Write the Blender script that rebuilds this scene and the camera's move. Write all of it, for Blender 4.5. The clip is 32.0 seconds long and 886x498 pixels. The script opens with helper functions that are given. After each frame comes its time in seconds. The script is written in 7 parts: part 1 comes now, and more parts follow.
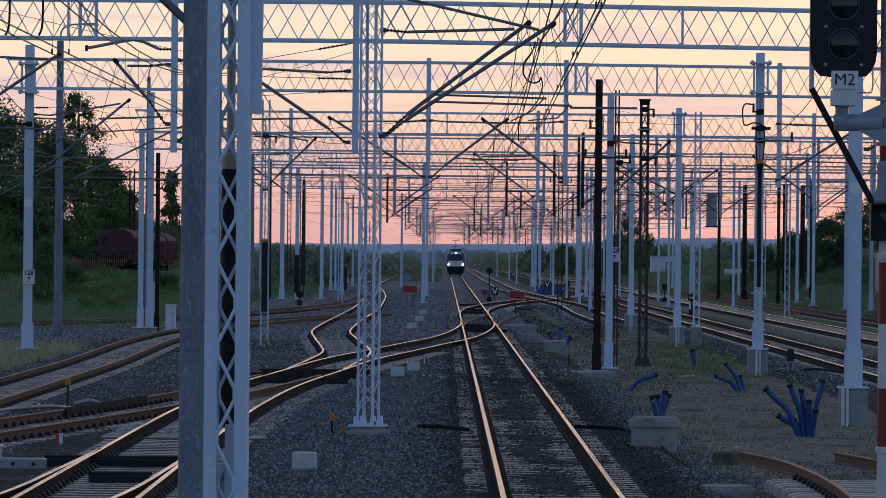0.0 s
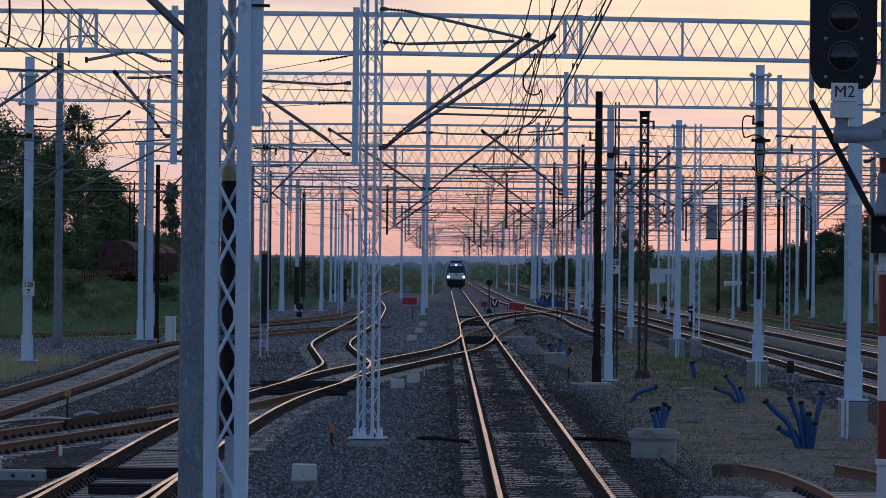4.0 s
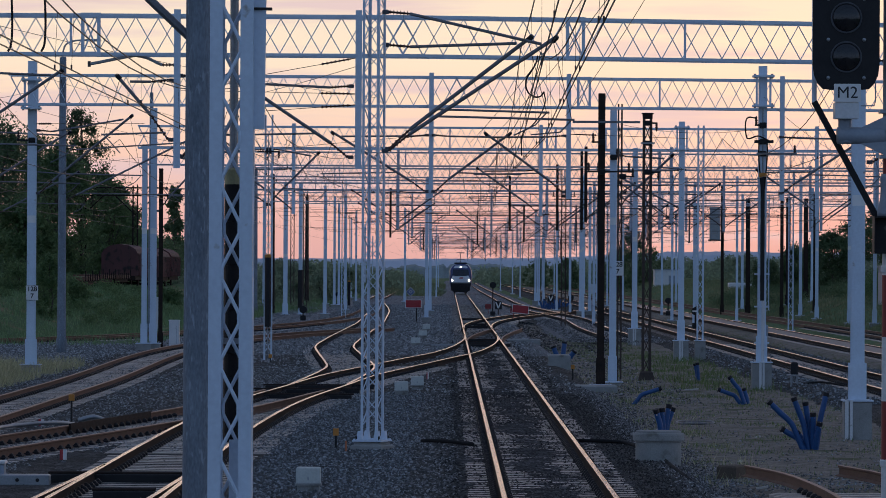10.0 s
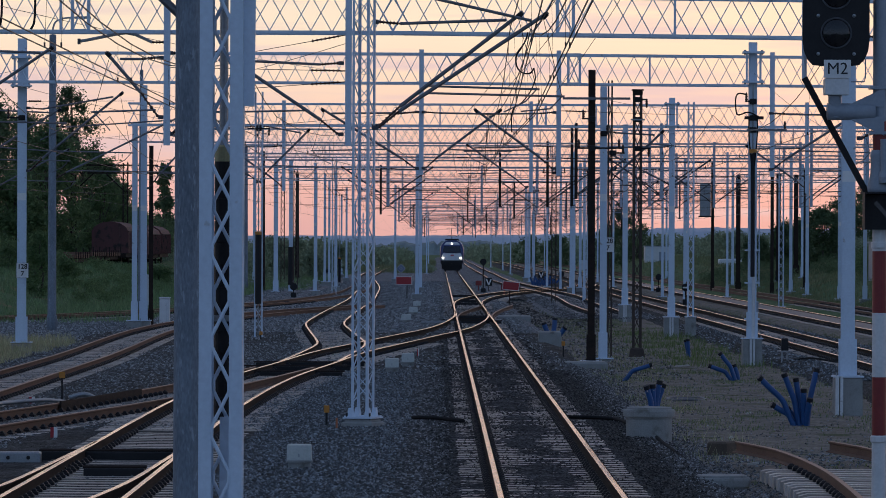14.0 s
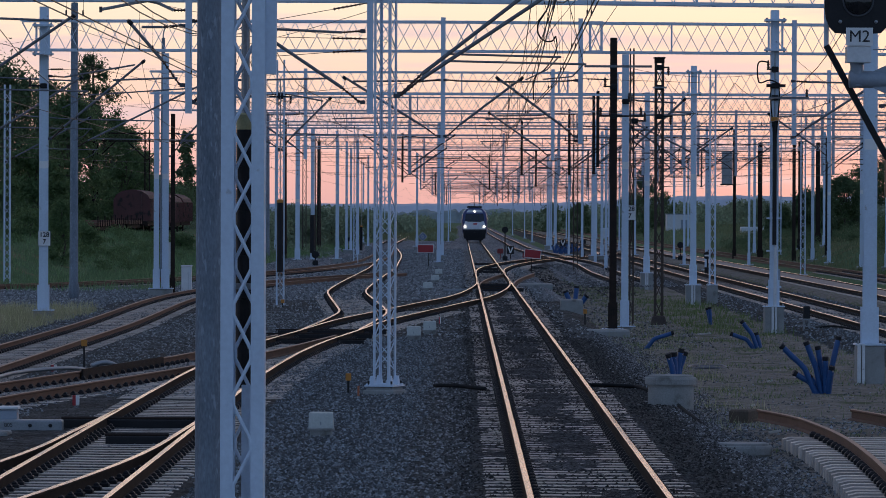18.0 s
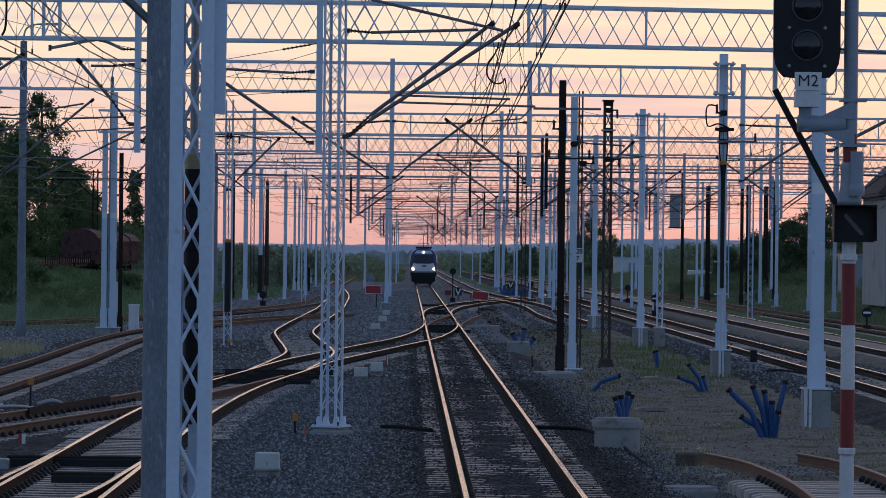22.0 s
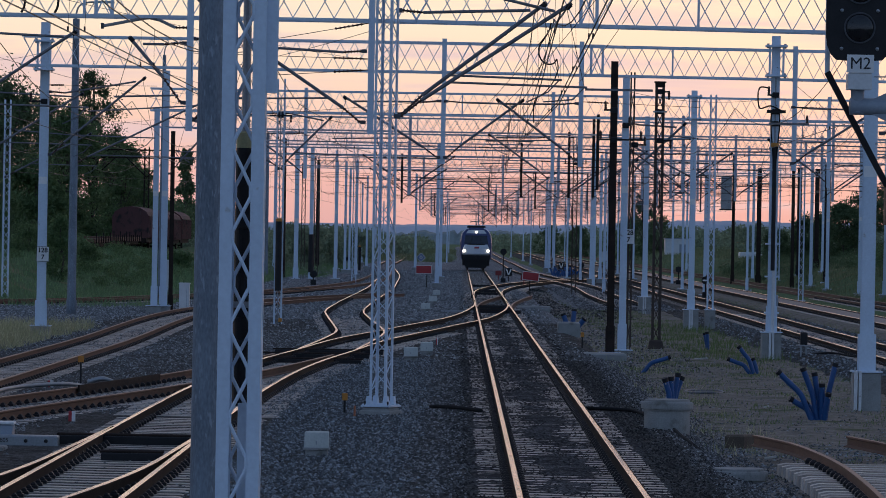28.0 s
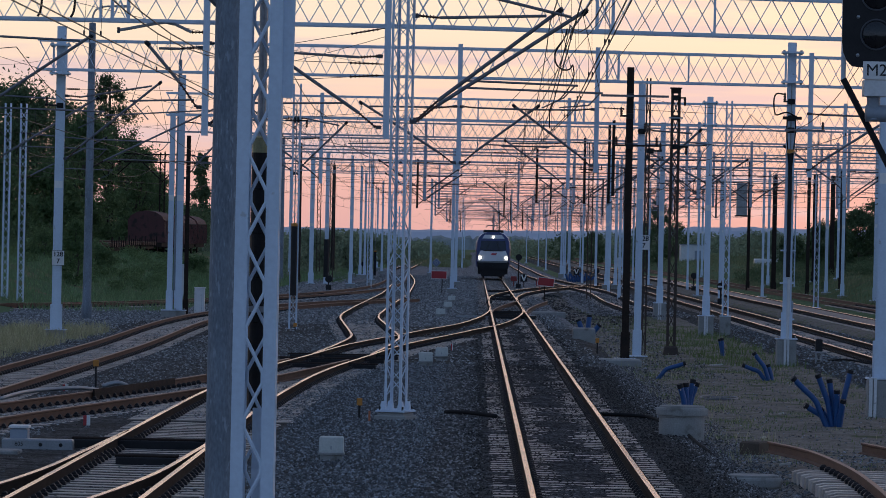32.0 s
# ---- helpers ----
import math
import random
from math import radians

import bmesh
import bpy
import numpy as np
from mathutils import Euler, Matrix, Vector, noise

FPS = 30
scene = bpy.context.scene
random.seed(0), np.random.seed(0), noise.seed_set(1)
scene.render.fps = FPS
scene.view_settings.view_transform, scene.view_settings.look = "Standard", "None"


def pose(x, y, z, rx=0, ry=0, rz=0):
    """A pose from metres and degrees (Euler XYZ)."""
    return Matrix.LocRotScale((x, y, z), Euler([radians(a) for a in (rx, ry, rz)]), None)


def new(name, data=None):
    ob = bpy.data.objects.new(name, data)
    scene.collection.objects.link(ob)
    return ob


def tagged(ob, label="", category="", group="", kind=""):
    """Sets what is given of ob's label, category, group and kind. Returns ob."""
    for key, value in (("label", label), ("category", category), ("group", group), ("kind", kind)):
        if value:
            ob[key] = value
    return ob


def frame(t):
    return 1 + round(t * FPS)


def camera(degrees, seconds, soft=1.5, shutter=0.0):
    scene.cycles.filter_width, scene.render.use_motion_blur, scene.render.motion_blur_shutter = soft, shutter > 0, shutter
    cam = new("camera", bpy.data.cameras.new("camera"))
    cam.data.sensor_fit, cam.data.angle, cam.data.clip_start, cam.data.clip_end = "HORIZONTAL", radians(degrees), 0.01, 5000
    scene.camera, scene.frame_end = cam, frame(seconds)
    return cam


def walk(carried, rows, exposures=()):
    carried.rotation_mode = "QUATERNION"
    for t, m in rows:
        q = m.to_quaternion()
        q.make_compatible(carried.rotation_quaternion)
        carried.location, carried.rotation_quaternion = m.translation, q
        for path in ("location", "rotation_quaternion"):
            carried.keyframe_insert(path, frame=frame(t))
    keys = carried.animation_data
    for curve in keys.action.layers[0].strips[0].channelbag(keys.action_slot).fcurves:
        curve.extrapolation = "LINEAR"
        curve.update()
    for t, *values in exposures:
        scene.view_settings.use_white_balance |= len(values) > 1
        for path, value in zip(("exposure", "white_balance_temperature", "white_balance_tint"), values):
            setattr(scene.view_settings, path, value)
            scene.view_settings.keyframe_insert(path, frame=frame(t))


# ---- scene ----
import itertools

# ---- camera: it stands still on a platform's end and pans a little ----
cam = camera(11.2, 32.0, soft=0.8)
EYE = 3.03
ROWS = [
    (0, 0.0365, 0.0856, -0.540),
    (0.5, 0.0391, 0.1444, -0.515),
    (1, 0.0420, 0.1893, -0.469),
    (1.5, 0.0391, 0.2230, -0.484),
    (2, 0.0379, 0.2934, -0.454),
    (2.5, 0.0387, 0.3969, -0.559),
    (3, 0.0395, 0.3972, -0.585),
    (3.5, 0.0400, 0.2648, -0.573),
    (5.5, 0.0492, 0.2127, -0.496),
    (6, 0.1121, 0.2014, -0.402),
    (6.5, 0.1591, 0.2059, -0.266),
    (7, 0.1773, 0.2409, -0.312),
    (7.5, 0.1667, 0.2614, -0.323),
    (8, 0.1780, 0.2582, -0.361),
    (8.5, 0.1791, 0.2528, -0.352),
    (9, 0.1779, 0.2640, -0.350),
    (9.5, 0.1694, 0.2635, -0.343),
    (10, 0.0791, 0.2699, -0.320),
    (10.5, 0.0012, 0.2681, -0.300),
    (11, -0.0136, 0.2549, -0.296),
    (11.5, 0.0470, 0.2617, -0.195),
    (12, 0.1346, 0.2644, -0.095),
    (12.5, -0.2277, 0.2749, -0.105),
    (13, -0.4692, 0.2657, -0.143),
    (13.5, -0.3184, 0.0964, -0.159),
    (14, -0.0430, -0.0237, -0.210),
    (14.5, 0.0096, -0.0837, -0.124),
    (16.5, 0.0852, -0.0887, -0.069),
    (17, 0.2356, -0.1214, -0.040),
    (17.5, 0.2971, -0.1858, -0.121),
    (18, 0.2326, -0.4305, -0.200),
    (18.5, 0.4064, -0.4025, -0.158),
    (19, 0.5489, -0.8569, -0.053),
    (19.5, 0.6265, -1.1318, -0.189),
    (20, 0.9672, -1.5295, -0.347),
    (20.5, 0.9824, -0.7702, -0.051),
    (21, -0.6928, -0.3266, -0.798),
    (21.5, -0.9491, 0.1066, -0.533),
    (22, -0.4279, 0.0975, -0.624),
    (22.5, -0.3398, -0.0030, -0.714),
    (23, -0.2631, -0.1352, -0.688),
    (23.5, -0.0464, 0.0508, -0.708),
    (24, 0.1228, 0.1727, -0.804),
    (24.5, 0.2206, 0.1387, -0.808),
    (25, 0.2114, 0.1044, -0.782),
    (25.5, 0.1764, 0.0430, -0.797),
    (26, 0.1593, -0.0225, -0.814),
    (26.5, 0.1476, -0.0507, -0.868),
    (28.5, 0.2356, -0.1918, -1.038),
    (29, 0.2401, -0.2059, -1.051),
    (29.5, 0.2377, -0.2117, -1.042),
    (30, 0.2483, -0.1674, -1.103),
    (30.5, 0.2665, -0.1472, -1.172),
    (31, 0.2803, -0.1254, -1.212),
    (31.5, 0.3581, -0.0505, -1.238),
    (32, 0.4104, -0.0982, -1.209),
]
EXPOSURES = [(0.0, 0.03), (17.0, 0.03), (19.0, 0.5), (20.0, 1.12), (20.6, 1.5), (21.0, 1.25), (21.4, 0.68), (22.0, 0.05), (23.0, -0.04), (24.0, 0.04), (25.0, 0.07), (32.0, 0.06)]
walk(cam, [(t, pose(0, 0, EYE, 90 + pitch, roll, yaw)) for t, yaw, pitch, roll in ROWS], EXPOSURES)
scene.view_settings.exposure = 0.0

# ---- world: a clear dusk sky, pink at the horizon, blue overhead ----
world = bpy.data.worlds.new("dusk")
scene.world = world
world.use_nodes = True
wn, wl = world.node_tree.nodes, world.node_tree.links
wn.clear()
w_out, w_bg = wn.new("ShaderNodeOutputWorld"), wn.new("ShaderNodeBackground")
w_tc, w_sep = wn.new("ShaderNodeTexCoord"), wn.new("ShaderNodeSeparateXYZ")
w_ramp = wn.new("ShaderNodeValToRGB")
w_map, w_noise, w_cr, w_mix = wn.new("ShaderNodeMapping"), wn.new("ShaderNodeTexNoise"), wn.new("ShaderNodeValToRGB"), wn.new("ShaderNodeMix")
w_ramp2, w_face, w_mix2 = wn.new("ShaderNodeValToRGB"), wn.new("ShaderNodeMapRange"), wn.new("ShaderNodeMix")
wl.new(w_tc.outputs["Generated"], w_sep.inputs[0])


def stops(ramp, rows):
    el = ramp.color_ramp.elements
    while len(el) < len(rows):
        el.new(0.5)
    for e, (p, c) in zip(el, rows):
        e.position, e.color = p, (*c, 1)


# sine of the elevation -> colour, on the sunset's side and on the far side
stops(w_ramp, [(0.0, (0.74, 0.40, 0.38)), (0.012, (0.85, 0.47, 0.41)), (0.028, (0.96, 0.64, 0.50)), (0.048, (1.0, 0.80, 0.60)), (0.10, (0.72, 0.66, 0.62)), (0.22, (0.26, 0.32, 0.44)), (1.0, (0.11, 0.165, 0.30))])
stops(w_ramp2, [(0.0, (0.27, 0.36, 0.53)), (0.15, (0.31, 0.43, 0.66)), (0.4, (0.18, 0.29, 0.50)), (1.0, (0.10, 0.16, 0.30))])
wl.new(w_sep.outputs["Z"], w_ramp.inputs[0])
wl.new(w_sep.outputs["Z"], w_ramp2.inputs[0])
w_face.inputs["From Min"].default_value, w_face.inputs["From Max"].default_value = -0.3, 0.85
wl.new(w_sep.outputs["Y"], w_face.inputs["Value"])
w_mix2.data_type = w_mix.data_type = "RGBA"
wl.new(w_face.outputs[0], w_mix2.inputs["Factor"])
wl.new(w_ramp2.outputs[0], w_mix2.inputs[6])
# thin lilac streaks of cloud
w_map.inputs["Scale"].default_value = (14, 14, 160)
w_noise.inputs["Scale"].default_value, w_noise.inputs["Detail"].default_value = 1.0, 5
wl.new(w_tc.outputs["Generated"], w_map.inputs[0])
wl.new(w_map.outputs[0], w_noise.inputs["Vector"])
stops(w_cr, [(0.50, (0, 0, 0)), (0.66, (0.75, 0.75, 0.75))])
wl.new(w_noise.outputs[0], w_cr.inputs[0])
wl.new(w_cr.outputs[0], w_mix.inputs["Factor"])
wl.new(w_ramp.outputs[0], w_mix.inputs[6])
w_mix.inputs[7].default_value = (0.76, 0.56, 0.58, 1)
w_side, w_warm = wn.new("ShaderNodeMapRange"), wn.new("ShaderNodeMix")
w_side.inputs["From Min"].default_value, w_side.inputs["From Max"].default_value = -0.03, 0.10
wl.new(w_sep.outputs["X"], w_side.inputs["Value"])
w_warm.data_type, w_warm.blend_type = "RGBA", "MULTIPLY"
wl.new(w_side.outputs[0], w_warm.inputs["Factor"])
wl.new(w_mix.outputs[2], w_warm.inputs[6])
w_warm.inputs[7].default_value = (1.20, 1.08, 0.97, 1)
wl.new(w_warm.outputs[2], w_mix2.inputs[7])
wl.new(w_mix2.outputs[2], w_bg.inputs[0])
w_bg.inputs[1].default_value = 1.0
wl.new(w_bg.outputs[0], w_out.inputs[0])


# ---- materials ----
def mat(name, a, b=None, rough=0.7, metal=0.0, scale=6.0, fine=60.0, bump=0.0, bump_scale=None, spread=(0.35, 0.65), space="Object", spots=None, emit=0.0, rand=0.0, stretch=None):
    """Two colours mixed by coarse and fine noise, with a fine relief; spots: a third colour (colour, threshold, scale)."""
    m = bpy.data.materials.new(name)
    m.use_nodes = True
    n, l = m.node_tree.nodes, m.node_tree.links
    p = n["Principled BSDF"]
    p.inputs["Roughness"].default_value, p.inputs["Metallic"].default_value = rough, metal
    b = b or tuple(0.75 * v for v in a)
    if space == "World":
        vec = n.new("ShaderNodeNewGeometry").outputs["Position"]
    else:
        vec = n.new("ShaderNodeTexCoord").outputs["Object"]
    if stretch:
        mp = n.new("ShaderNodeMapping")
        mp.inputs["Scale"].default_value = stretch
        l.new(vec, mp.inputs[0])
        vec = mp.outputs[0]
    n1, n2 = n.new("ShaderNodeTexNoise"), n.new("ShaderNodeTexNoise")
    for nn, s in ((n1, scale), (n2, fine)):
        nn.inputs["Scale"].default_value, nn.inputs["Detail"].default_value = s, 4
        l.new(vec, nn.inputs["Vector"])
    add = n.new("ShaderNodeMath")
    add.operation = "MULTIPLY_ADD"
    l.new(n2.outputs[0], add.inputs[0])
    add.inputs[1].default_value = 0.5
    half = n.new("ShaderNodeMath")
    half.operation = "MULTIPLY"
    half.inputs[1].default_value = 0.5
    l.new(n1.outputs[0], half.inputs[0])
    l.new(half.outputs[0], add.inputs[2])
    r = n.new("ShaderNodeValToRGB")
    stops(r, [(spread[0], a), (spread[1], b)])
    l.new(add.outputs[0], r.inputs[0])
    col = r.outputs[0]
    if spots:
        c3, th, sc = spots
        n3 = n.new("ShaderNodeTexNoise")
        n3.inputs["Scale"].default_value, n3.inputs["Detail"].default_value = sc, 6
        l.new(vec, n3.inputs["Vector"])
        r3 = n.new("ShaderNodeValToRGB")
        stops(r3, [(th, (0, 0, 0)), (th + 0.08, (1, 1, 1))])
        l.new(n3.outputs[0], r3.inputs[0])
        mx = n.new("ShaderNodeMix")
        mx.data_type = "RGBA"
        l.new(r3.outputs[0], mx.inputs["Factor"])
        l.new(col, mx.inputs[6])
        mx.inputs[7].default_value = (*c3, 1)
        col = mx.outputs[2]
    if rand:
        oi, hs, mr = n.new("ShaderNodeObjectInfo"), n.new("ShaderNodeHueSaturation"), n.new("ShaderNodeMapRange")
        mr.inputs["To Min"].default_value, mr.inputs["To Max"].default_value = 1 - rand, 1 + rand
        l.new(oi.outputs["Random"], mr.inputs["Value"])
        l.new(mr.outputs[0], hs.inputs["Value"])
        l.new(col, hs.inputs["Color"])
        col = hs.outputs[0]
    l.new(col, p.inputs["Base Color"])
    if bump:
        bp = n.new("ShaderNodeBump")
        bp.inputs["Strength"].default_value, bp.inputs["Distance"].default_value = bump, 0.02
        nb = n.new("ShaderNodeTexNoise")
        nb.inputs["Scale"].default_value, nb.inputs["Detail"].default_value = bump_scale or fine, 5
        l.new(vec, nb.inputs["Vector"])
        l.new(nb.outputs[0], bp.inputs["Height"])
        l.new(bp.outputs[0], p.inputs["Normal"])
    if emit:
        p.inputs["Emission Color"].default_value, p.inputs["Emission Strength"].default_value = (*a, 1), emit
    return m


PAINT = mat("pale_grey_mast_paint", (0.595, 0.695, 0.81), (0.50, 0.585, 0.69), 0.5, 0, 1.2, 25, 0.05, spots=((0.27, 0.24, 0.21), 0.68, 5))
WHITEP = mat("white_signal_paint", (0.66, 0.67, 0.68), (0.54, 0.55, 0.56), 0.45, 0, 3, 40, spots=((0.3, 0.28, 0.26), 0.68, 9))
GALV = mat("galvanised_steel", (0.34, 0.36, 0.38), (0.24, 0.26, 0.28), 0.45, 0.5, 3, 40, 0.05)
BAND = mat("reflective_white_band", (0.80, 0.80, 0.80), (0.72, 0.72, 0.72), 0.35)
RUST = mat("rusty_dark_steel", (0.022, 0.018, 0.017), (0.046, 0.031, 0.025), 0.8, 0.2, 4, 50, 0.2)
BLACK = mat("black_painted_metal", (0.016, 0.016, 0.018), (0.024, 0.024, 0.026), 0.55, 0, 6, 60, 0.05)
RUBBER = mat("black_rubber", (0.014, 0.014, 0.015), (0.022, 0.022, 0.023), 0.92, 0, 6, 60)
RUBBER.node_tree.nodes["Principled BSDF"].inputs["Specular IOR Level"].default_value = 0.15
CONC = mat("weathered_concrete", (0.34, 0.34, 0.33), (0.23, 0.23, 0.22), 0.9, 0, 3, 50, 0.4, spots=((0.16, 0.155, 0.14), 0.60, 3))
POLEC = mat("spun_concrete_pole", (0.225, 0.262, 0.305), (0.115, 0.135, 0.16), 0.9, 0, 5, 60, 0.3, spots=((0.28, 0.32, 0.365), 0.60, 26), stretch=(1, 1, 0.3))
DARKT = mat("dark_weathered_tube", (0.085, 0.09, 0.105), (0.055, 0.058, 0.066), 0.6, 0.2, 4, 50)
RUSTB = mat("brown_rusty_lattice_steel", (0.050, 0.038, 0.033), (0.085, 0.062, 0.050), 0.85, 0.1, 4, 50, 0.2)
# Mast paint with rust spots, darkened to stand in for backlighting on far beams.
BEAMF = mat("backlit_dark_beam_paint", (0.40, 0.45, 0.53), (0.30, 0.34, 0.41), 0.6, 0, 1.2, 25, 0.05, spots=((0.10, 0.09, 0.085), 0.62, 4))
WIRE = mat("dark_copper_wire", (0.05, 0.045, 0.042), (0.07, 0.06, 0.055), 0.5, 0.6)
TUBE = mat("dark_galvanised_tube", (0.19, 0.20, 0.22), (0.13, 0.135, 0.15), 0.5, 0.5, 4, 50)
INSUL = mat("brown_glazed_insulator", (0.05, 0.03, 0.025), (0.07, 0.04, 0.03), 0.25)
# Polished steel; the copper tint paints in the pink horizon it mirrors.
HEAD = mat("polished_rail_head_sky_tint", (0.86, 0.60, 0.48), (0.66, 0.45, 0.35), 0.17, 1.0, 3, 30)
DULL = mat("dull_rail_head", (0.30, 0.16, 0.10), (0.22, 0.12, 0.08), 0.5, 0.3, 3, 30)
# Grey-brown rail sides, with their shade darkened into the base colour.
RAILD = mat("brown_shaded_rail_side", (0.050, 0.034, 0.027), (0.028, 0.021, 0.018), 0.95, 0.0, 2, 40, 0.15)
RAILD.node_tree.nodes["Principled BSDF"].inputs["Specular IOR Level"].default_value = 0.12
RAILR = mat("rusty_rail_side", (0.17, 0.083, 0.048), (0.095, 0.052, 0.036), 0.8, 0.1, 2, 40, 0.2)
SLEEP = mat("concrete_sleeper", (0.47, 0.41, 0.36), (0.33, 0.29, 0.26), 0.5, 0, 4, 40, 0.06, rand=0.25, spots=((0.14, 0.125, 0.115), 0.60, 6))
# A darker colour for the sleepers far down the line.
SLEEPD = mat("darker_far_sleeper", (0.20, 0.18, 0.16), (0.12, 0.11, 0.10), 0.6, 0, 4, 40, 0.06)
STONE = mat("ballast_stone", (0.190, 0.207, 0.220), (0.094, 0.103, 0.110), 0.9, 0, 9, 24, 0.0, space="World")


def vary_stones(m, low, high):
    """Each loose stone gets a shade of its own."""
    n, l = m.node_tree.nodes, m.node_tree.links
    p = n["Principled BSDF"]
    geo, pw, mr, hs = n.new("ShaderNodeNewGeometry"), n.new("ShaderNodeMath"), n.new("ShaderNodeMapRange"), n.new("ShaderNodeHueSaturation")
    pw.operation, pw.inputs[1].default_value = "POWER", 2.2
    l.new(geo.outputs["Random Per Island"], pw.inputs[0])
    l.new(pw.outputs[0], mr.inputs["Value"])
    mr.inputs["To Min"].default_value, mr.inputs["To Max"].default_value = low, high
    old = p.inputs["Base Color"].links[0].from_socket
    l.new(old, hs.inputs["Color"])
    l.new(mr.outputs[0], hs.inputs["Value"])
    l.new(hs.outputs[0], p.inputs["Base Color"])


vary_stones(STONE, 0.5, 2.3)
FARST = mat("clean_ballast_stone", (0.26, 0.27, 0.275), (0.15, 0.157, 0.16), 0.9, 0, 9, 24, 0.0, space="World")
vary_stones(FARST, 0.5, 2.0)
CLOD = mat("dry_earth_clod", (0.17, 0.155, 0.132), (0.11, 0.103, 0.088), 0.95, 0, 9, 24, 0.0, space="World")
vary_stones(CLOD, 0.6, 2.0)
BROWNST = mat("brown_ballast_stone", (0.190, 0.188, 0.188), (0.100, 0.100, 0.101), 0.9, 0, 9, 24, 0.0, space="World")
vary_stones(BROWNST, 0.4, 2.4)
# Oil-stained stone of the main track; also the painted shade in turnout gaps.
OILY = mat("oily_and_gap_shade_stone", (0.062, 0.058, 0.055), (0.030, 0.029, 0.027), 0.85, 0, 9, 24, 0.0, space="World")
vary_stones(OILY, 0.45, 2.4)
BALL = mat("ballast_bed", (0.022, 0.023, 0.023), (0.105, 0.11, 0.11), 0.95, 0, 0.9, 9, 0.0, spread=(0.38, 0.64), space="World", spots=((0.05, 0.049, 0.047), 0.55, 0.35))


def stony(m, size, depth):
    """Gives a material loose stones: cells of uneven shade with dark joints, and their relief."""
    n, l = m.node_tree.nodes, m.node_tree.links
    p = n["Principled BSDF"]
    geo, vo, ve = n.new("ShaderNodeNewGeometry"), n.new("ShaderNodeTexVoronoi"), n.new("ShaderNodeTexVoronoi")
    ve.feature = "DISTANCE_TO_EDGE"
    old = p.inputs["Base Color"].links[0].from_socket
    for v in (vo, ve):
        v.inputs["Scale"].default_value = 1 / size
        l.new(geo.outputs["Position"], v.inputs["Vector"])
    sep, mr, me_, mu, mx, bp = n.new("ShaderNodeSeparateColor"), n.new("ShaderNodeMapRange"), n.new("ShaderNodeMapRange"), n.new("ShaderNodeMath"), n.new("ShaderNodeMix"), n.new("ShaderNodeBump")
    l.new(vo.outputs["Color"], sep.inputs[0])
    l.new(sep.outputs[0], mr.inputs["Value"])
    mr.inputs["To Min"].default_value, mr.inputs["To Max"].default_value = 0.45, 1.7
    l.new(ve.outputs["Distance"], me_.inputs["Value"])
    me_.inputs["From Max"].default_value = 0.12
    me_.inputs["To Min"].default_value = 0.25
    mu.operation = "MULTIPLY"
    l.new(mr.outputs[0], mu.inputs[0])
    l.new(me_.outputs[0], mu.inputs[1])
    mx.data_type, mx.blend_type = "RGBA", "MULTIPLY"
    mx.inputs["Factor"].default_value = 1.0
    l.new(old, mx.inputs[6])
    l.new(mu.outputs[0], mx.inputs[7])
    l.new(mx.outputs[2], p.inputs["Base Color"])
    l.new(ve.outputs["Distance"], bp.inputs["Height"])
    bp.inputs["Strength"].default_value, bp.inputs["Distance"].default_value = 0.8, depth
    l.new(bp.outputs[0], p.inputs["Normal"])


stony(BALL, 0.07, 0.03)
DIRT = mat("dry_sandy_earth", (0.27, 0.24, 0.205), (0.10, 0.092, 0.078), 0.95, 0, 2.4, 14, 0.6, 16, space="World", spots=((0.085, 0.095, 0.05), 0.58, 0.9))
# Pale sand; its pink is the sky's reflection put into the base colour.
SAND = mat("pale_sand_pink_sky_tint", (0.40, 0.31, 0.26), (0.26, 0.205, 0.175), 0.95, 0, 1.4, 20, 0.3, 30, space="World")
PALEST = mat("pale_ballast_bed", (0.09, 0.093, 0.095), (0.26, 0.265, 0.27), 0.95, 0, 0.9, 9, 0.0, spread=(0.38, 0.64), space="World")
stony(PALEST, 0.08, 0.03)
# Lighter than the near bed: grazing sky sheen is put into the colour.
MIDST = mat("sheen_lightened_ballast_bed", (0.11, 0.115, 0.122), (0.29, 0.30, 0.315), 0.95, 0, 0.9, 9, 0.0, spread=(0.38, 0.64), space="World")
stony(MIDST, 0.08, 0.03)
GRASSG = mat("rough_grass_ground", (0.072, 0.128, 0.058), (0.115, 0.165, 0.085), 0.95, 0, 0.25, 5, 0.8, 8, space="World", spots=((0.17, 0.155, 0.09), 0.55, 0.2))
BLADE = mat("grass_blades", (0.088, 0.170, 0.075), (0.16, 0.220, 0.115), 0.8, 0, 0.3, 3, space="World")
DRY = mat("dry_grass_blades", (0.40, 0.37, 0.25), (0.20, 0.22, 0.10), 0.85, 0, 0.5, 4, space="World")
LEAF = mat("tree_leaves", (0.080, 0.130, 0.056), (0.122, 0.178, 0.082), 0.75, 0, 0.35, 3, space="World")
BLADE2 = mat("muted_grass_blades", (0.09, 0.125, 0.060), (0.17, 0.18, 0.10), 0.85, 0, 0.3, 3, space="World")
WEED = mat("green_weed_blades", (0.075, 0.125, 0.04), (0.13, 0.17, 0.07), 0.85, 0, 0.5, 3, space="World")
BUSHY = mat("yellow_green_leaves", (0.42, 0.42, 0.06), (0.28, 0.32, 0.05), 0.75, 0, 2, 9)
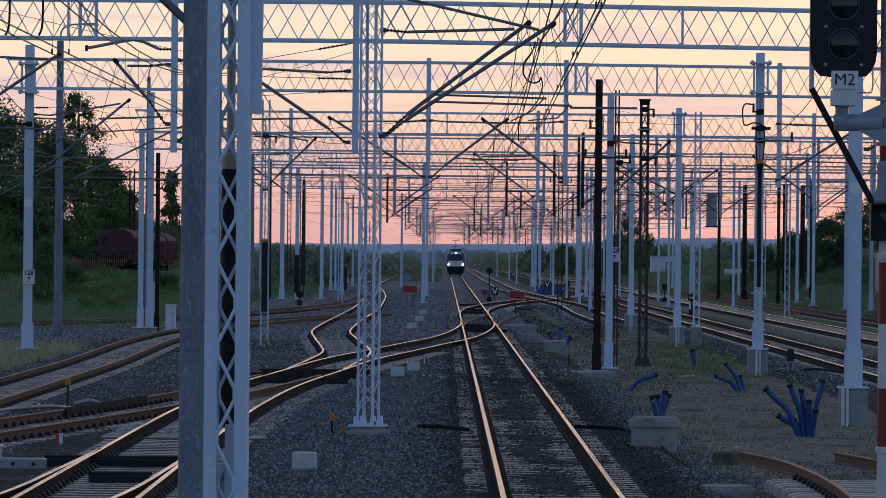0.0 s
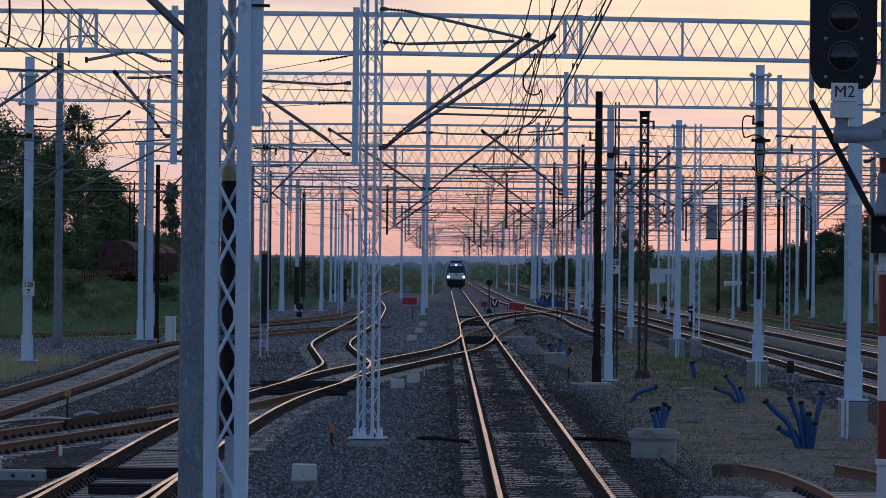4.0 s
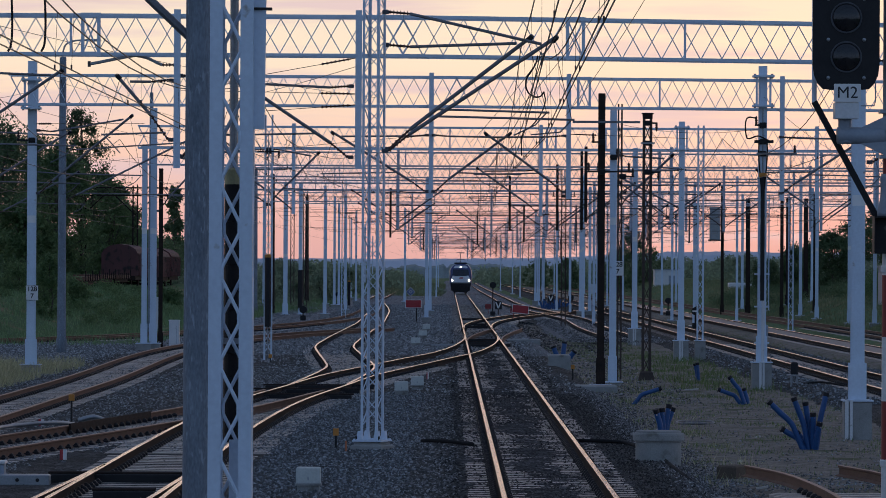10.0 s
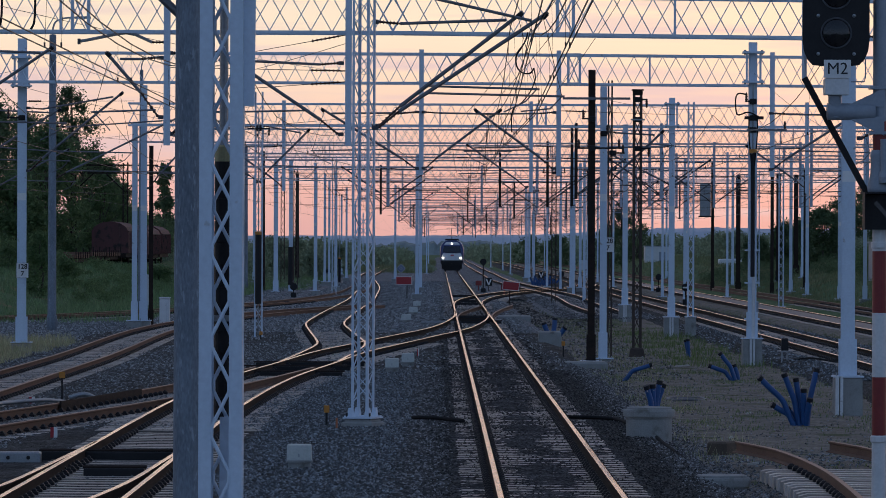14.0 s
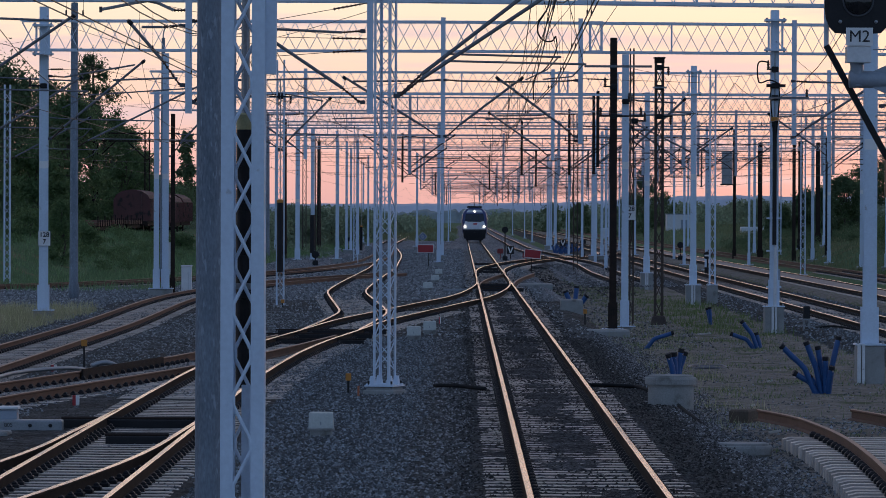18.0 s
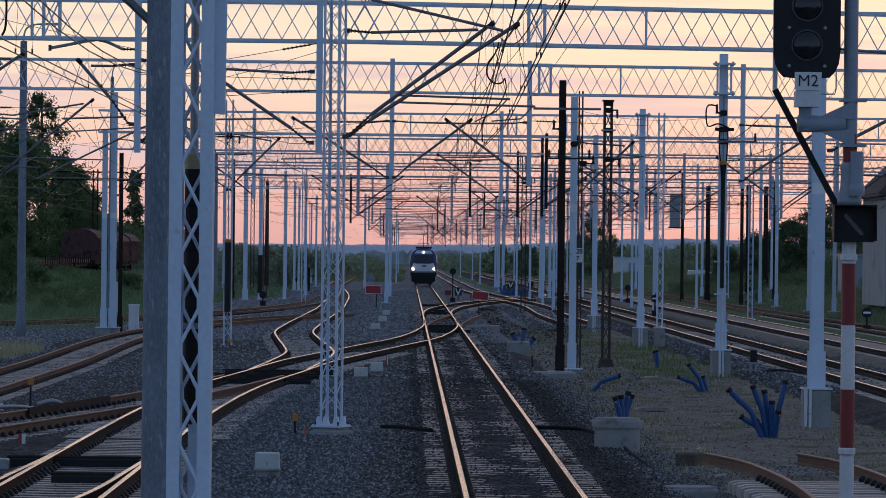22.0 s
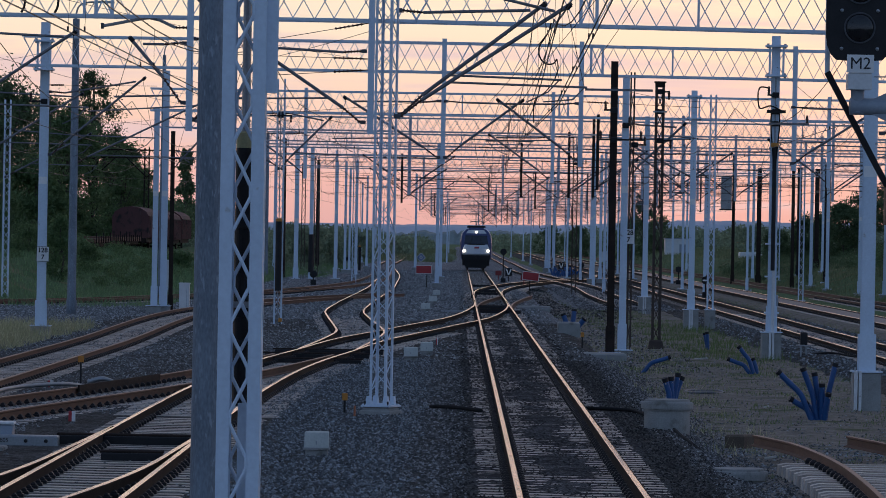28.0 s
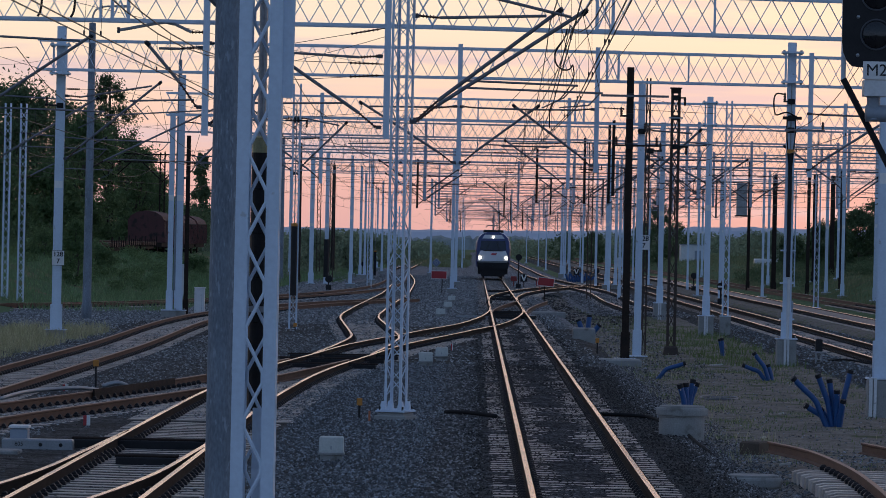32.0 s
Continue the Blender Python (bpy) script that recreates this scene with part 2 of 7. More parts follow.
# Paler than real foliage: distance haze is mixed into the leaf colour.
LEAF3 = mat("haze_paled_scrub_leaves", (0.155, 0.205, 0.135), (0.205, 0.245, 0.165), 0.8, 0, 0.1, 1, space="World")
LEAF2 = mat("dark_leaves", (0.064, 0.098, 0.052), (0.100, 0.142, 0.072), 0.75, 0, 0.35, 3, space="World")


def thin_leaf(m, share):
    """Lets part of the light pass through thin leaves."""
    n, l = m.node_tree.nodes, m.node_tree.links
    p, out = n["Principled BSDF"], n["Material Output"]
    tr, mx = n.new("ShaderNodeBsdfTranslucent"), n.new("ShaderNodeMixShader")
    l.new(p.inputs["Base Color"].links[0].from_socket, tr.inputs["Color"])
    mx.inputs[0].default_value = share
    l.new(p.outputs[0], mx.inputs[1])
    l.new(tr.outputs[0], mx.inputs[2])
    l.new(mx.outputs[0], out.inputs["Surface"])


for leaf_mat in (LEAF, LEAF2, LEAF3, BLADE, BLADE2, WEED, DRY, BUSHY):
    vary_stones(leaf_mat, 1.0, 1.8)
    thin_leaf(leaf_mat, 0.45)
BARK = mat("tree_bark", (0.06, 0.05, 0.04), (0.10, 0.085, 0.07), 0.95, 0, 3, 30, 0.5)


# dry, dull surfaces mirror little of the sky
for dull_mat, gloss in ((STONE, 0.15), (FARST, 0.15), (OILY, 0.2), (BROWNST, 0.15), (CLOD, 0.1), (BALL, 0.1), (PALEST, 0.1), (MIDST, 0.1), (DIRT, 0.1), (GRASSG, 0.05), (BLACK, 0.2), (RUST, 0.15), (INSUL, 0.3), (CONC, 0.2), (LEAF, 0.15), (LEAF2, 0.15), (LEAF3, 0.15)):
    dull_mat.node_tree.nodes["Principled BSDF"].inputs["Specular IOR Level"].default_value = gloss


# ---- mesh building ----
class Mesh:
    def __init__(self):
        self.v, self.f, self.m = [], [], []

    def add(self, vs, fs, mi=0):
        o = len(self.v)
        self.v += [tuple(p) for p in vs]
        self.f += [tuple(i + o for i in f) for f in fs]
        self.m += [mi] * len(fs)
        return self

    def box(self, x, y, z, sx, sy, sz, mi=0, b=0.0, top=1.0):
        """A box centred at x, y, with its foot at z; b: a bevel at the top edge; top: the top's size against the foot."""
        hx, hy = sx / 2, sy / 2
        rings = [(0, 1, 1), (sz, top, top)] if not b else [(0, 1, 1), (sz - b, top, top), (sz, top * (1 - b / hx), top * (1 - b / hy))]
        vs = []
        for dz, kx, ky in rings:
            vs += [(x - hx * kx, y - hy * ky, z + dz), (x + hx * kx, y - hy * ky, z + dz), (x + hx * kx, y + hy * ky, z + dz), (x - hx * kx, y + hy * ky, z + dz)]
        fs = [(3, 2, 1, 0)]
        for r in range(len(rings) - 1):
            for i in range(4):
                j = (i + 1) % 4
                fs.append((4 * r + i, 4 * r + j, 4 * r + 4 + j, 4 * r + 4 + i))
        k = 4 * (len(rings) - 1)
        fs.append((k, k + 1, k + 2, k + 3))
        return self.add(vs, fs, mi)

    def tube(self, pts, r, n=8, mi=0, r1=None, caps=True):
        pts = [Vector(p) for p in pts]
        vs, fs = [], []
        side = None
        for i, p in enumerate(pts):
            d = (pts[min(i + 1, len(pts) - 1)] - pts[max(i - 1, 0)]).normalized()
            if side is None:
                side = d.cross(Vector((0, 0, 1)) if abs(d.z) < 0.9 else Vector((1, 0, 0))).normalized()
            side = (side - d * side.dot(d)).normalized()
            up = d.cross(side)
            rr = r if r1 is None else r + (r1 - r) * i / (len(pts) - 1)
            for k in range(n):
                a = 2 * math.pi * (k + 0.5) / n
                vs.append(p + (side * math.cos(a) + up * math.sin(a)) * rr)
        for i in range(len(pts) - 1):
            for k in range(n):
                j = (k + 1) % n
                fs.append((i * n + k, i * n + j, i * n + n + j, i * n + n + k))
        if caps:
            fs += [tuple(range(n - 1, -1, -1)), tuple(range(len(vs) - n, len(vs)))]
        return self.add(vs, fs, mi)

    def bar(self, a, b, w, h, mi=0):
        """A flat bar from a to b, w across (level where it can be) and h thick."""
        a, b = Vector(a), Vector(b)
        d = (b - a).normalized()
        s = d.cross(Vector((0, 0, 1)) if abs(d.z) < 0.95 else Vector((0, 1, 0))).normalized()
        u = d.cross(s)
        s, u = s * (w / 2), u * (h / 2)
        vs = [p + i * s + j * u for p in (a, b) for i, j in ((-1, -1), (1, -1), (1, 1), (-1, 1))]
        return self.add(vs, [(3, 2, 1, 0), (4, 5, 6, 7), (0, 1, 5, 4), (1, 2, 6, 5), (2, 3, 7, 6), (3, 0, 4, 7)], mi)

    def sweep(self, prof, path, mats=None, caps=True):
        """A profile (across, up) along a level path of (x, y, z)."""
        path = [Vector(p) for p in path]
        n, vs, fs, ms = len(prof), [], [], []
        for i, p in enumerate(path):
            d = path[min(i + 1, len(path) - 1)] - path[max(i - 1, 0)]
            s = Vector((d.y, -d.x, 0)).normalized()
            vs += [p + s * a + Vector((0, 0, u)) for a, u in prof]
        for i in range(len(path) - 1):
            for k in range(n):
                j = (k + 1) % n
                fs.append((i * n + k, i * n + j, i * n + n + j, i * n + n + k))
                ms.append(mats[k] if mats else 0)
        if caps:
            fs += [tuple(range(n - 1, -1, -1)), tuple(range(len(vs) - n, len(vs)))]
            ms += [0, 0]
        o = len(self.v)
        self.v += [tuple(p) for p in vs]
        self.f += [tuple(i + o for i in f) for f in fs]
        self.m += ms
        return self

    def lathe(self, prof, x=0, y=0, n=16, mi=0):
        """A profile of (radius, z) turned round an upright axis."""
        vs, fs = [], []
        for r, z in prof:
            vs += [(x + r * math.cos(2 * math.pi * k / n), y + r * math.sin(2 * math.pi * k / n), z) for k in range(n)]
        for i in range(len(prof) - 1):
            for k in range(n):
                j = (k + 1) % n
                fs.append((i * n + k, i * n + j, i * n + n + j, i * n + n + k))
        fs += [tuple(range(n - 1, -1, -1)), tuple(range(len(vs) - n, len(vs)))]
        return self.add(vs, fs, mi)

    def data(self, name, mats, smooth=False):
        me = bpy.data.meshes.new(name)
        me.from_pydata(self.v, [], self.f)
        for m in mats if isinstance(mats, (list, tuple)) else [mats]:
            me.materials.append(m)
        if len(me.materials) > 1:
            me.polygons.foreach_set("material_index", self.m)
        if smooth:
            me.polygons.foreach_set("use_smooth", [True] * len(self.f))
        me.update()
        return me


def part(name, mesh, mats, parent, label="", smooth=False, at=None, kind=""):
    """Links a mesh as one part under a thing or a part."""
    ob = new(name, mesh.data(name, mats, smooth) if isinstance(mesh, Mesh) else mesh)
    ob.parent = parent
    if at is not None:
        ob.matrix_basis = at
    return tagged(ob, label, kind=kind)


def thing(name, x, y, z, label, category, group="", turn=0, kind=""):
    ob = new(name)
    ob.empty_display_size = 0.2
    ob.matrix_basis = pose(x, y, z, 0, 0, turn)
    return tagged(ob, label, category, group, kind)


def single(name, mesh, mats, label, category="", kind="", smooth=False, at=None, group=""):
    """A thing that is one mesh."""
    ob = new(name, mesh.data(name, mats, smooth))
    if at is not None:
        ob.matrix_basis = at
    return tagged(ob, label, category, group, kind)


def smooth_path(pts, step=2.0):
    """A smooth line through (x, y) points, at even steps."""
    p = np.array([(a, b) for a, b in pts], float)
    d = np.concatenate([[0], np.cumsum(np.hypot(*np.diff(p, axis=0).T))])
    m = np.gradient(p, d, axis=0)
    out = []
    s = np.linspace(0, d[-1], max(2, int(d[-1] / step) + 1))
    k = np.clip(np.searchsorted(d, s, side="right") - 1, 0, len(d) - 2)
    h = (d[k + 1] - d[k])[:, None]
    u = ((s - d[k])[:, None]) / h
    return (2 * u**3 - 3 * u**2 + 1) * p[k] + (u**3 - 2 * u**2 + u) * h * m[k] + (-2 * u**3 + 3 * u**2) * p[k + 1] + (u**3 - u**2) * h * m[k + 1]


def offset(path, d):
    t = np.gradient(path, axis=0)
    t /= np.hypot(t[:, 0], t[:, 1])[:, None]
    return path + np.stack([t[:, 1], -t[:, 0]], 1) * d


# ---- the ground ----
def ramp(v, a, b):
    t = np.clip((v - a) / (b - a), 0, 1)
    return t * t * (3 - 2 * t)


def ground_z(x, y):
    x, y = np.asarray(x, float), np.asarray(y, float)
    z = np.full(np.broadcast(x, y).shape, -0.36)
    # low humps in the sand and on the banks
    hump = np.sin(1.9 * x + 1.3 * np.sin(0.7 * y)) * np.sin(0.83 * y + 1.7 * np.sin(1.1 * x)) + 0.6 * np.sin(4.3 * x + 2.1 * y) * np.sin(2.9 * y - 1.7 * x)
    z = z + 0.03 * hump * ramp(x, 4.2, 5.2) * ramp(-x, -10.4, -9.6) + 0.12 * hump * (ramp(-x, 18.5, 20.5) + ramp(x, 23.5, 25)) 
    z = z + 1.9 * ramp(-x, 17.5, 25) * ramp(y, 150, 230)
    z = z - 0.5 * ramp(-x, 24.9, 25.9) * ramp(y, 200, 260)
    z = z + 1.5 * ramp(x, 22.6, 28) * ramp(y, 150, 230) + 0.8 * ramp(x, 30, 40) * ramp(y, 220, 330)
    return z


def make_ground():
    xs = np.concatenate([[-1500, -700, -300, -150, -90, -60], np.arange(-45, 3, 1.0), np.arange(3, 11, 0.33), np.arange(11, 46, 1.0), [60, 90, 150, 300, 700, 1500]])
    ys = np.concatenate([np.arange(-30, 48, 6.0), np.arange(48, 180, 0.5), np.arange(180, 420, 4.0), [440, 480, 540, 620, 720, 850, 1000, 1300, 1800, 2600, 4000]])
    gx, gy = np.meshgrid(xs, ys)
    gz = ground_z(gx, gy)
    me = Mesh()
    me.v = list(zip(gx.ravel().tolist(), gy.ravel().tolist(), gz.ravel().tolist()))
    w = len(xs)
    for j in range(len(ys) - 1):
        for i in range(w - 1):
            me.f.append((j * w + i, j * w + i + 1, j * w + w + i + 1, j * w + w + i))
            me.m.append(1 if -13 < xs[i] < (10.5 if ys[j] > 60 else 22) and ys[j] < (420 if xs[i] > 0 else 345) else 0)
    single("ground", me, [GRASSG, DIRT], "rough grass and sandy earth round the tracks", kind="structure", smooth=True)


make_ground()


def bed(name, pts, half, top, label, m=None, foot=0.7):
    path = smooth_path(pts, 6.0)
    prof = [(-half - foot, -0.40), (-half, top), (half, top), (half + foot, -0.40)]
    me = Mesh().sweep(prof, [(x, y, 0) for x, y in path])
    return single(name, me, m or BALL, label, kind="structure")


bed("ballast_main", [(1.51, 325), (1.51, 600), (1.51, 1400)], 2.3, -0.184, "dark grey ballast under the main track", MIDST)
bed("ballast_loop", [(-5.1, 325), (-5.2, 336), (-6.2, 391), (-7.4, 450), (-8.0, 560), (-8.0, 900)], 1.9, -0.186, "dark grey ballast under the winding track", MIDST)
bed("ballast_yard", [(-4.6, -20), (-4.6, 60), (-4.6, 120), (-4.6, 170)], 8.2, -0.182, "dark grey crushed-stone ballast of the station yard")
bed("ballast_yard_far", [(-4.6, 170), (-4.6, 220), (-4.6, 280), (-4.6, 335)], 8.2, -0.182, "grey crushed-stone ballast of the farther yard", MIDST)
bed("ballast_far_yard", [(-4.4, 330), (-4.6, 420), (-4.8, 480), (-4.4, 560)], 5.6, -0.190, "grey ballast between the farther tracks", MIDST)
bed("ballast_right", [(12.1, 20), (12.1, 300), (12.1, 900)], 2.0, -0.182, "dark grey ballast under a through track")
bed("ballast_outer", [(16.9, 60), (16.9, 300), (16.9, 900)], 1.7, -0.18, "sandy ballast under a rusty siding", DIRT)
bed("ballast_edge", [(21.3, 100), (21.3, 300), (21.3, 900)], 1.6, -0.185, "overgrown ballast under a siding", GRASSG)

bed("ballast_far_left", [(-60, 150), (-40, 165), (-28, 178), (-19.6, 192), (-13.5, 217)], 2.0, -0.186, "grey ballast under the far curved track", PALEST)
bed("ballast_verge", [(-15.6, 153), (-15.7, 170), (-15.8, 196)], 3.0, -0.200, "grey gravel between the siding and the curved track", MIDST, 1.2)
bed("sand_strip", [(16.9, 130), (16.9, 200), (16.9, 430)], 0.66, -0.04, "pale sand filling a siding between its rails", SAND, 0.04)
bed("ballast_second", [(8.0, 215), (7.8, 240), (8.0, 290), (7.0, 340), (5.9, 400), (5.6, 520), (5.6, 1400)], 2.0, -0.188, "dark grey ballast under the second main track", MIDST)
bed("ballast_crossover", [(3.0, 285), (6.0, 318), (9.0, 338), (11.3, 355), (12.0, 375)], 2.0, -0.194, "dark grey ballast under the crossover")

# ---- the tracks ----
RAIL = [(-0.075, -0.172), (0.075, -0.172), (0.075, -0.160), (0.012, -0.138), (0.010, -0.045), (0.036, -0.030), (0.036, -0.006), (0.028, 0.0), (-0.028, 0.0), (-0.036, -0.006), (-0.036, -0.030), (-0.010, -0.045), (-0.012, -0.138), (-0.075, -0.160)]
RMAT = [0, 0, 0, 0, 0, 0, 1, 1, 1, 0, 0, 0, 0, 0]
GAUGE = 1.507


def sleeper_mesh(length):
    me = Mesh()
    xs = [-length / 2, -length * 0.46, -length * 0.16, -length * 0.08, length * 0.08, length * 0.16, length * 0.46, length / 2]
    e, c = (-0.170, -0.172) if length > 2.9 else (-0.174, -0.178)
    tops = [-0.20, e, e, c, c, e, e, -0.20]
    vs = [(x, y, z) for x, t in zip(xs, tops) for y, z in ((-0.15, -0.40), (-0.115, t), (0.115, t), (0.15, -0.40))]
    fs = [(4 * i + k, 4 * i + 4 + k, 4 * i + 5 + k, 4 * i + 1 + k) for i in range(7) for k in range(3)]
    me.add(vs, [f[::-1] for f in fs] + [(0, 1, 2, 3), (31, 30, 29, 28)])
    return me.data("sleeper", SLEEP)


SLEEPERS = {}
CLIP = Mesh().box(0, 0, 0, 0.11, 0.13, 0.05, b=0.015).box(0.0, 0.0, 0.05, 0.06, 0.10, 0.035, b=0.02).data("rail_clip", BLACK)


def track(name, pts, label, shiny=True, near=(30, 210), far=None, length=2.6, head=None, rails=(-1, 1), step=2.0, clips=0, ties=True, shift=0.0):
    th = thing(name, 0, 0, 0, label, "railway track", "tracks of the yard")
    path = smooth_path(pts, step)
    for s in rails:
        r = offset(path, s * GAUGE / 2)
        part("rail", Mesh().sweep(RAIL, [(x, y, 0) for x, y in r], RMAT), [RAILD if shiny else RAILR, head or (HEAD if shiny else DULL)], th)
    if length:
        sl = smooth_path(pts, 0.6)
        t = np.gradient(sl, axis=0)
        me = SLEEPERS.setdefault(length, None) or sleeper_mesh(length)
        SLEEPERS[length] = me
        clip, single_clips = Mesh(), 0
        rest, count = Mesh(), 0
        for (x, y), (dx, dy) in zip(sl, t):
            a = math.degrees(math.atan2(dy, dx)) - 90 + random.uniform(-0.5, 0.5)
            if near[0] < y < near[1] and count < 300:
                count += 1
                dz = random.uniform(-0.004, 0.004)
                if ties and shift and y > 56:
                    SLEEPERS[2.7] = SLEEPERS.get(2.7) or sleeper_mesh(2.7)
                    part("sleeper", SLEEPERS[2.7], None, th, at=pose(x, y, dz, 0, 0, a))
                elif ties:
                    part("sleeper", me, None, th, at=pose(x + shift, y, dz, 0, 0, a))
                for s in (-1, 1):
                    for q in (-0.1, 0.1):
                        k = s * GAUGE / 2 + q
                        ca, sa = math.cos(math.radians(a)), math.sin(math.radians(a))
                        if single_clips < clips:
                            single_clips += 1
                            part("rail_clip", CLIP, None, th, at=pose(x + ca * k, y + sa * k, -0.175, 0, 0, a))
                            continue
                        clip.box(x + ca * k, y + sa * k, -0.175, 0.11, 0.13, 0.085, b=0.035)
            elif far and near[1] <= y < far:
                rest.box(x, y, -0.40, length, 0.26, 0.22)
        if clip.v:
            part("fastening", clip, BLACK, th, "black spring clips that hold the rails", kind="stuff")
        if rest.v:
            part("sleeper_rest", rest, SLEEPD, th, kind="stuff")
    return th


A_X, B_X, F_X = 1.51, -4.55, -9.9
CROSS = [(B_X, 78), (-4.52, 86), (-4.02, 108), (-3.5, 118), (-2.7, 133), (-2.2, 139), (-1.3, 149.5), (-0.85, 155), (0.15, 166.5), (1.05, 185), (1.42, 200), (1.51, 216)]
track("main_track", [(A_X, -10), (A_X, 250), (A_X, 500), (A_X, 1400)], "straight main track with polished rails on concrete sleepers", far=420, clips=300)
track("left_track", [(B_X, -10), (B_X, 60), (B_X, 78)] , "track with polished rails leading into a turnout", near=(28, 78), clips=300, length=3.2, shift=-0.27)
track("crossover_track", CROSS, "curved crossover track with polished rails", near=(78, 150), length=3.0, clips=200)
track("loop_track", [(-3.45, 120), (-3.2, 130), (-3.1, 143), (-3.4, 151), (-4.0, 165), (-4.5, 178), (-4.65, 198), (-4.6, 226), (-4.55, 263), (-4.75, 288), (-5.2, 336), (-6.2, 391), (-7.4, 450), (-8.0, 560), (-8.0, 900)], "winding track with polished rails", near=(128, 260))
track("siding_track", [(F_X, 30), (F_X, 120), (F_X, 185), (-8.9, 200), (-6.2, 222), (-3.6, 236)], "straight siding with rusty rails", shiny=False, near=(70, 200), clips=200)
SLIP = [(-9.6, 58), (-9.0, 68), (-8.2, 76), (-7.55, 80.5), (-6.2, 90), (-5.3, 97.5), (-4.6, 105), (-3.9, 114)]
track("slip_track", SLIP, "rusty diverging track of a turnout", shiny=False, near=(60, 98), length=2.6, clips=200)
track("near_turnout_track", [(-8.0, 28), (-6.9, 37), (-5.9, 44), (-5.2, 51), (-4.8, 57), (-4.65, 64), (-4.57, 70)], "diverging track with polished rails", near=(28, 66), length=2.6, step=1.0, clips=240, ties=False)
track("far_left_track", [(-40, 165), (-28, 178), (-19.6, 192), (-12.4, 222), (-8.4, 255), (-6.4, 290), (-6.0, 330), (-6.6, 390)], "distant curved track with rusty rails", shiny=False, near=(150, 260))
track("stub_track", [(5.0, 36), (5.45, 45), (5.78, 52), (5.98, 58), (6.04, 62), (5.97, 65.6), (5.78, 68.7), (5.42, 71)], "rusty stub track ending in sand", shiny=False, near=(30, 66), step=1.0)
track("through_track", [(12.1, 20), (12.1, 300), (12.1, 420), (12.1, 1200)], "through track with worn bright rails", near=(100, 200), far=300)
track("outer_siding", [(16.9, 60), (16.9, 300), (16.9, 1000)], "worn siding in sandy ballast", shiny=True, near=(130, 230))
track("edge_siding", [(21.3, 120), (21.3, 300), (21.3, 1000)], "rusty siding overgrown with grass", shiny=False, near=(150, 260))
track("right_crossover", [(1.51, 235), (1.7, 255), (3.0, 285), (6.0, 318), (9.0, 338), (11.3, 355), (12.0, 375), (12.1, 400)], "curved crossover with polished rails", near=(236, 300), length=2.8)
track("second_main_track", [(8.0, 210), (7.8, 240), (8.0, 290), (7.0, 340), (5.9, 400), (5.6, 520), (5.6, 1400)], "parallel main track with polished rails", near=(215, 330))
track("stub_crossover", [(1.51, 196), (1.7, 206), (2.3, 222), (3.1, 238)], "short brown end of a turnout", shiny=False, near=(0, 0), length=0)


# ---- masts ----
def i_profile(w, d, t=0.018):
    return [(-w / 2, -d / 2), (w / 2, -d / 2), (w / 2, -d / 2 + t), (t / 2, -d / 2 + t), (t / 2, d / 2 - t), (w / 2, d / 2 - t), (w / 2, d / 2), (-w / 2, d / 2), (-w / 2, d / 2 - t), (-t / 2, d / 2 - t), (-t / 2, -d / 2 + t), (-w / 2, -d / 2 + t)]


def prism(me, prof, z0, z1, x=0, y=0, mi=0):
    n = len(prof)
    vs = [(x + a, y + b, z) for z in (z0, z1) for a, b in prof]
    fs = [(k, (k + 1) % n, n + (k + 1) % n, n + k) for k in range(n)] + [tuple(range(n - 1, -1, -1)), tuple(range(n, 2 * n))]
    return me.add(vs, fs, mi)


def foundation(th, w, h, foot):
    part("foundation", Mesh().box(0, 0, foot - 0.3, w, w, h + 0.3, b=0.03, top=0.97), CONC, th, "grey concrete foundation block")
    part("base_plate", Mesh().box(0, 0, foot + h, w * 1.08, w * 1.08, 0.03), PAINT, th)
    for q in (-1, 1):
        part("anchor_bolt", Mesh().tube([(q * w * 0.43, -w * 0.4, foot + h - 0.02), (q * w * 0.43, -w * 0.4, foot + h + 0.10)], 0.018, 6), GALV, th)
    return foot + h + 0.035


def beam_mast(x, y, top, w=0.24, foot=-0.36, base=0.45, paint=None, label="pale grey steel beam mast on a concrete foundation", band=4.4):
    th = thing("beam_mast", x, y, 0, label, "mast", "catenary masts")
    z = foundation(th, 0.58, base, foot)
    me = Mesh()
    prism(me, i_profile(w, w * 1.05), z, top)
    part("shaft", me, paint or PAINT, th)
    me = Mesh()
    prism(me, i_profile(w * 1.3, w * 1.3, 0.03), z, z + 0.75)
    part("foot_sleeve", me, paint or PAINT, th)
    if band:
        part("reflective_band", Mesh().box(0, -w * 0.53, band, w * 0.98, 0.012, 0.22), BAND, th, "white reflective band")
    return th


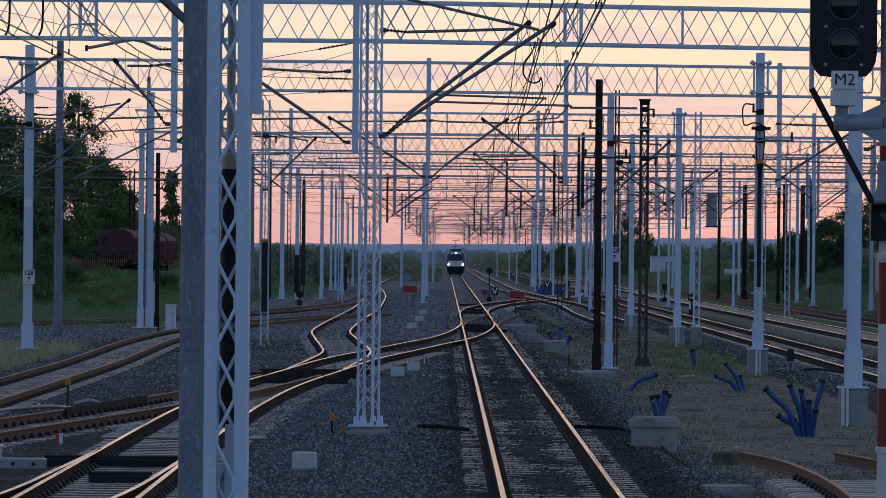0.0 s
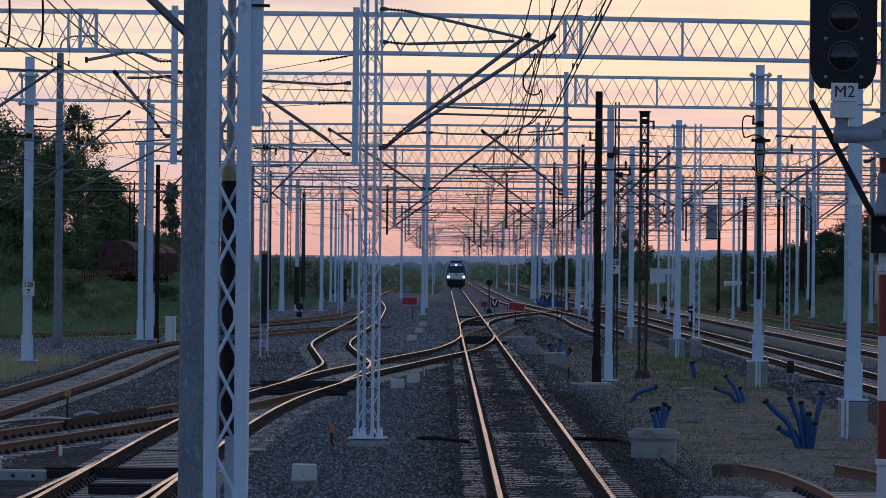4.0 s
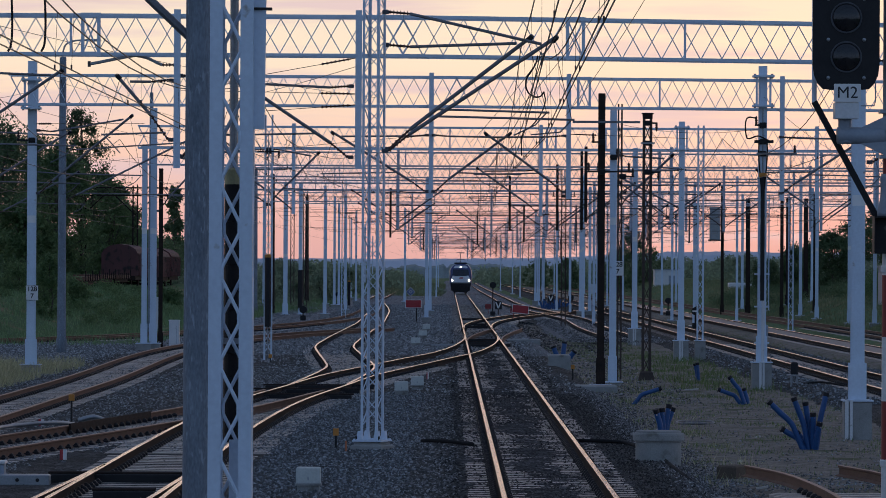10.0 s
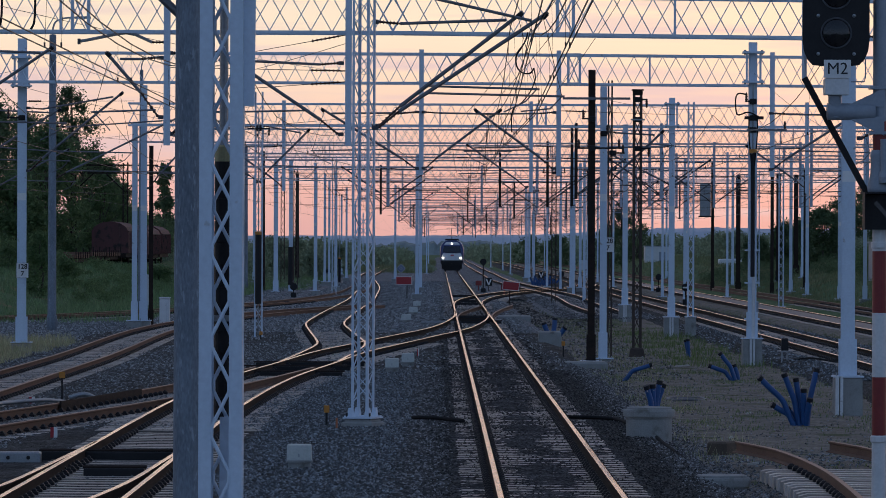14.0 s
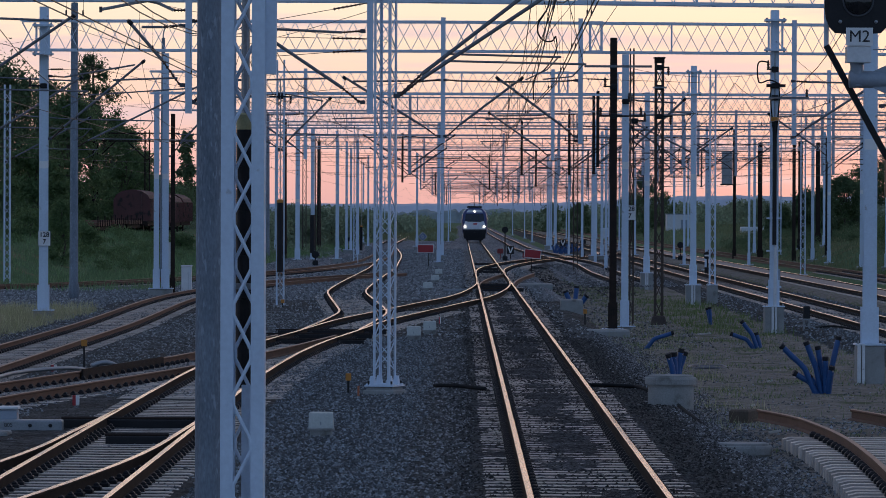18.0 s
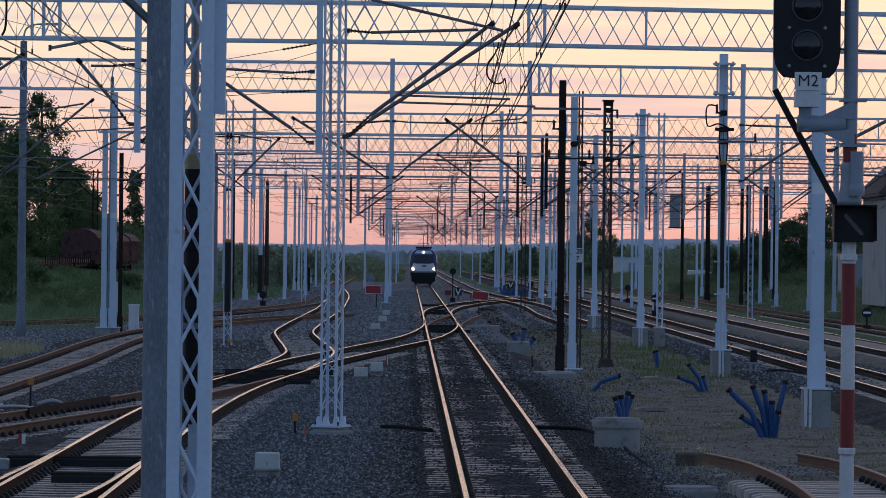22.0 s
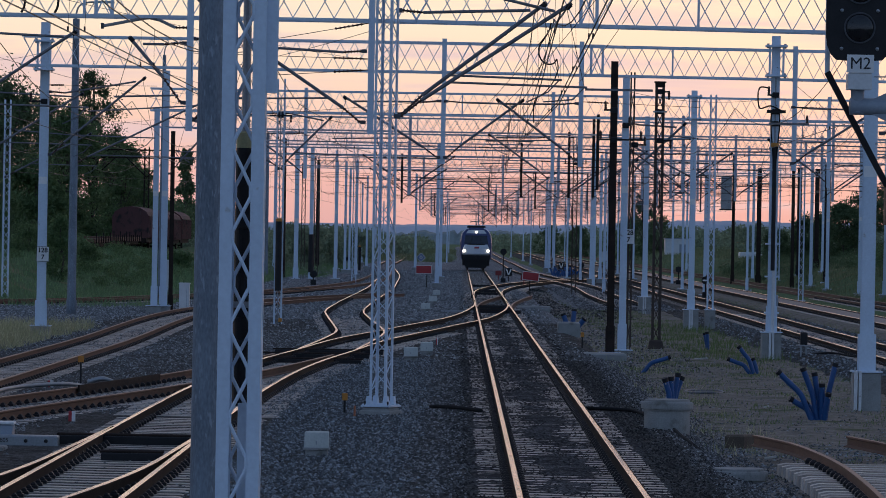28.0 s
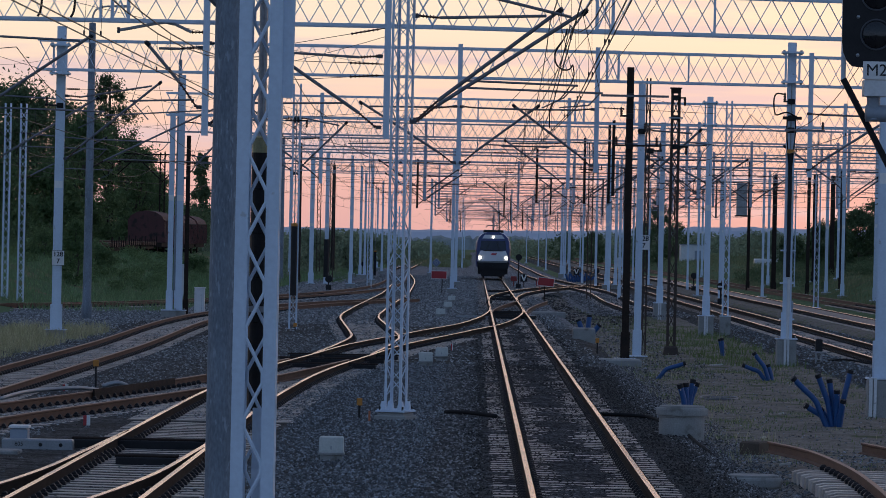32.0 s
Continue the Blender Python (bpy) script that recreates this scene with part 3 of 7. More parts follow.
def lattice_mast(x, y, top, w=0.36, foot=-0.36, base=0.15, chord=0.055, bar=0.014, pitch=0.42, m=None, name="lattice_mast", label="pale grey lattice mast with crossed lacing", n=6, inner=False, turn=0):
    th = thing(name, x, y, 0, label, "mast", "catenary masts", turn)
    m = m or PAINT
    z = foundation(th, w * 1.6, base, foot) if base else foot
    h = w / 2
    for sx, sy in itertools.product((-1, 1), (-1, 1)):
        me = Mesh()
        c = chord
        prof = [(0, 0), (-sx * c, 0), (-sx * c, -sy * 0.012), (-sx * 0.012, -sy * 0.012), (-sx * 0.012, -sy * c), (0, -sy * c)]
        if sx * sy > 0:
            prof.reverse()
        prism(me, prof, z, top, sx * h, sy * h)
        part("chord", me, m, th)
    for axis, s in itertools.product((0, 1), (-1, 1)):
        pts, side, zz = [], 1 if s > 0 else -1, z + 0.25
        while zz < top - 0.1:
            q = side * (h - chord * (0.96 if inner else 0.4))
            for dz, k in ((-0.045, 0.93), (0.045, 0.93)) if inner else ((0, 1),):
                pts.append((q * k, s * (h - 0.012), zz + dz) if axis == 0 else (s * (h - 0.012), q * k, zz + dz))
            zz, side = zz + pitch, -side
        part("lacing", Mesh().tube(pts, bar, n), m, th)
    return th


def pole(x, y, top, r0=0.16, r1=0.11, foot=-0.4, m=None, name="concrete_pole", label="round grey spun-concrete pole, stained"):
    me = Mesh().lathe([(r0 * 1.25, foot), (r0 * 1.25, foot + 0.7), (r0 * 1.05, foot + 0.8), (r1, top - 0.02), (r1 * 0.9, top)], n=20)
    return single(name, me, m or POLEC, label, "pole", smooth=True, at=pose(x, y, 0), group="poles")


# the first row, close to the camera
NEAR_Y = 36.5
near_mast = lattice_mast(-1.76, NEAR_Y, 9.0, 0.35, chord=0.105, bar=0.016, pitch=0.365, inner=True, label="tall pale grey lattice mast with a counterweight inside", n=8)
part("counterweight", Mesh().lathe([(0.075, z + d) if d else (0.068, z) for z in np.arange(1.62, 3.6, 0.18).tolist() for d in (0, 0.004, 0.174)] + [(0.075, 3.72)], n=18), BLACK, near_mast, "stack of black counterweight discs", at=pose(0, 0.30, 0))
part("weight_cap", Mesh().lathe([(0.072, 3.70), (0.074, 3.72), (0.074, 3.84), (0.02, 3.86)], n=18), mat("pale_yellow_cap", (0.42, 0.40, 0.22), rough=0.6), near_mast, "pale yellow cap on the counterweight", at=pose(0, 0.30, 0))
part("weight_rod", Mesh().tube([(0, 0, 3.8), (0, 0, 8.8)], 0.035, 10), GALV, near_mast, at=pose(0, 0.30, 0))
part("guide_channel", Mesh().box(0.03, 0.05, -0.2, 0.085, 0.06, 1.85), PAINT, near_mast)
part("side_channel", Mesh().bar((0.215, -0.05, 4.16), (0.26, -0.05, 9.0), 0.095, 0.06), PAINT, near_mast, "pale steel channel beside the mast's head")
part("channel_clamp", Mesh().box(0.225, -0.06, 5.12, 0.19, 0.09, 0.02), BLACK, near_mast)
part("weight_clamp", Mesh().box(0.0, 0.0, 2.42, 0.18, 0.17, 0.05), GALV, near_mast, at=pose(0, 0.30, 0))
part("blue_hose", Mesh().tube([(0.1, 0.08, -0.3), (0.1, 0.08, 0.25)], 0.03, 10), mat("blue_corrugated_hose", (0.02, 0.07, 0.30), (0.015, 0.05, 0.22), 0.5), near_mast, "blue corrugated hose")
pole(-2.14, 38.4, 9.5, 0.115, 0.098, name="round_pole", label="tall round grey concrete pole, streaked and pitted")
mid_mast = lattice_mast(-1.365, 80.9, 9.3, 0.32, chord=0.045, bar=0.0115, pitch=0.287, base=0.15, foot=-0.19, turn=-21, label="pale grey lattice mast bolted to a low concrete base")
for sx, sy in itertools.product((-0.15, 0.15), (-0.15, 0.15)):
    part("foot_bracket", Mesh().box(sx * 1.1, sy * 1.1, -0.01, 0.11, 0.11, 0.16, top=0.6), PAINT, mid_mast)
    part("foot_bolt", Mesh().tube([(sx * 1.45, sy * 1.45, -0.1), (sx * 1.45, sy * 1.45, 0.06)], 0.016, 6), BLACK, mid_mast)
for sy in (-0.2, 0.2):
    part("foot_bar", Mesh().box(0, sy, -0.03, 0.54, 0.06, 0.04), PAINT, mid_mast)
part("footing", Mesh().box(0, 0, -0.30, 0.60, 0.60, 0.20, b=0.02), CONC, mid_mast, "low concrete footing slab")
beam_mast(-12.66, 136.9, 9.3, 0.26)
beam_mast(-11.96, 177.2, 7.9, 0.20)
beam_mast(-11.62, 177.4, 9.34, 0.24)
lattice_mast(-20.66, 198.6, 8.7, 0.30, pitch=0.36)
lattice_mast(-19.99, 198.8, 8.7, 0.30, pitch=0.36)
lattice_mast(-6.41, 160.0, 8.5, 0.30, pitch=0.4)
pole(-14.81, 172.7, 11.1, 0.16, 0.13)
pole(-16.29, 150.2, 12.0, 0.17, 0.13)
RIGHT = [(8.39, 92.8, 8.6, 0.27), (9.1, 131.5, 9.02, 0.24), (8.83, 172.0, 8.74, 0.22), (8.53, 207.8, 8.7, 0.23)]
for x, y, h, w in RIGHT:
    ducted = beam_mast(x, y, h, w, base=0.75)
    duct = -0.19 if y < 100 else 0.0
    part("cable_duct", Mesh().bar((duct - 0.05, -0.34, -0.4), (duct - 0.05, -0.34, 0.42), 0.07, 0.05).bar((duct + 0.04, -0.34, -0.4), (duct + 0.04, -0.34, 0.42), 0.06, 0.05), WHITEP, ducted, "pale cable duct down the foundation")
lattice_mast(9.57, 172.2, 8.6, 0.26, base=0.75)
beam_mast(4.84, 133.6, 7.8, 0.20, base=0.1)
beam_mast(4.38, 130.4, 8.16, 0.20, paint=RUST, base=0.1, band=0, label="rusty dark steel beam mast")
lattice_mast(5.16, 137.0, 8.1, 0.15, chord=0.045, pitch=0.7, bar=0.011, m=RUSTB, name="rusty_lattice_mast", label="rusty dark lattice mast", base=0)
capped_mast = lattice_mast(6.12, 140.0, 7.9, 0.29, chord=0.075, pitch=0.55, bar=0.016, m=RUSTB, name="rusty_lattice_mast", label="rusty dark lattice mast", base=0)
lattice_mast(6.68, 264.2, 9.0, 0.3, m=RUSTB, name="rusty_lattice_mast", label="rusty dark lattice mast", base=0)
for x, y, h in [(-1.41, 282.0, 8.8), (-1.4, 330.0, 8.8), (-4.12, 420.0, 8.8), (-9.63, 379.0, 9.2), (-8.87, 385.0, 9.3), (-10.63, 389.0, 9.4), (-15.6, 380.0, 9.0), (10.3, 331.0, 9.2), (8.4, 440.0, 9.0), (9.2, 440.5, 9.0), (9.6, 330.0, 9.0)]:
    beam_mast(x, y, h, 0.20)


# ---- portal beams ----
def portal(y, x0, x1, z0, d=0.85, posts=(), skew=0.0, panel=0.85, chord=0.066, r=0.022, post_end=5.15, m=None, dark=()):
    """A lattice crossbeam over the tracks: four chords, bent lacing on each face, drop posts that hang from it."""
    m = m or PAINT
    th = thing("portal_beam", (x0 + x1) / 2, y, z0, "pale grey lattice portal beam spanning the tracks" if m is PAINT else "weathered lattice portal beam far down the line, darkened as if backlit", "portal beam", "portal beams")
    h, hw = (x1 - x0) / 2, 0.3
    for sy, zz in itertools.product((-hw, hw), (0, d)):
        part("chord", Mesh().bar((-h, sy + skew * -h, zz), (h, sy + skew * h, zz), chord, chord), m, th)
    n = int(2 * h / (panel / 2))
    for sy, ph in ((-hw, 0), (hw, 1)):
        pts = [(-h + 2 * h * i / n, sy + skew * (-h + 2 * h * i / n), d - 0.03 if (i + ph) % 2 else 0.03) for i in range(n + 1)]
        part("lacing", Mesh().tube(pts, r, 5), m, th)
    for zz in (0.0, d):
        pts = [(-h + 2 * h * i / n, (hw if i % 2 else -hw) + skew * (-h + 2 * h * i / n), zz) for i in range(n + 1)]
        part("cross_lacing", Mesh().tube(pts, r * 0.8, 4), m, th)
    for k in range(1, int(2 * h / 6.0)):
        part("upright", Mesh().bar((-h + 6.0 * k, -hw + skew * (-h + 6.0 * k), 0), (-h + 6.0 * k, -hw + skew * (-h + 6.0 * k), d), 0.05, 0.05), m, th)
    for px in posts:
        q = px - (x0 + x1) / 2
        me = Mesh()
        prism(me, i_profile(0.135, 0.135), post_end - z0, d + 0.12, q, -hw - 0.12 + skew * q)
        part("drop_post", me, RUST if px in dark else m, th, "black steel drop post" if px in dark else "pale grey drop post")
    return th


portal(95.5, -14.0, -1.0, 7.55, 0.82, posts=(-5.75, -1.93))
portal(97.1, -1.0, 16.0, 7.55, 0.82, skew=0.19)
portal(133.3, -13.0, 0.2, 7.86, 0.86, posts=(-0.55,))
portal(134.8, 0.2, 27.0, 7.86, 0.86, posts=(3.5, 9.85), skew=0.11)
portal(174.0, -12.0, 30.0, 7.68, 0.84, posts=(-6.0, 3.5, 14.1))
FAR_Y = [205, 226, 246, 270, 300, 335, 375, 425, 480, 530, 580, 640, 700, 770, 850, 940]
portal(236, -12, 29, 7.55, 0.78, panel=0.62, r=0.024, chord=0.07, m=BEAMF)
FAR_POSTS = {}
for i, y in enumerate(FAR_Y):
    rp = random.Random(i)
    FAR_POSTS[y] = [q + rp.uniform(-0.9, 0.9) for q in (-3.2, 3.4, 6.6, 10.2, 14.6, 19.4) if rp.random() < 0.75]
    portal(y, -14 + i % 3 if y < 340 else -6 + i % 3, (28 if y < 500 else 24) + 2 * (i % 2), 7.75 if y == 205 else 7.35 + rp.uniform(0, 0.9), 0.8, posts=FAR_POSTS[y], panel=0.9 if y < 300 else 1.4, r=0.021, chord=0.062, post_end=4.7 + rp.uniform(0, 0.9), m=DARKT if i == 6 else BEAMF, dark=FAR_POSTS[y][i % 2::4])


# ---- the locomotive ----
def locomotive():
    th = thing("locomotive", A_X, 640, 0, "blue and white electric locomotive with its headlights on", "locomotive")
    white = mat("white_coach_paint", (0.60, 0.62, 0.66), (0.52, 0.54, 0.58), 0.4)
    blue = mat("deep_blue_coach_paint", (0.03, 0.045, 0.16), (0.025, 0.04, 0.13), 0.3)
    glass = mat("dark_windscreen", (0.012, 0.016, 0.03), (0.014, 0.018, 0.035), 0.08)
    lamp = mat("headlight_glow", (1.0, 0.9, 0.72), (1.0, 0.9, 0.72), 0.3, emit=6.0)
    prof = [(-1.38, 0.95), (-1.46, 1.3), (-1.48, 2.5), (-1.43, 3.05), (-1.28, 3.42), (-1.0, 3.70), (-0.6, 3.88)]
    prof = prof + [(-a, z) for a, z in reversed(prof)]
    n = len(prof)
    me = Mesh()
    secs = [(0.0, 0.93), (0.25, 0.985), (0.8, 1.0), (18.6, 1.0), (19.3, 0.95)]
    vs = [(a * k, yy + (0.28 * max(0, z - 1.9) if yy < 1 else 0), z) for yy, k in secs for a, z in prof]
    fs, ms = [], []
    for i in range(len(secs) - 1):
        for k in range(n):
            j = (k + 1) % n
            fs.append((i * n + j, i * n + k, i * n + n + k, i * n + n + j))
            ms.append(0 if prof[k][1] > 3.3 and prof[j][1] > 3.3 else 1)
    fs += [tuple(range(n)), tuple(range(len(vs) - 1, len(vs) - n - 1, -1))]
    ms += [1, 1]
    me.v, me.f, me.m = vs, fs, ms
    part("body", me, [white, blue], th, "deep blue body")

    def front(pts, dy=-0.012):
        """A plate on the front: (x, z) corners, following its rake."""
        return Mesh().add([(x, 0.28 * max(0, z - 1.9) + dy, z) for x, z in pts] + [(x, 0.28 * max(0, z - 1.9) + 0.05, z) for x, z in pts], [tuple(range(len(pts)))[::-1]] + [(k, (k + 1) % len(pts), len(pts) + (k + 1) % len(pts), len(pts) + k) for k in range(len(pts))])

    part("windscreen", front([(-1.10, 2.40), (1.10, 2.40), (1.0, 3.16), (-1.0, 3.16)], -0.02), glass, th, "dark windscreen")
    part("nose_panel", front([(-1.30, 1.46), (1.30, 1.46), (1.22, 1.95), (1.05, 2.32), (-1.05, 2.32), (-1.22, 1.95)], -0.012), white, th, "pale grey nose panel")
    part("brow", front([(-0.95, 3.34), (0.95, 3.34), (0.72, 3.66), (-0.72, 3.66)], -0.012), white, th, "pale brow above the windscreen")
    part("front_band", front([(-0.85, 2.28), (0.85, 2.28), (0.75, 2.36), (-0.75, 2.36)], -0.025), BLACK, th)
    part("front_mark", front([(-0.2, 1.95), (0.25, 1.95), (0.32, 2.12), (-0.12, 2.12)], -0.016), mat("red_mark", (0.4, 0.04, 0.06), rough=0.4), th, "small red emblem")
    for x in (-1.1, 1.1):
        part("headlight", Mesh().lathe([(0.10, 0.0), (0.115, 0.05), (0.02, 0.07)], n=16), lamp, th, "bright headlight", at=pose(x, -0.02, 1.72, 90))
    part("headlight", Mesh().lathe([(0.085, 0.0), (0.095, 0.05), (0.02, 0.07)], n=16), lamp, th, "bright upper headlight", at=pose(0, 0.42, 3.46, 90))
    part("buffer_beam", Mesh().box(0, 0.30, 0.78, 2.5, 0.66, 0.62, b=0.08, top=1.08), BLACK, th, "black buffer beam")
    part("plough", Mesh().box(0, 0.32, 0.16, 1.9, 0.5, 0.64, top=1.22), BLACK, th, "black track plough")
    part("lower_band", front([(-1.2, 1.33), (1.2, 1.33), (1.24, 1.45), (-1.24, 1.45)], -0.05), mat("grey_bumper_paint", (0.2, 0.21, 0.22), rough=0.5), th, "grey band above the buffers")
    part("underframe", Mesh().box(0, 9.6, 0.35, 2.5, 17.5, 0.65), BLACK, th)
    for x in (-0.88, 0.88):
        part("buffer", Mesh().tube([(x, -0.55, 1.03), (x, 0.2, 1.03)], 0.10, 12).tube([(x, -0.60, 1.03), (x, -0.55, 1.03)], 0.22, 14), BLACK, th)
    part("coupling_hook", Mesh().tube([(0, -0.35, 1.0), (0, 0.2, 1.05)], 0.06, 8), BLACK, th)
    for x in (-0.55, 0.55):
        part("wiper", Mesh().bar((x, 0.08, 2.38), (x * 0.6, 0.24, 3.0), 0.03, 0.02), BLACK, th)
    for yy in (2.5, 5.4, 13.8, 16.7):
        part("wheelset", Mesh().tube([(-0.82, yy, 0.6), (-0.69, yy, 0.6)], 0.6, 20).tube([(0.69, yy, 0.6), (0.82, yy, 0.6)], 0.6, 20).tube([(-0.8, yy, 0.6), (0.8, yy, 0.6)], 0.08, 8), RUST, th)
    part("roof_gear", Mesh().box(0, 3.5, 3.85, 1.7, 4.0, 0.22, b=0.06).box(0, 10, 3.85, 1.5, 6, 0.18, b=0.05), BLACK, th)
    part("pantograph", Mesh().tube([(0, 4.6, 4.05), (0, 3.3, 4.25), (0, 4.5, 4.42)], 0.05, 6).tube([(-0.6, 4.5, 4.36), (-0.45, 4.5, 4.45), (0.45, 4.5, 4.45), (0.6, 4.5, 4.36)], 0.04, 6), TUBE, th, "lowered pantograph")
    part("pantograph", Mesh().tube([(0, 15.6, 4.05), (0, 16.8, 4.7), (0, 15.6, 5.35)], 0.045, 6).tube([(-0.6, 15.6, 5.36), (-0.45, 15.6, 5.43), (0.45, 15.6, 5.43), (0.6, 15.6, 5.36)], 0.035, 6), TUBE, th, "raised pantograph")
    return th


LOCO = locomotive()


# ---- trees ----
def tree(x, y, h, r, seed, m=None, leaf=0.28, count=2600, name="tree", label="leafy broad tree, dark against the dusk sky", slim=1.0, low=0.2):
    rg = np.random.default_rng(seed)
    z0 = float(ground_z(x, y))
    th = thing(name, x, y, z0 - 0.1, label, "tree", "trees along the line")
    me = Mesh().tube([(0, 0, 0), (0.1 * r * rg.normal(), 0.05 * r, h * 0.35), (0.12 * r * rg.normal(), 0, h * 0.62), (0, 0, h * 0.93)], 0.035 * h * 0.5, 8, r1=0.02)
    lobes = []
    for i in range(64):
        a, t = rg.uniform(0, 6.28), low + (0.98 - low) * rg.uniform(0, 1) ** 0.85
        u = (t - low) / (1 - low)
        env = r * slim * min(1.0, 2.6 * u + 0.35) * math.sqrt(max(0.03, 1 - u ** 2.2))
        rad = env * math.sqrt(rg.uniform(0.05, 1.0))
        c = Vector((math.cos(a) * rad, math.sin(a) * rad, h * t))
        if i % 3 == 0:
            me.tube([(0, 0, h * max(0.10, t * 0.65)), tuple(c * 0.6 + Vector((0, 0, h * t * 0.32))), tuple(c)], 0.010 * h * 0.5, 5, r1=0.01)
        lobes.append((c, max(0.4, r * rg.uniform(0.20, 0.42) * (0.7 if slim < 1 else 1))))
    part("trunk", me, BARK, th)
    k = rg.integers(0, len(lobes), count)
    cen = np.array([l[0] for l in lobes])[k]
    rr = np.array([l[1] for l in lobes])[k]
    d = rg.normal(size=(count, 3))
    d /= np.linalg.norm(d, axis=1)[:, None]
    pos = cen + d * (rr * np.abs(rg.normal(0, 0.62, count)))[:, None]
    pos[:, 2] = np.maximum(pos[:, 2], 0.2)
    crown = leaves(pos, leaf, rg)
    part("crown", crown, m or LEAF, th)
    return th


def leaves(pos, size, rg):
    n = len(pos)
    u = rg.normal(size=(n, 3))
    u /= np.linalg.norm(u, axis=1)[:, None]
    w = rg.normal(size=(n, 3))
    w = np.cross(u, w)
    w /= np.linalg.norm(w, axis=1)[:, None]
    s = (size * rg.uniform(0.5, 1.3, n))[:, None]
    v = np.stack([pos - u * s - w * s * 0.5, pos - u * s + w * s * 0.5, pos + u * s], 1).reshape(-1, 3)
    me = Mesh()
    me.v = v.tolist()
    i = np.arange(n) * 3
    me.f = np.stack([i, i + 1, i + 2], 1).tolist()
    me.m = [0] * n
    return me


FOREST_LEFT = [(-33.6, 436, 11.4, 2.9), (-31.9, 445, 8.8, 2.5), (-33, 380, 12.4, 3.4), (-36, 360, 13.2, 4.5), (-34.5, 400, 12.6, 3.4), (-32.0, 430, 10.0, 2.8), (-33, 447, 8.4, 2.6), (-31.2, 452, 6.0, 2.2), (-31, 470, 4.8, 2.6), (-38, 370, 14.6, 4.5), (-41, 380, 13.5, 5), (-45, 390, 13.5, 5), (-36.6, 398, 13.6, 3.6), (-33, 350, 7.5, 3.0), (-36, 335, 7.5, 3.5), (-40, 340, 10, 4.5), (-32, 500, 4.6, 3), (-29.5, 520, 4.2, 3), (-31, 560, 5, 4)]
for k, (x, y, h, r) in enumerate(FOREST_LEFT):
    tree(x, y, h, r, 10 + k, LEAF if k % 3 else LEAF2, leaf=0.17, count=13000, low=0.03)
for k, (x, y, h, r) in enumerate([(31.4, 412, 4.0, 1.7), (29.8, 425, 3.0, 1.5), (33.2, 415, 4.4, 1.3), (35.6, 420, 5.2, 2.4), (38, 425, 5.8, 3.0), (41.5, 430, 6.6, 4.0), (46, 420, 7.5, 5), (50, 420, 8, 5), (55, 420, 8, 5), (24.9, 615, 9.6, 2.1), (23.2, 640, 6.0, 2.2), (30.0, 680, 5.4, 2.8), (20.5, 780, 5.4, 3.0), (31, 800, 6.0, 3.4), (17.5, 880, 5.6, 3.4)]):
    tree(x, y, h, r, 40 + k, LEAF2, leaf=0.15 if y < 500 else 0.2, count=8000 if y < 500 else 3500, low=0.03)
tree(-33.6, 412, 16.8, 2.9, 71, LEAF2, leaf=0.14, count=9000, name="birch", label="tall feathery birch standing over the wood", low=0.4)
tree(-31.6, 520, 11.6, 2.2, 70, LEAF2, slim=0.5, name="poplar", label="slim dark poplar standing above the wagons", count=6000, low=0.06, leaf=0.24)
NEAR_SHRUBS = [(-20.5, 232, 3.4, 0.9), (-25, 262, 1.9, 1.5), (-22.4, 252, 2.2, 1.0), (-22, 262, 1.5, 1.3), (-25.6, 300, 1.6, 1.4), (-20.5, 330, 1.2, 1.3), (-27.5, 250, 3.0, 1.8), (-29, 262, 3.6, 2.0)]
FAR_SHRUBS = [(-15 - 0.9 * i + 3 * (i % 3), 430 + 22 * i, 2.6 + (i % 4) * 0.5, 2.2) for i in range(12)] + [(35 + 1.1 * i, 520 + 25 * i, 2.2 + (i % 3) * 0.6, 2.2) for i in range(9)] + [(29 + 1.5 * i, 300 + 18 * i, 2.0, 1.8) for i in range(6)]
for k, (x, y, h, r) in enumerate(NEAR_SHRUBS + FAR_SHRUBS):
    tree(x, y, h, r, 90 + k, LEAF3 if y > 350 else LEAF, leaf=0.075 if y < 350 else 0.2, count=5000 if y < 350 else 1800, name="shrub", label="wild green shrub on the grassy bank", low=0.02)


tree(-14.1, 124.5, 0.95, 0.55, 88, BUSHY, leaf=0.07, count=1500, name="shrub", label="small yellow-green bush in the dry grass", low=0.02)


def far_strip(name, y, height, rough, seed, m, label, x0, x1, step, thick=20):
    """A distant wood or wooded hill: an uneven ridge with depth; height(x) gives its crest."""
    rg = np.random.default_rng(seed)
    xs = np.arange(x0, x1 + 1, step)
    bumps = np.convolve(rg.normal(0, 1, len(xs) + 4), [0.2, 0.5, 1, 0.5, 0.2], "valid") * 0.5 + 0.5 * rg.normal(0, 1, len(xs))
    top = height(xs) * (1 + rough * bumps)
    me = Mesh()
    for x, t in zip(xs, top):
        me.v += [(x, y, -1.0), (x, y + 0.2 * thick, t * 0.85), (x, y + 0.5 * thick, t), (x, y + thick, -1.0)]
    for i in range(len(xs) - 1):
        for k in range(3):
            me.f.append((4 * i + k, 4 * i + 4 + k, 4 * i + 5 + k, 4 * i + 1 + k))
            me.m.append(0)
    single(name, me, m, label, kind="structure")


# Aerial haze is painted into these pale bluish base colours.
HAZE = mat("haze_tinted_far_hill", (0.50, 0.53, 0.60), (0.42, 0.45, 0.52), 1.0, 0, 0.01, 0.08, space="World")
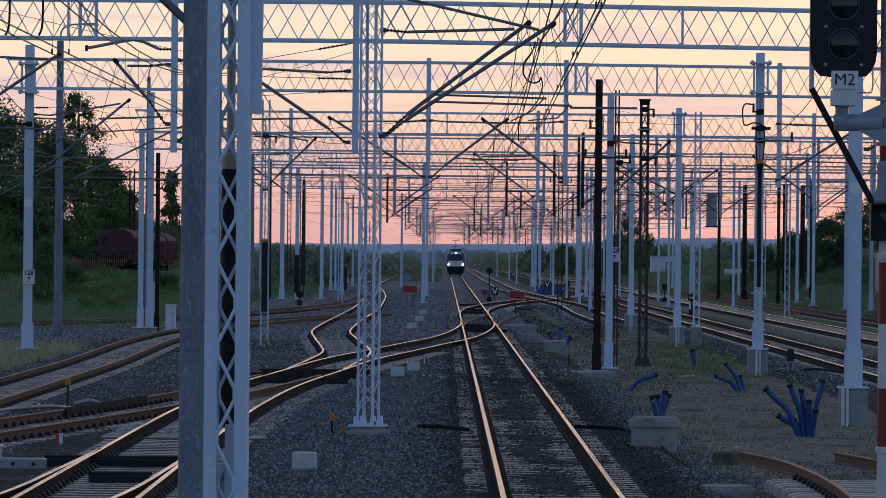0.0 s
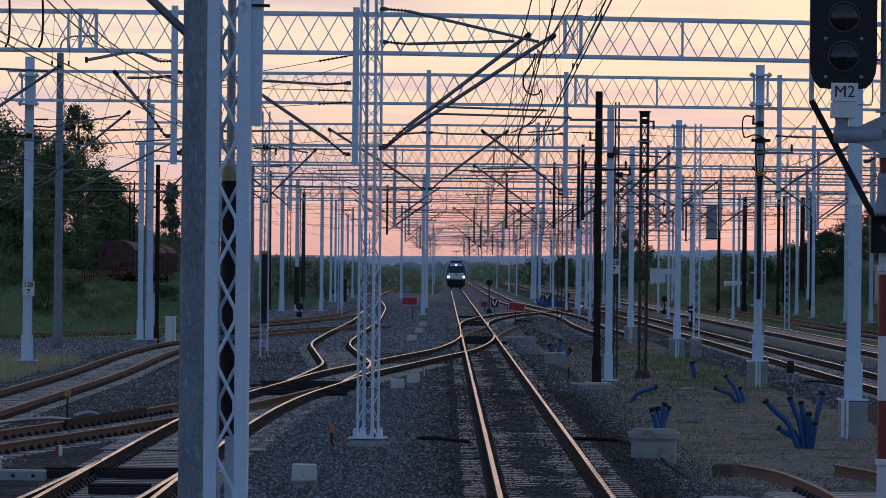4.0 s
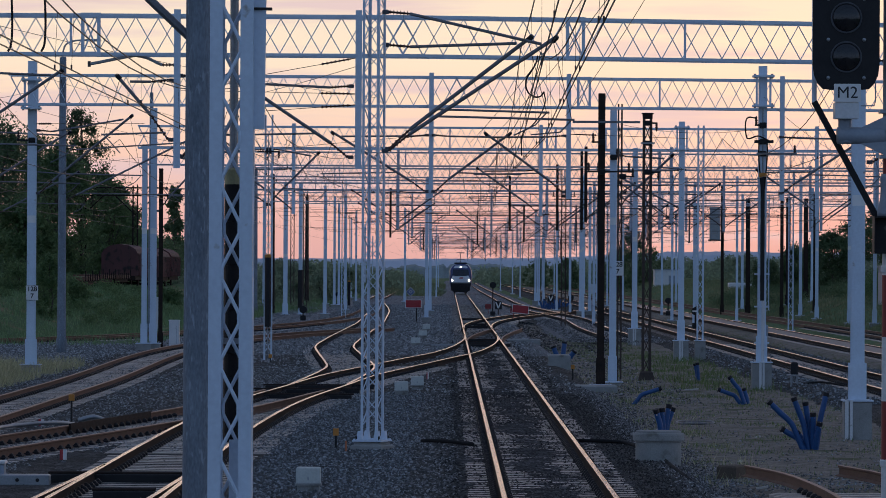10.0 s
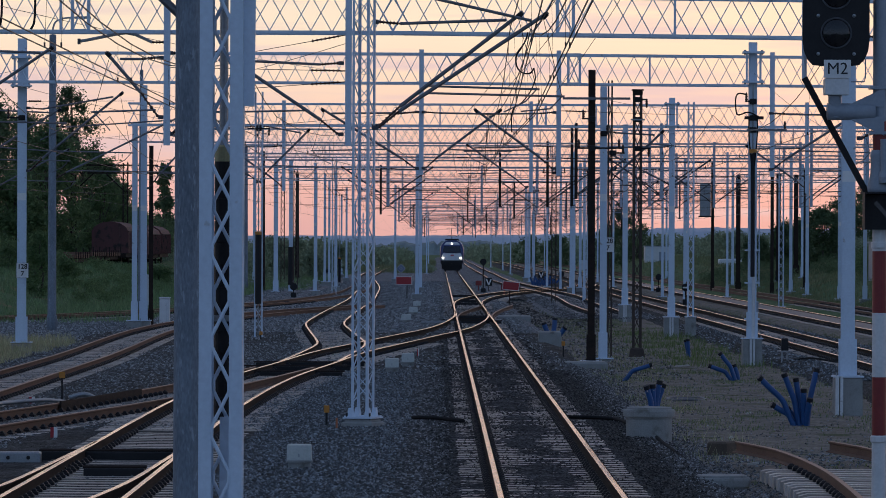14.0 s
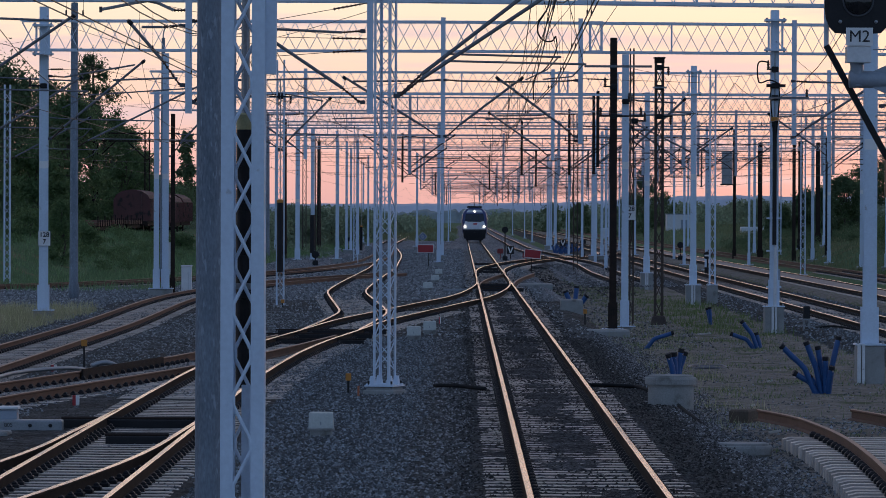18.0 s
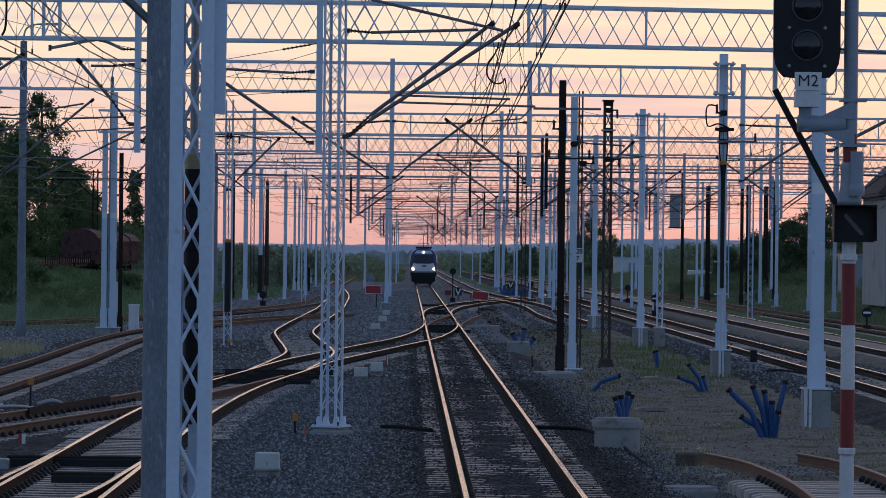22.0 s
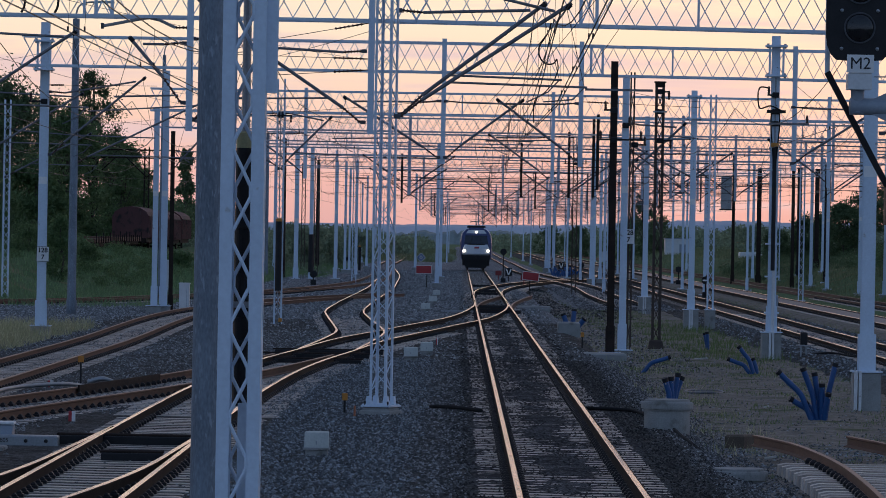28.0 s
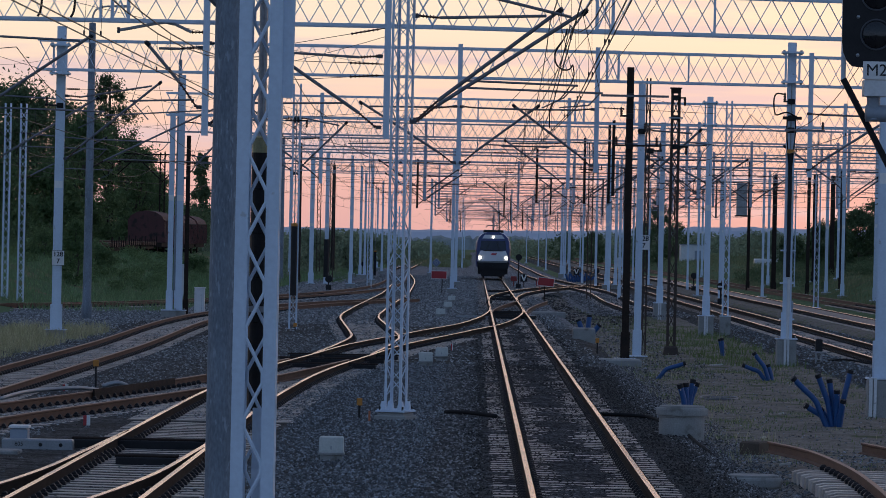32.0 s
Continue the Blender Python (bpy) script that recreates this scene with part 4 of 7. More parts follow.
HAZE2 = mat("haze_tinted_far_wood", (0.22, 0.27, 0.27), (0.13, 0.17, 0.17), 1.0, 0, 0.03, 0.3, space="World")
far_strip("backdrop_hill", 3600, lambda x: 12.6 + 0.8 * np.sin(x / 90.0) + 6.5 * ramp(x, 60, 220), 0.02, 3, HAZE, "wooded hill on the horizon, blue haze in its colour", -700, 700, 3, 100)
far_strip("backdrop_wood", 1900, lambda x: 4.6 + 0.5 * np.sin(x / 23.0 + 1.0) + 0.4 * np.sin(x / 9.0), 0.16, 5, HAZE2, "distant wood along the horizon, haze in its colour", -400, 400, 1.5, 60)


# ---- catenary: cantilevers and wires ----
def insulator(a, b, r=0.042, n=6):
    """A ribbed rod from a to b, as one turned body."""
    a, b = Vector(a), Vector(b)
    axis = (b - a).normalized()
    u = axis.orthogonal().normalized()
    w = axis.cross(u)
    prof = [(0.0, 0.4)]
    for i in range(n):
        prof += [((i + 0.15) / n, 0.42), ((i + 0.22) / n, 1.0), ((i + 0.42) / n, 0.75), ((i + 0.58) / n, 0.42)]
    prof.append((1.0, 0.4))
    k = 8
    me = Mesh()
    vs = []
    for t, q in prof:
        c = a.lerp(b, t)
        vs += [tuple(c + (u * math.cos(6.2832 * j / k) + w * math.sin(6.2832 * j / k)) * r * q) for j in range(k)]
    m = len(prof)
    fs = [(i * k + j, i * k + (j + 1) % k, (i + 1) * k + (j + 1) % k, (i + 1) * k + j) for i in range(m - 1) for j in range(k)]
    return me.add(vs, fs + [tuple(range(k - 1, -1, -1)), tuple(range((m - 1) * k, m * k))])


def cantilever(xm, y, xt, zlow=5.3, zend=7.35, over=0.35, stay=7.7, reg=5.85, group="cantilevers", ins=0.45, m=None):
    """A tube bracket from a mast at xm to the wires over a track at xt."""
    s, m = (1 if xt > xm else -1), m or TUBE
    th = thing("cantilever", xm, y, 0, "dark tubular catenary cantilever with brown insulators", "cantilever", group)
    d = xt - xm + s * over
    part("diagonal_tube", Mesh().tube([(s * ins, 0, zlow + (zend - zlow) * ins / abs(d)), (d, 0, zend)], 0.036, 10), m, th)
    part("insulator", insulator((s * 0.08, 0, zlow), (s * ins, 0, zlow + (zend - zlow) * ins / abs(d))), INSUL, th)
    for zz in (zlow, stay):
        part("hinge", Mesh().box(s * 0.02, 0, zz - 0.04, 0.12, 0.09, 0.08, b=0.015), DARKT, th)
    part("stay_tube", Mesh().tube([(s * ins, 0, stay - 0.03), (d - s * 0.3, 0, zend - 0.15)], 0.029, 8), m, th)
    part("insulator", insulator((s * 0.08, 0, stay), (s * ins, 0, stay - 0.03)), INSUL, th)
    xs = (reg + 0.05 - zlow) / (zend - zlow) * d
    part("register_tube", Mesh().tube([(xs, 0, reg + 0.05), (d + s * 0.3, 0, reg)], 0.02, 6), m, th)
    part("steady_arm", Mesh().tube([(d + s * 0.25, 0, reg), (d + s * 0.05, 0, reg - 0.22), (xt - xm, 0, 5.46)], 0.013, 5), m, th)
    part("register_wire", Mesh().tube([(d - s * 0.1, 0, zend - 0.05), (d + s * 0.25, 0, reg)], 0.008, 4), WIRE, th)
    part("wire_clamp", Mesh().tube([(d - s * 0.10, 0, zend - 0.10), (d - s * 0.02, 0, zend - 0.02)], 0.052, 8), BLACK, th)
    return th


def catenary(xs, supports, seed, contact=5.45, mess=6.95, near_drop=400, r=0.0085, sag=None):
    """One wire run: xs(y) gives its place across; the messenger hangs between the supports."""
    rg = np.random.default_rng(seed)
    th = thing("catenary_line", 0, 0, 0, "dark contact and messenger wires hung on thin droppers", "overhead line", "overhead lines")
    cw, mw = [], []
    for k in range(len(supports) - 1):
        a, b = supports[k], supports[k + 1]
        n = 10
        for i in range(n + (k == len(supports) - 2)):
            u = i / n
            y = a + (b - a) * u
            zz = mess - (sag or mess - contact - 0.55) * 4 * u * (1 - u)
            st = 0.18 * (1 if k % 2 else -1) * (1 - 2 * u)
            cw.append((xs(y) + st, y, contact))
            mw.append((xs(y) + st * 0.6, y, zz))
            if i in (1, 3, 5, 7, 9) and y < near_drop:
                part("dropper", Mesh().tube([(xs(y) + st, y, contact), (xs(y) + st * 0.6, y, zz)], 0.0035, 4).box(xs(y) + st, y, contact - 0.01, 0.02, 0.03, 0.07), WIRE, th)
    part("contact_wire", Mesh().tube(cw, r, 5), WIRE, th)
    part("messenger_wire", Mesh().tube(mw, r * 1.15, 5), WIRE, th)
    return th


def along(pts):
    px, py = [p[0] for p in pts], [p[1] for p in pts]
    return lambda y: float(np.interp(y, py, px))


FAR = [205, 246, 300, 375, 480, 640, 900]
catenary(lambda y: A_X, [28, 81, 133, 174] + FAR, 1)
catenary(along([(B_X, 0), (B_X, 80), (-4.0, 108), (-2.2, 139), (0.15, 166), (1.5, 216), (1.6, 900)]), [38, 95, 140, 174, 205, 300], 2)
catenary(along([(-4.8, 0), (-4.7, 120), (-4.65, 200), (-4.6, 290), (-6.2, 391), (-8, 560), (-8, 900)]), [38, 95, 137, 174] + FAR, 3)
catenary(lambda y: A_X + 0.05, [28, 81, 133, 174], 11, 5.45, 6.9, sag=0.4)
catenary(along([(1.05, 28), (1.15, 81), (1.75, 133), (1.2, 174)]), [28, 81, 133, 174, 205], 10, 5.5, 7.0, sag=0.3)
catenary(lambda y: F_X, [30, 95.5, 136.9, 177] + FAR[:5], 4)
catenary(lambda y: 12.1, [40, 92.8, 131.5, 172, 207.8, 246, 300, 375, 480, 640], 5)
catenary(along([(8, 60), (7.8, 240), (8, 290), (5.9, 400), (5.6, 900)]), [92, 133, 174] + FAR, 6)
catenary(lambda y: 16.9, [131, 174] + FAR, 7)
catenary(lambda y: 21.3, [174] + FAR, 12)
catenary(along([(3.1, 238), (6.0, 318), (11.3, 355), (12.1, 400), (12.1, 900)]), FAR[1:], 13)
catenary(along([(-30, 175), (-19.6, 192), (-12.4, 222), (-8.4, 255), (-6.4, 290), (-6, 400)]), [176, 199, 222, 255, 300, 400], 8)
catenary(lambda y: -16.5 - (y - 150) * 0.02, [80, 150, 199, 260, 340, 430], 9)

cantilever(-1.18, 80.7, 1.445, 5.155, 7.23, 0.478, 7.64, 5.73)
cantilever(-1.18, 81.1, 1.148, 5.20, 7.26, 0.335, 7.07, 5.87)
cantilever(-2.05, 38.4, B_X, 4.84, 7.47, 0.3, 7.1, ins=0.12)
cantilever(-12.5, 136.9, F_X, 5.3, 7.7, 0.3, 7.2)
cantilever(-5.86, 95.2, -6.95, 5.75, 7.12, 0.1, 7.0)
cantilever(-5.70, 95.2, -4.7, 5.4, 7.2, 0.1, 7.1)
cantilever(-2.07, 95.2, -4.3, 5.4, 7.1, 0.3, 6.9)
beam_mast(-12.6, 104.0, 8.6, 0.26)
cantilever(-12.45, 104.0, -9.2, 5.18, 7.62, 0.3, 7.6)
cantilever(-0.5, 132.8, A_X, 5.35, 7.1, 0.3, 7.0)
cantilever(-0.66, 132.8, -3.2, 5.35, 7.1, 0.3, 7.0)
cantilever(3.38, 132.8, 1.3, 5.35, 7.1, 0.3, 7.0)
cantilever(9.7, 132.8, 12.1, 5.35, 7.1, 0.3, 7.0)
cantilever(8.95, 172, 6.0, 5.35, 7.0, 0.3, 6.9)
cantilever(8.6, 92.8, 12.1, 5.3, 7.3, 0.3, 7.4)
cantilever(5.26, 140, 6.8, 5.1, 6.68, 0.15, 6.62, 6.2, ins=0.2)
cantilever(-6.3, 160, -9.6, 5.3, 7.2, 0.2, 7.3)
cantilever(-6.5, 160, -4.8, 5.3, 7.2, 0.2, 7.3)
cantilever(-11.5, 177.4, -9.9, 5.3, 7.4, 0.3, 7.5)
cantilever(-14.74, 172.7, -10.2, 5.6, 8.0, 0.3, 7.6)
cantilever(-16.22, 150.2, -12.9, 5.3, 7.6, 0.3, 7.6)
cantilever(-20.1, 198.8, -16.6, 5.3, 7.3, 0.3, 7.4)
for px in (-6.0, 3.36, 14.1):
    cantilever(px, 173.6, px - 2.1, 5.35, 7.0, 0.25, 6.9)
for i, y in enumerate(FAR_Y[:7]):
    for k, px in enumerate(FAR_POSTS[y]):
        cantilever(px, y - 0.42, px + (-2.1 if (k + i) % 2 else 2.0), 5.45, 7.05, 0.25, 6.95, m=DARKT)
        if (i + k) % 2:
            cantilever(px, y - 0.42, px + (2.0 if (k + i) % 2 else -2.1), 5.45, 7.05, 0.25, 6.95, m=DARKT)


def far_cantilever(x, y, d):
    """A bracket far down the line: its tubes, insulators and steady arm in one mesh."""
    s = 1 if d > 0 else -1
    me = Mesh().tube([(0, 0, 5.4), (d, 0, 7.15)], 0.032, 5).tube([(0, 0, 6.95), (d - s * 0.3, 0, 6.95)], 0.024, 5).tube([(d * 0.25, 0, 5.85), (d + s * 0.3, 0, 5.85), (d, 0, 5.46)], 0.018, 4)
    for z in (5.4, 6.95):
        me.tube([(s * 0.1, 0, z + (0.07 if z < 6 else 0)), (s * 0.5, 0, z + (0.4 if z < 6 else 0))], 0.045, 6)
    single("cantilever", me, DARKT, "dark catenary cantilever on a far portal", "cantilever", at=pose(x, y, 0), group="cantilevers")


for i, y in enumerate(FAR_Y[7:]):
    for k, px in enumerate(FAR_POSTS[y]):
        far_cantilever(px, y - 0.45, -2.1 if (k + i) % 2 else 2.1)
        if (i + k) % 3 == 1:
            far_cantilever(px, y - 0.55, 2.0 if (k + i) % 2 else -2.0)


def cross_span(y, x0, x1, heights, seed):
    """Wires strung across the tracks below a portal, broken by insulators."""
    rg = random.Random(seed)
    th = thing("cross_span", (x0 + x1) / 2, y, 0, "dark wires strung across the tracks with insulators", "overhead line", "cross spans")
    h = (x1 - x0) / 2
    for z in heights:
        sag = rg.uniform(0.1, 0.3)

        def level(a):
            return z - sag * (1 - (a / h) ** 2)

        part("span_wire", Mesh().tube([(h * q / 4, 0, level(h * q / 4)) for q in range(-4, 5)], 0.007 + 0.000010 * y, 4), WIRE, th)
        for q in range(2):
            a = rg.uniform(-0.85, 0.85) * h
            part("insulator", insulator((a - 0.25, 0, level(a)), (a + 0.25, 0, level(a)), 0.04, 4), INSUL, th)


for i, y in enumerate((196, 222, 252, 290, 318, 355, 390, 430, 465, 505, 555, 610, 670)):
    cross_span(y, -9.5 if y < 360 else -4.5 + i % 3, 22.0 + i % 4, [5.75 + 0.15 * (i % 3), 6.5 + 0.2 * (i % 2), 7.15][: 2 + (i + 1) % 2], i)


def bend(pts, n=4):
    """A smooth bend through a few points."""
    p = [Vector(q) for q in pts]
    out = []
    for i in range(len(p) - 1):
        a, b = p[i], p[i + 1]
        ta, tb = (b - p[max(0, i - 1)]) * 0.5, (p[min(len(p) - 1, i + 2)] - a) * 0.5
        for k in range(n):
            u = k / n
            out.append(tuple((2 * u**3 - 3 * u**2 + 1) * a + (u**3 - 2 * u**2 + u) * ta + (3 * u**2 - 2 * u**3) * b + (u**3 - u**2) * tb))
    return out + [tuple(p[-1])]


# loose jumper cables and strung wires at the near portals
def cable(name, pts, r, label, m=None, category="cable", n=6):
    return single(name, Mesh().tube(bend(pts) if len(pts) < 12 else [tuple(p) for p in pts], r, n), m or RUBBER, label, category, smooth=True, group="cables")


def hang(a, b, sag, n=12):
    a, b = Vector(a), Vector(b)
    return [a.lerp(b, i / n) - Vector((0, 0, sag * 4 * (i / n) * (1 - i / n))) for i in range(n + 1)]


for x0 in (-9.25, -8.55):
    cable("jumper_cable", [(x0, 95.1, 8.8), (x0 + 0.03, 95.0, 8.2), (x0 + 0.01, 95.0, 7.75), (x0 - 0.06, 95.0, 7.58)], 0.024, "thick black jumper cable hanging from the portal")
cable("jumper_loop", [(1.84, 95.2, 7.56), (1.80, 95.1, 7.40), (1.70, 95.0, 7.22), (1.61, 95.0, 7.08), (1.59, 95.0, 6.92), (1.64, 95.0, 6.78), (1.76, 95.0, 6.69), (1.90, 95.0, 6.70), (1.97, 95.0, 6.80)], 0.017, "black jumper cable hung in a loop")
cable("jumper_loop", [(1.97, 95.0, 6.80), (2.0, 95.0, 6.60), (1.95, 95.0, 6.42), (1.86, 95.0, 6.25), (1.72, 95.0, 6.08), (1.52, 95.0, 5.9), (1.51, 95, 5.45)], 0.013, "black jumper cable hung in a loop")
for a, b, sag in [((-14, 60, 8.4), (-2.2, 133, 8.1), 0.4), ((-13, 95, 7.6), (-6, 174, 7.3), 0.4), ((-20, 110, 7.2), (-3, 174, 6.8), 0.5), ((-12.6, 136, 8.9), (-3, 205, 7.9), 0.3), ((3.2, 60, 8.2), (1.2, 133, 6.9), 0.2), ((2.6, 60, 7.9), (0.6, 133, 6.8), 0.2), ((3.6, 60, 8.4), (3.4, 133, 7.6), 0.2),
                  ((-2.0, 95, 7.3), (-6, 110, 7.0), 0.05), ((9.1, 131, 8.1), (16, 174, 7.2), 0.3), ((9.1, 131, 7.0), (14, 174, 6.4), 0.3), ((-25, 199, 7.6), (-12, 177, 7.4), 0.3), ((-12, 177, 8.6), (-6.5, 160, 8.0), 0.2), ((-16.3, 150, 8.6), (-12.7, 137, 8.4), 0.1), ((5, 134, 7.4), (9.1, 131, 7.2), 0.2), ((-30, 240, 6.8), (-12, 205, 7.0), 0.4), ((6.1, 140, 7.6), (9.0, 172, 7.4), 0.3)]:
    cable("strung_wire", hang(a, b, sag), 0.007, "thin dark wire strung between masts", WIRE, "wire", 4)


def strain(a, b, n=7):
    """A tensioned wire that ends in a string of insulators at b."""
    a, b = Vector(a), Vector(b)
    th = thing("strain_wire", 0, 0, 0, "tensioned wire ending in a string of dark insulators", "wire", "strain wires")
    c, d = b.lerp(a, min(0.45, 0.75 / (b - a).length)), b.lerp(a, min(0.12, 0.12 / (b - a).length))
    part("wire", Mesh().tube([a, c], 0.007, 5).tube([d, b], 0.012, 5), WIRE, th)
    part("insulator", insulator(c, d, 0.035, n), INSUL, th)


for q0, q1 in [((-4.4, 95.3, 7.05), (-1.98, 95.3, 7.5)), ((-4.2, 95.3, 6.35), (-1.98, 95.3, 6.51)), ((-5.72, 95.3, 6.80), (-1.98, 95.3, 6.74)), ((-5.0, 133, 6.6), (-0.6, 132.7, 7.0)), ((-9.0, 133, 7.3), (-12.55, 136.8, 7.4)), ((7.0, 133, 6.95), (3.55, 132.8, 7.05)), ((13.5, 133, 6.9), (9.95, 132.8, 7.0)), ((-9.5, 174, 6.8), (-6.1, 173.7, 6.9)), ((6.5, 174, 6.8), (3.6, 173.7, 6.95))]:
    strain(q0, q1)
beam_mast(-11.6, 320, 9.2, 0.30, base=0.2, band=3.9)
black_foot = beam_mast(-10.6, 322, 9.2, 0.27, base=0.2, band=3.9)
part("weight_stack", Mesh().lathe([(0.18, 0.3), (0.18, 3.0)], n=14), BLACK, black_foot, "stack of black tensioning weights", at=pose(0, -0.28, 0))
pole(-14.6, 340, 10.5, 0.17, 0.14)
pole(-13.4, 425, 10.0, 0.19, 0.15, m=RUST, name="dark_pole", label="round dark steel pole")
pole(-12.9, 330, 10.0, 0.15, 0.13, m=RUST, name="dark_pole", label="round dark steel pole")
for x, y in [(-13.2, 380), (-11.0, 345), (-15.4, 330), (-17.0, 365)]:
    lattice_mast(x, y, 9.0, 0.34, m=RUSTB, name="rusty_lattice_mast", label="rusty dark lattice mast", base=0, pitch=0.6, bar=0.018)


# street lamps on the tall poles, and a bent tube under the near portal
pole(-15.2, 230, 12.0, 0.14, 0.09)
for x, y, z, k in [(-14.81, 172.7, 11.05, 1.0), (-15.2, 230, 11.95, 0.9)]:
    th = thing("yard_lamp", x, y, z, "curved lamp arm with a flat grey head on a pole", "lamp", "yard lamps")
    part("arm", Mesh().tube(bend([(0, 0, -0.1), (0.0, 0, 0.25), (0.12 * k, 0, 0.55), (0.45 * k, 0, 0.68), (0.9 * k, 0, 0.70)]), 0.035, 8), GALV, th)
    part("head", Mesh().box(1.15 * k, 0, 0.66, 0.6, 0.25, 0.09, b=0.03), GALV, th)
th = thing("bent_tube", 0, 95.3, 0, "bent grey catenary tube ending in an insulator", "tube")
part("tube", Mesh().tube(bend([(-7.62, 0, 7.34), (-7.4, 0, 7.38), (-6.75, 0, 7.51), (-6.5, 0, 7.51), (-6.15, 0, 7.36), (-6.08, 0, 7.33)]), 0.035, 8), GALV, th)
part("insulator", insulator((-6.08, 0, 7.33), (-5.80, 0, 7.33), 0.04, 4), INSUL, th)
part("end_clamp", Mesh().box(-7.62, 0, 7.28, 0.06, 0.08, 0.12), DARKT, th)


# fittings on the right-hand masts: black insulator brackets
def pin(th, x, z, up=True, r=0.045):
    """A small ribbed insulator, standing or hanging."""
    k = 1 if up else -1
    part("insulator", Mesh().lathe([(0.015, 0.0), (r, 0.03 * k), (r * 0.6, 0.08 * k), (r, 0.11 * k), (r * 0.6, 0.16 * k), (r * 0.8, 0.19 * k), (0.012, 0.24 * k)], n=8), INSUL, th, at=pose(x, 0, z))


def bracket(x, y, z, x0, x1, pins=(), m=None, w=0.05, label="black steel crossarm with small insulators"):
    th = thing("mast_bracket", x, y, z, label, "bracket", "mast brackets")
    part("arm", Mesh().bar((x0, 0, 0), (x1, 0, 0), w, w), m or BLACK, th)
    for q, up in pins:
        pin(th, q, 0.02 if up else -0.02, up)
    part("clamp", Mesh().box(0, 0.06, -0.08, 0.2, 0.12, 0.16, b=0.02), BLACK, th)
    return th


bracket(4.38, 130.2, 7.33, -0.85, 1.1, (), TUBE, 0.065, "grey steel pipe clamped across two masts")
bracket(4.38, 130.2, 6.75, -0.30, 0.05, ((-0.25, True),))
bracket(4.38, 130.2, 5.90, -0.45, 0.9, ((-0.38, True), (-0.10, True), (0.78, True)))
bracket(4.84, 133.4, 6.4, -0.12, 0.14, ((0.1, True),))
bracket(5.24, 136.8, 5.9, -0.1, 0.35, ((0.3, True),))
bracket(6.12, 139.8, 7.0, -0.22, 0.22, (), GALV, 0.05)
bracket(6.12, 139.8, 7.62, 0, 0.3, ((0.27, False),))
bracket(6.12, 139.8, 6.1, -0.1, 0.4, ((0.34, False),))
bracket(9.1, 131.3, 6.82, -0.25, 0.3, (), BLACK, 0.09)
bracket(9.1, 131.3, 6.47, -0.18, 0.98, ((0.92, True),), TUBE, 0.06)
bracket(9.1, 131.3, 7.30, -0.24, 0.05, ((-0.2, True),))
bracket(6.68, 264.0, 7.4, -0.7, 0.7, ((-0.6, True), (0.6, True)))
bracket(-6.41, 159.8, 7.2, -0.4, 0.4, ((0.36, False),))
bracket(-12.66, 136.7, 6.9, -0.45, 0.1, ((-0.4, True),))
cable("jumper_cable", [(8.9, 131.3, 7.50), (8.66, 131.2, 7.52), (8.58, 131.2, 7.35), (8.60, 131.2, 7.0), (8.68, 131.2, 6.9), (8.95, 131.2, 6.98), (9.25, 131.2, 6.85)], 0.022, "black jumper cable bent round a mast")
for q in (-0.12, 0.12):
    cable("mast_cable", [(9.1 + q, 131.3, 6.8), (9.1 + q, 131.3, 6.3), (9.1 + q * 0.3, 131.3, 5.4), (9.1 + q * 0.25, 131.3, 5.2)], 0.02, "black cable down the face of a mast")
part("cap", Mesh().box(0, 0, 7.9, 0.36, 0.36, 0.04).box(0, 0, 7.76, 0.30, 0.30, 0.14), RUST, capped_mast, "flat steel cap")
part("foot", Mesh().box(0, 0, -0.36, 0.5, 0.46, 0.30, b=0.05, top=0.8), RUSTB, capped_mast, "thick rusty foot")


# more masts farther down the yard
def dark_mast(x, y, h, w=0.22):
    return beam_mast(x, y, h, w, foot=float(ground_z(x, y)), paint=RUST, base=0.08, band=0, label="rusty dark steel mast with bare steel sides")


for i, (x, y, h) in enumerate([(24, 370, 9.4), (24.1, 310, 9.6), (24, 295, 9.6), (24, 271, 9.6), (24.3, 258, 9.6), (26.5, 330, 9.2), (22.9, 420, 9.4), (23.6, 470, 9.4)]):
    beam_mast(x, y, h, 0.20, foot=float(ground_z(x, y)), base=0.1)
for x, y, h in [(23.4, 318, 8.6), (25.0, 309, 8.4), (22.6, 342, 8.6), (25.5, 340, 8.6), (26.9, 341, 8.6), (27.9, 343, 8.4)]:
    dark_mast(x, y, h, 0.32 if y > 339 and x > 22 else 0.22)
dark_mast(-11.42, 178.8, 7.0, 0.16)
lattice_mast(24.2, 345, 9.0, 0.45, pitch=0.55, foot=float(ground_z(24.2, 345)))
lattice_mast(18.9, 250, 8.6, 0.3, pitch=0.45)
lattice_mast(25.2, 224, 9.2, 0.32, pitch=0.45, foot=float(ground_z(25.2, 224)))
lattice_mast(10.4, 320, 9.0, 0.32, pitch=0.5, base=0)
lattice_mast(-7.0, 300, 9.0, 0.32, pitch=0.5)
for i, y in enumerate([270, 300, 335, 375, 425, 480, 550, 640, 740]):
    for x in (8.7 + 0.5 * (i % 2), 14.7 + 0.4 * (i % 3)) + ((19.4,) if i % 2 else (-1.5,)):
        if not (x < 0 and y < 420):
            beam_mast(x + 0.3 * math.sin(y), y, 8.4 + 0.5 * ((i * 2) % 3), 0.15, base=0.15)
    if y > 280:
        beam_mast(-6.9 - 0.012 * (y - 270) - i % 2, y, 8.6, 0.18)


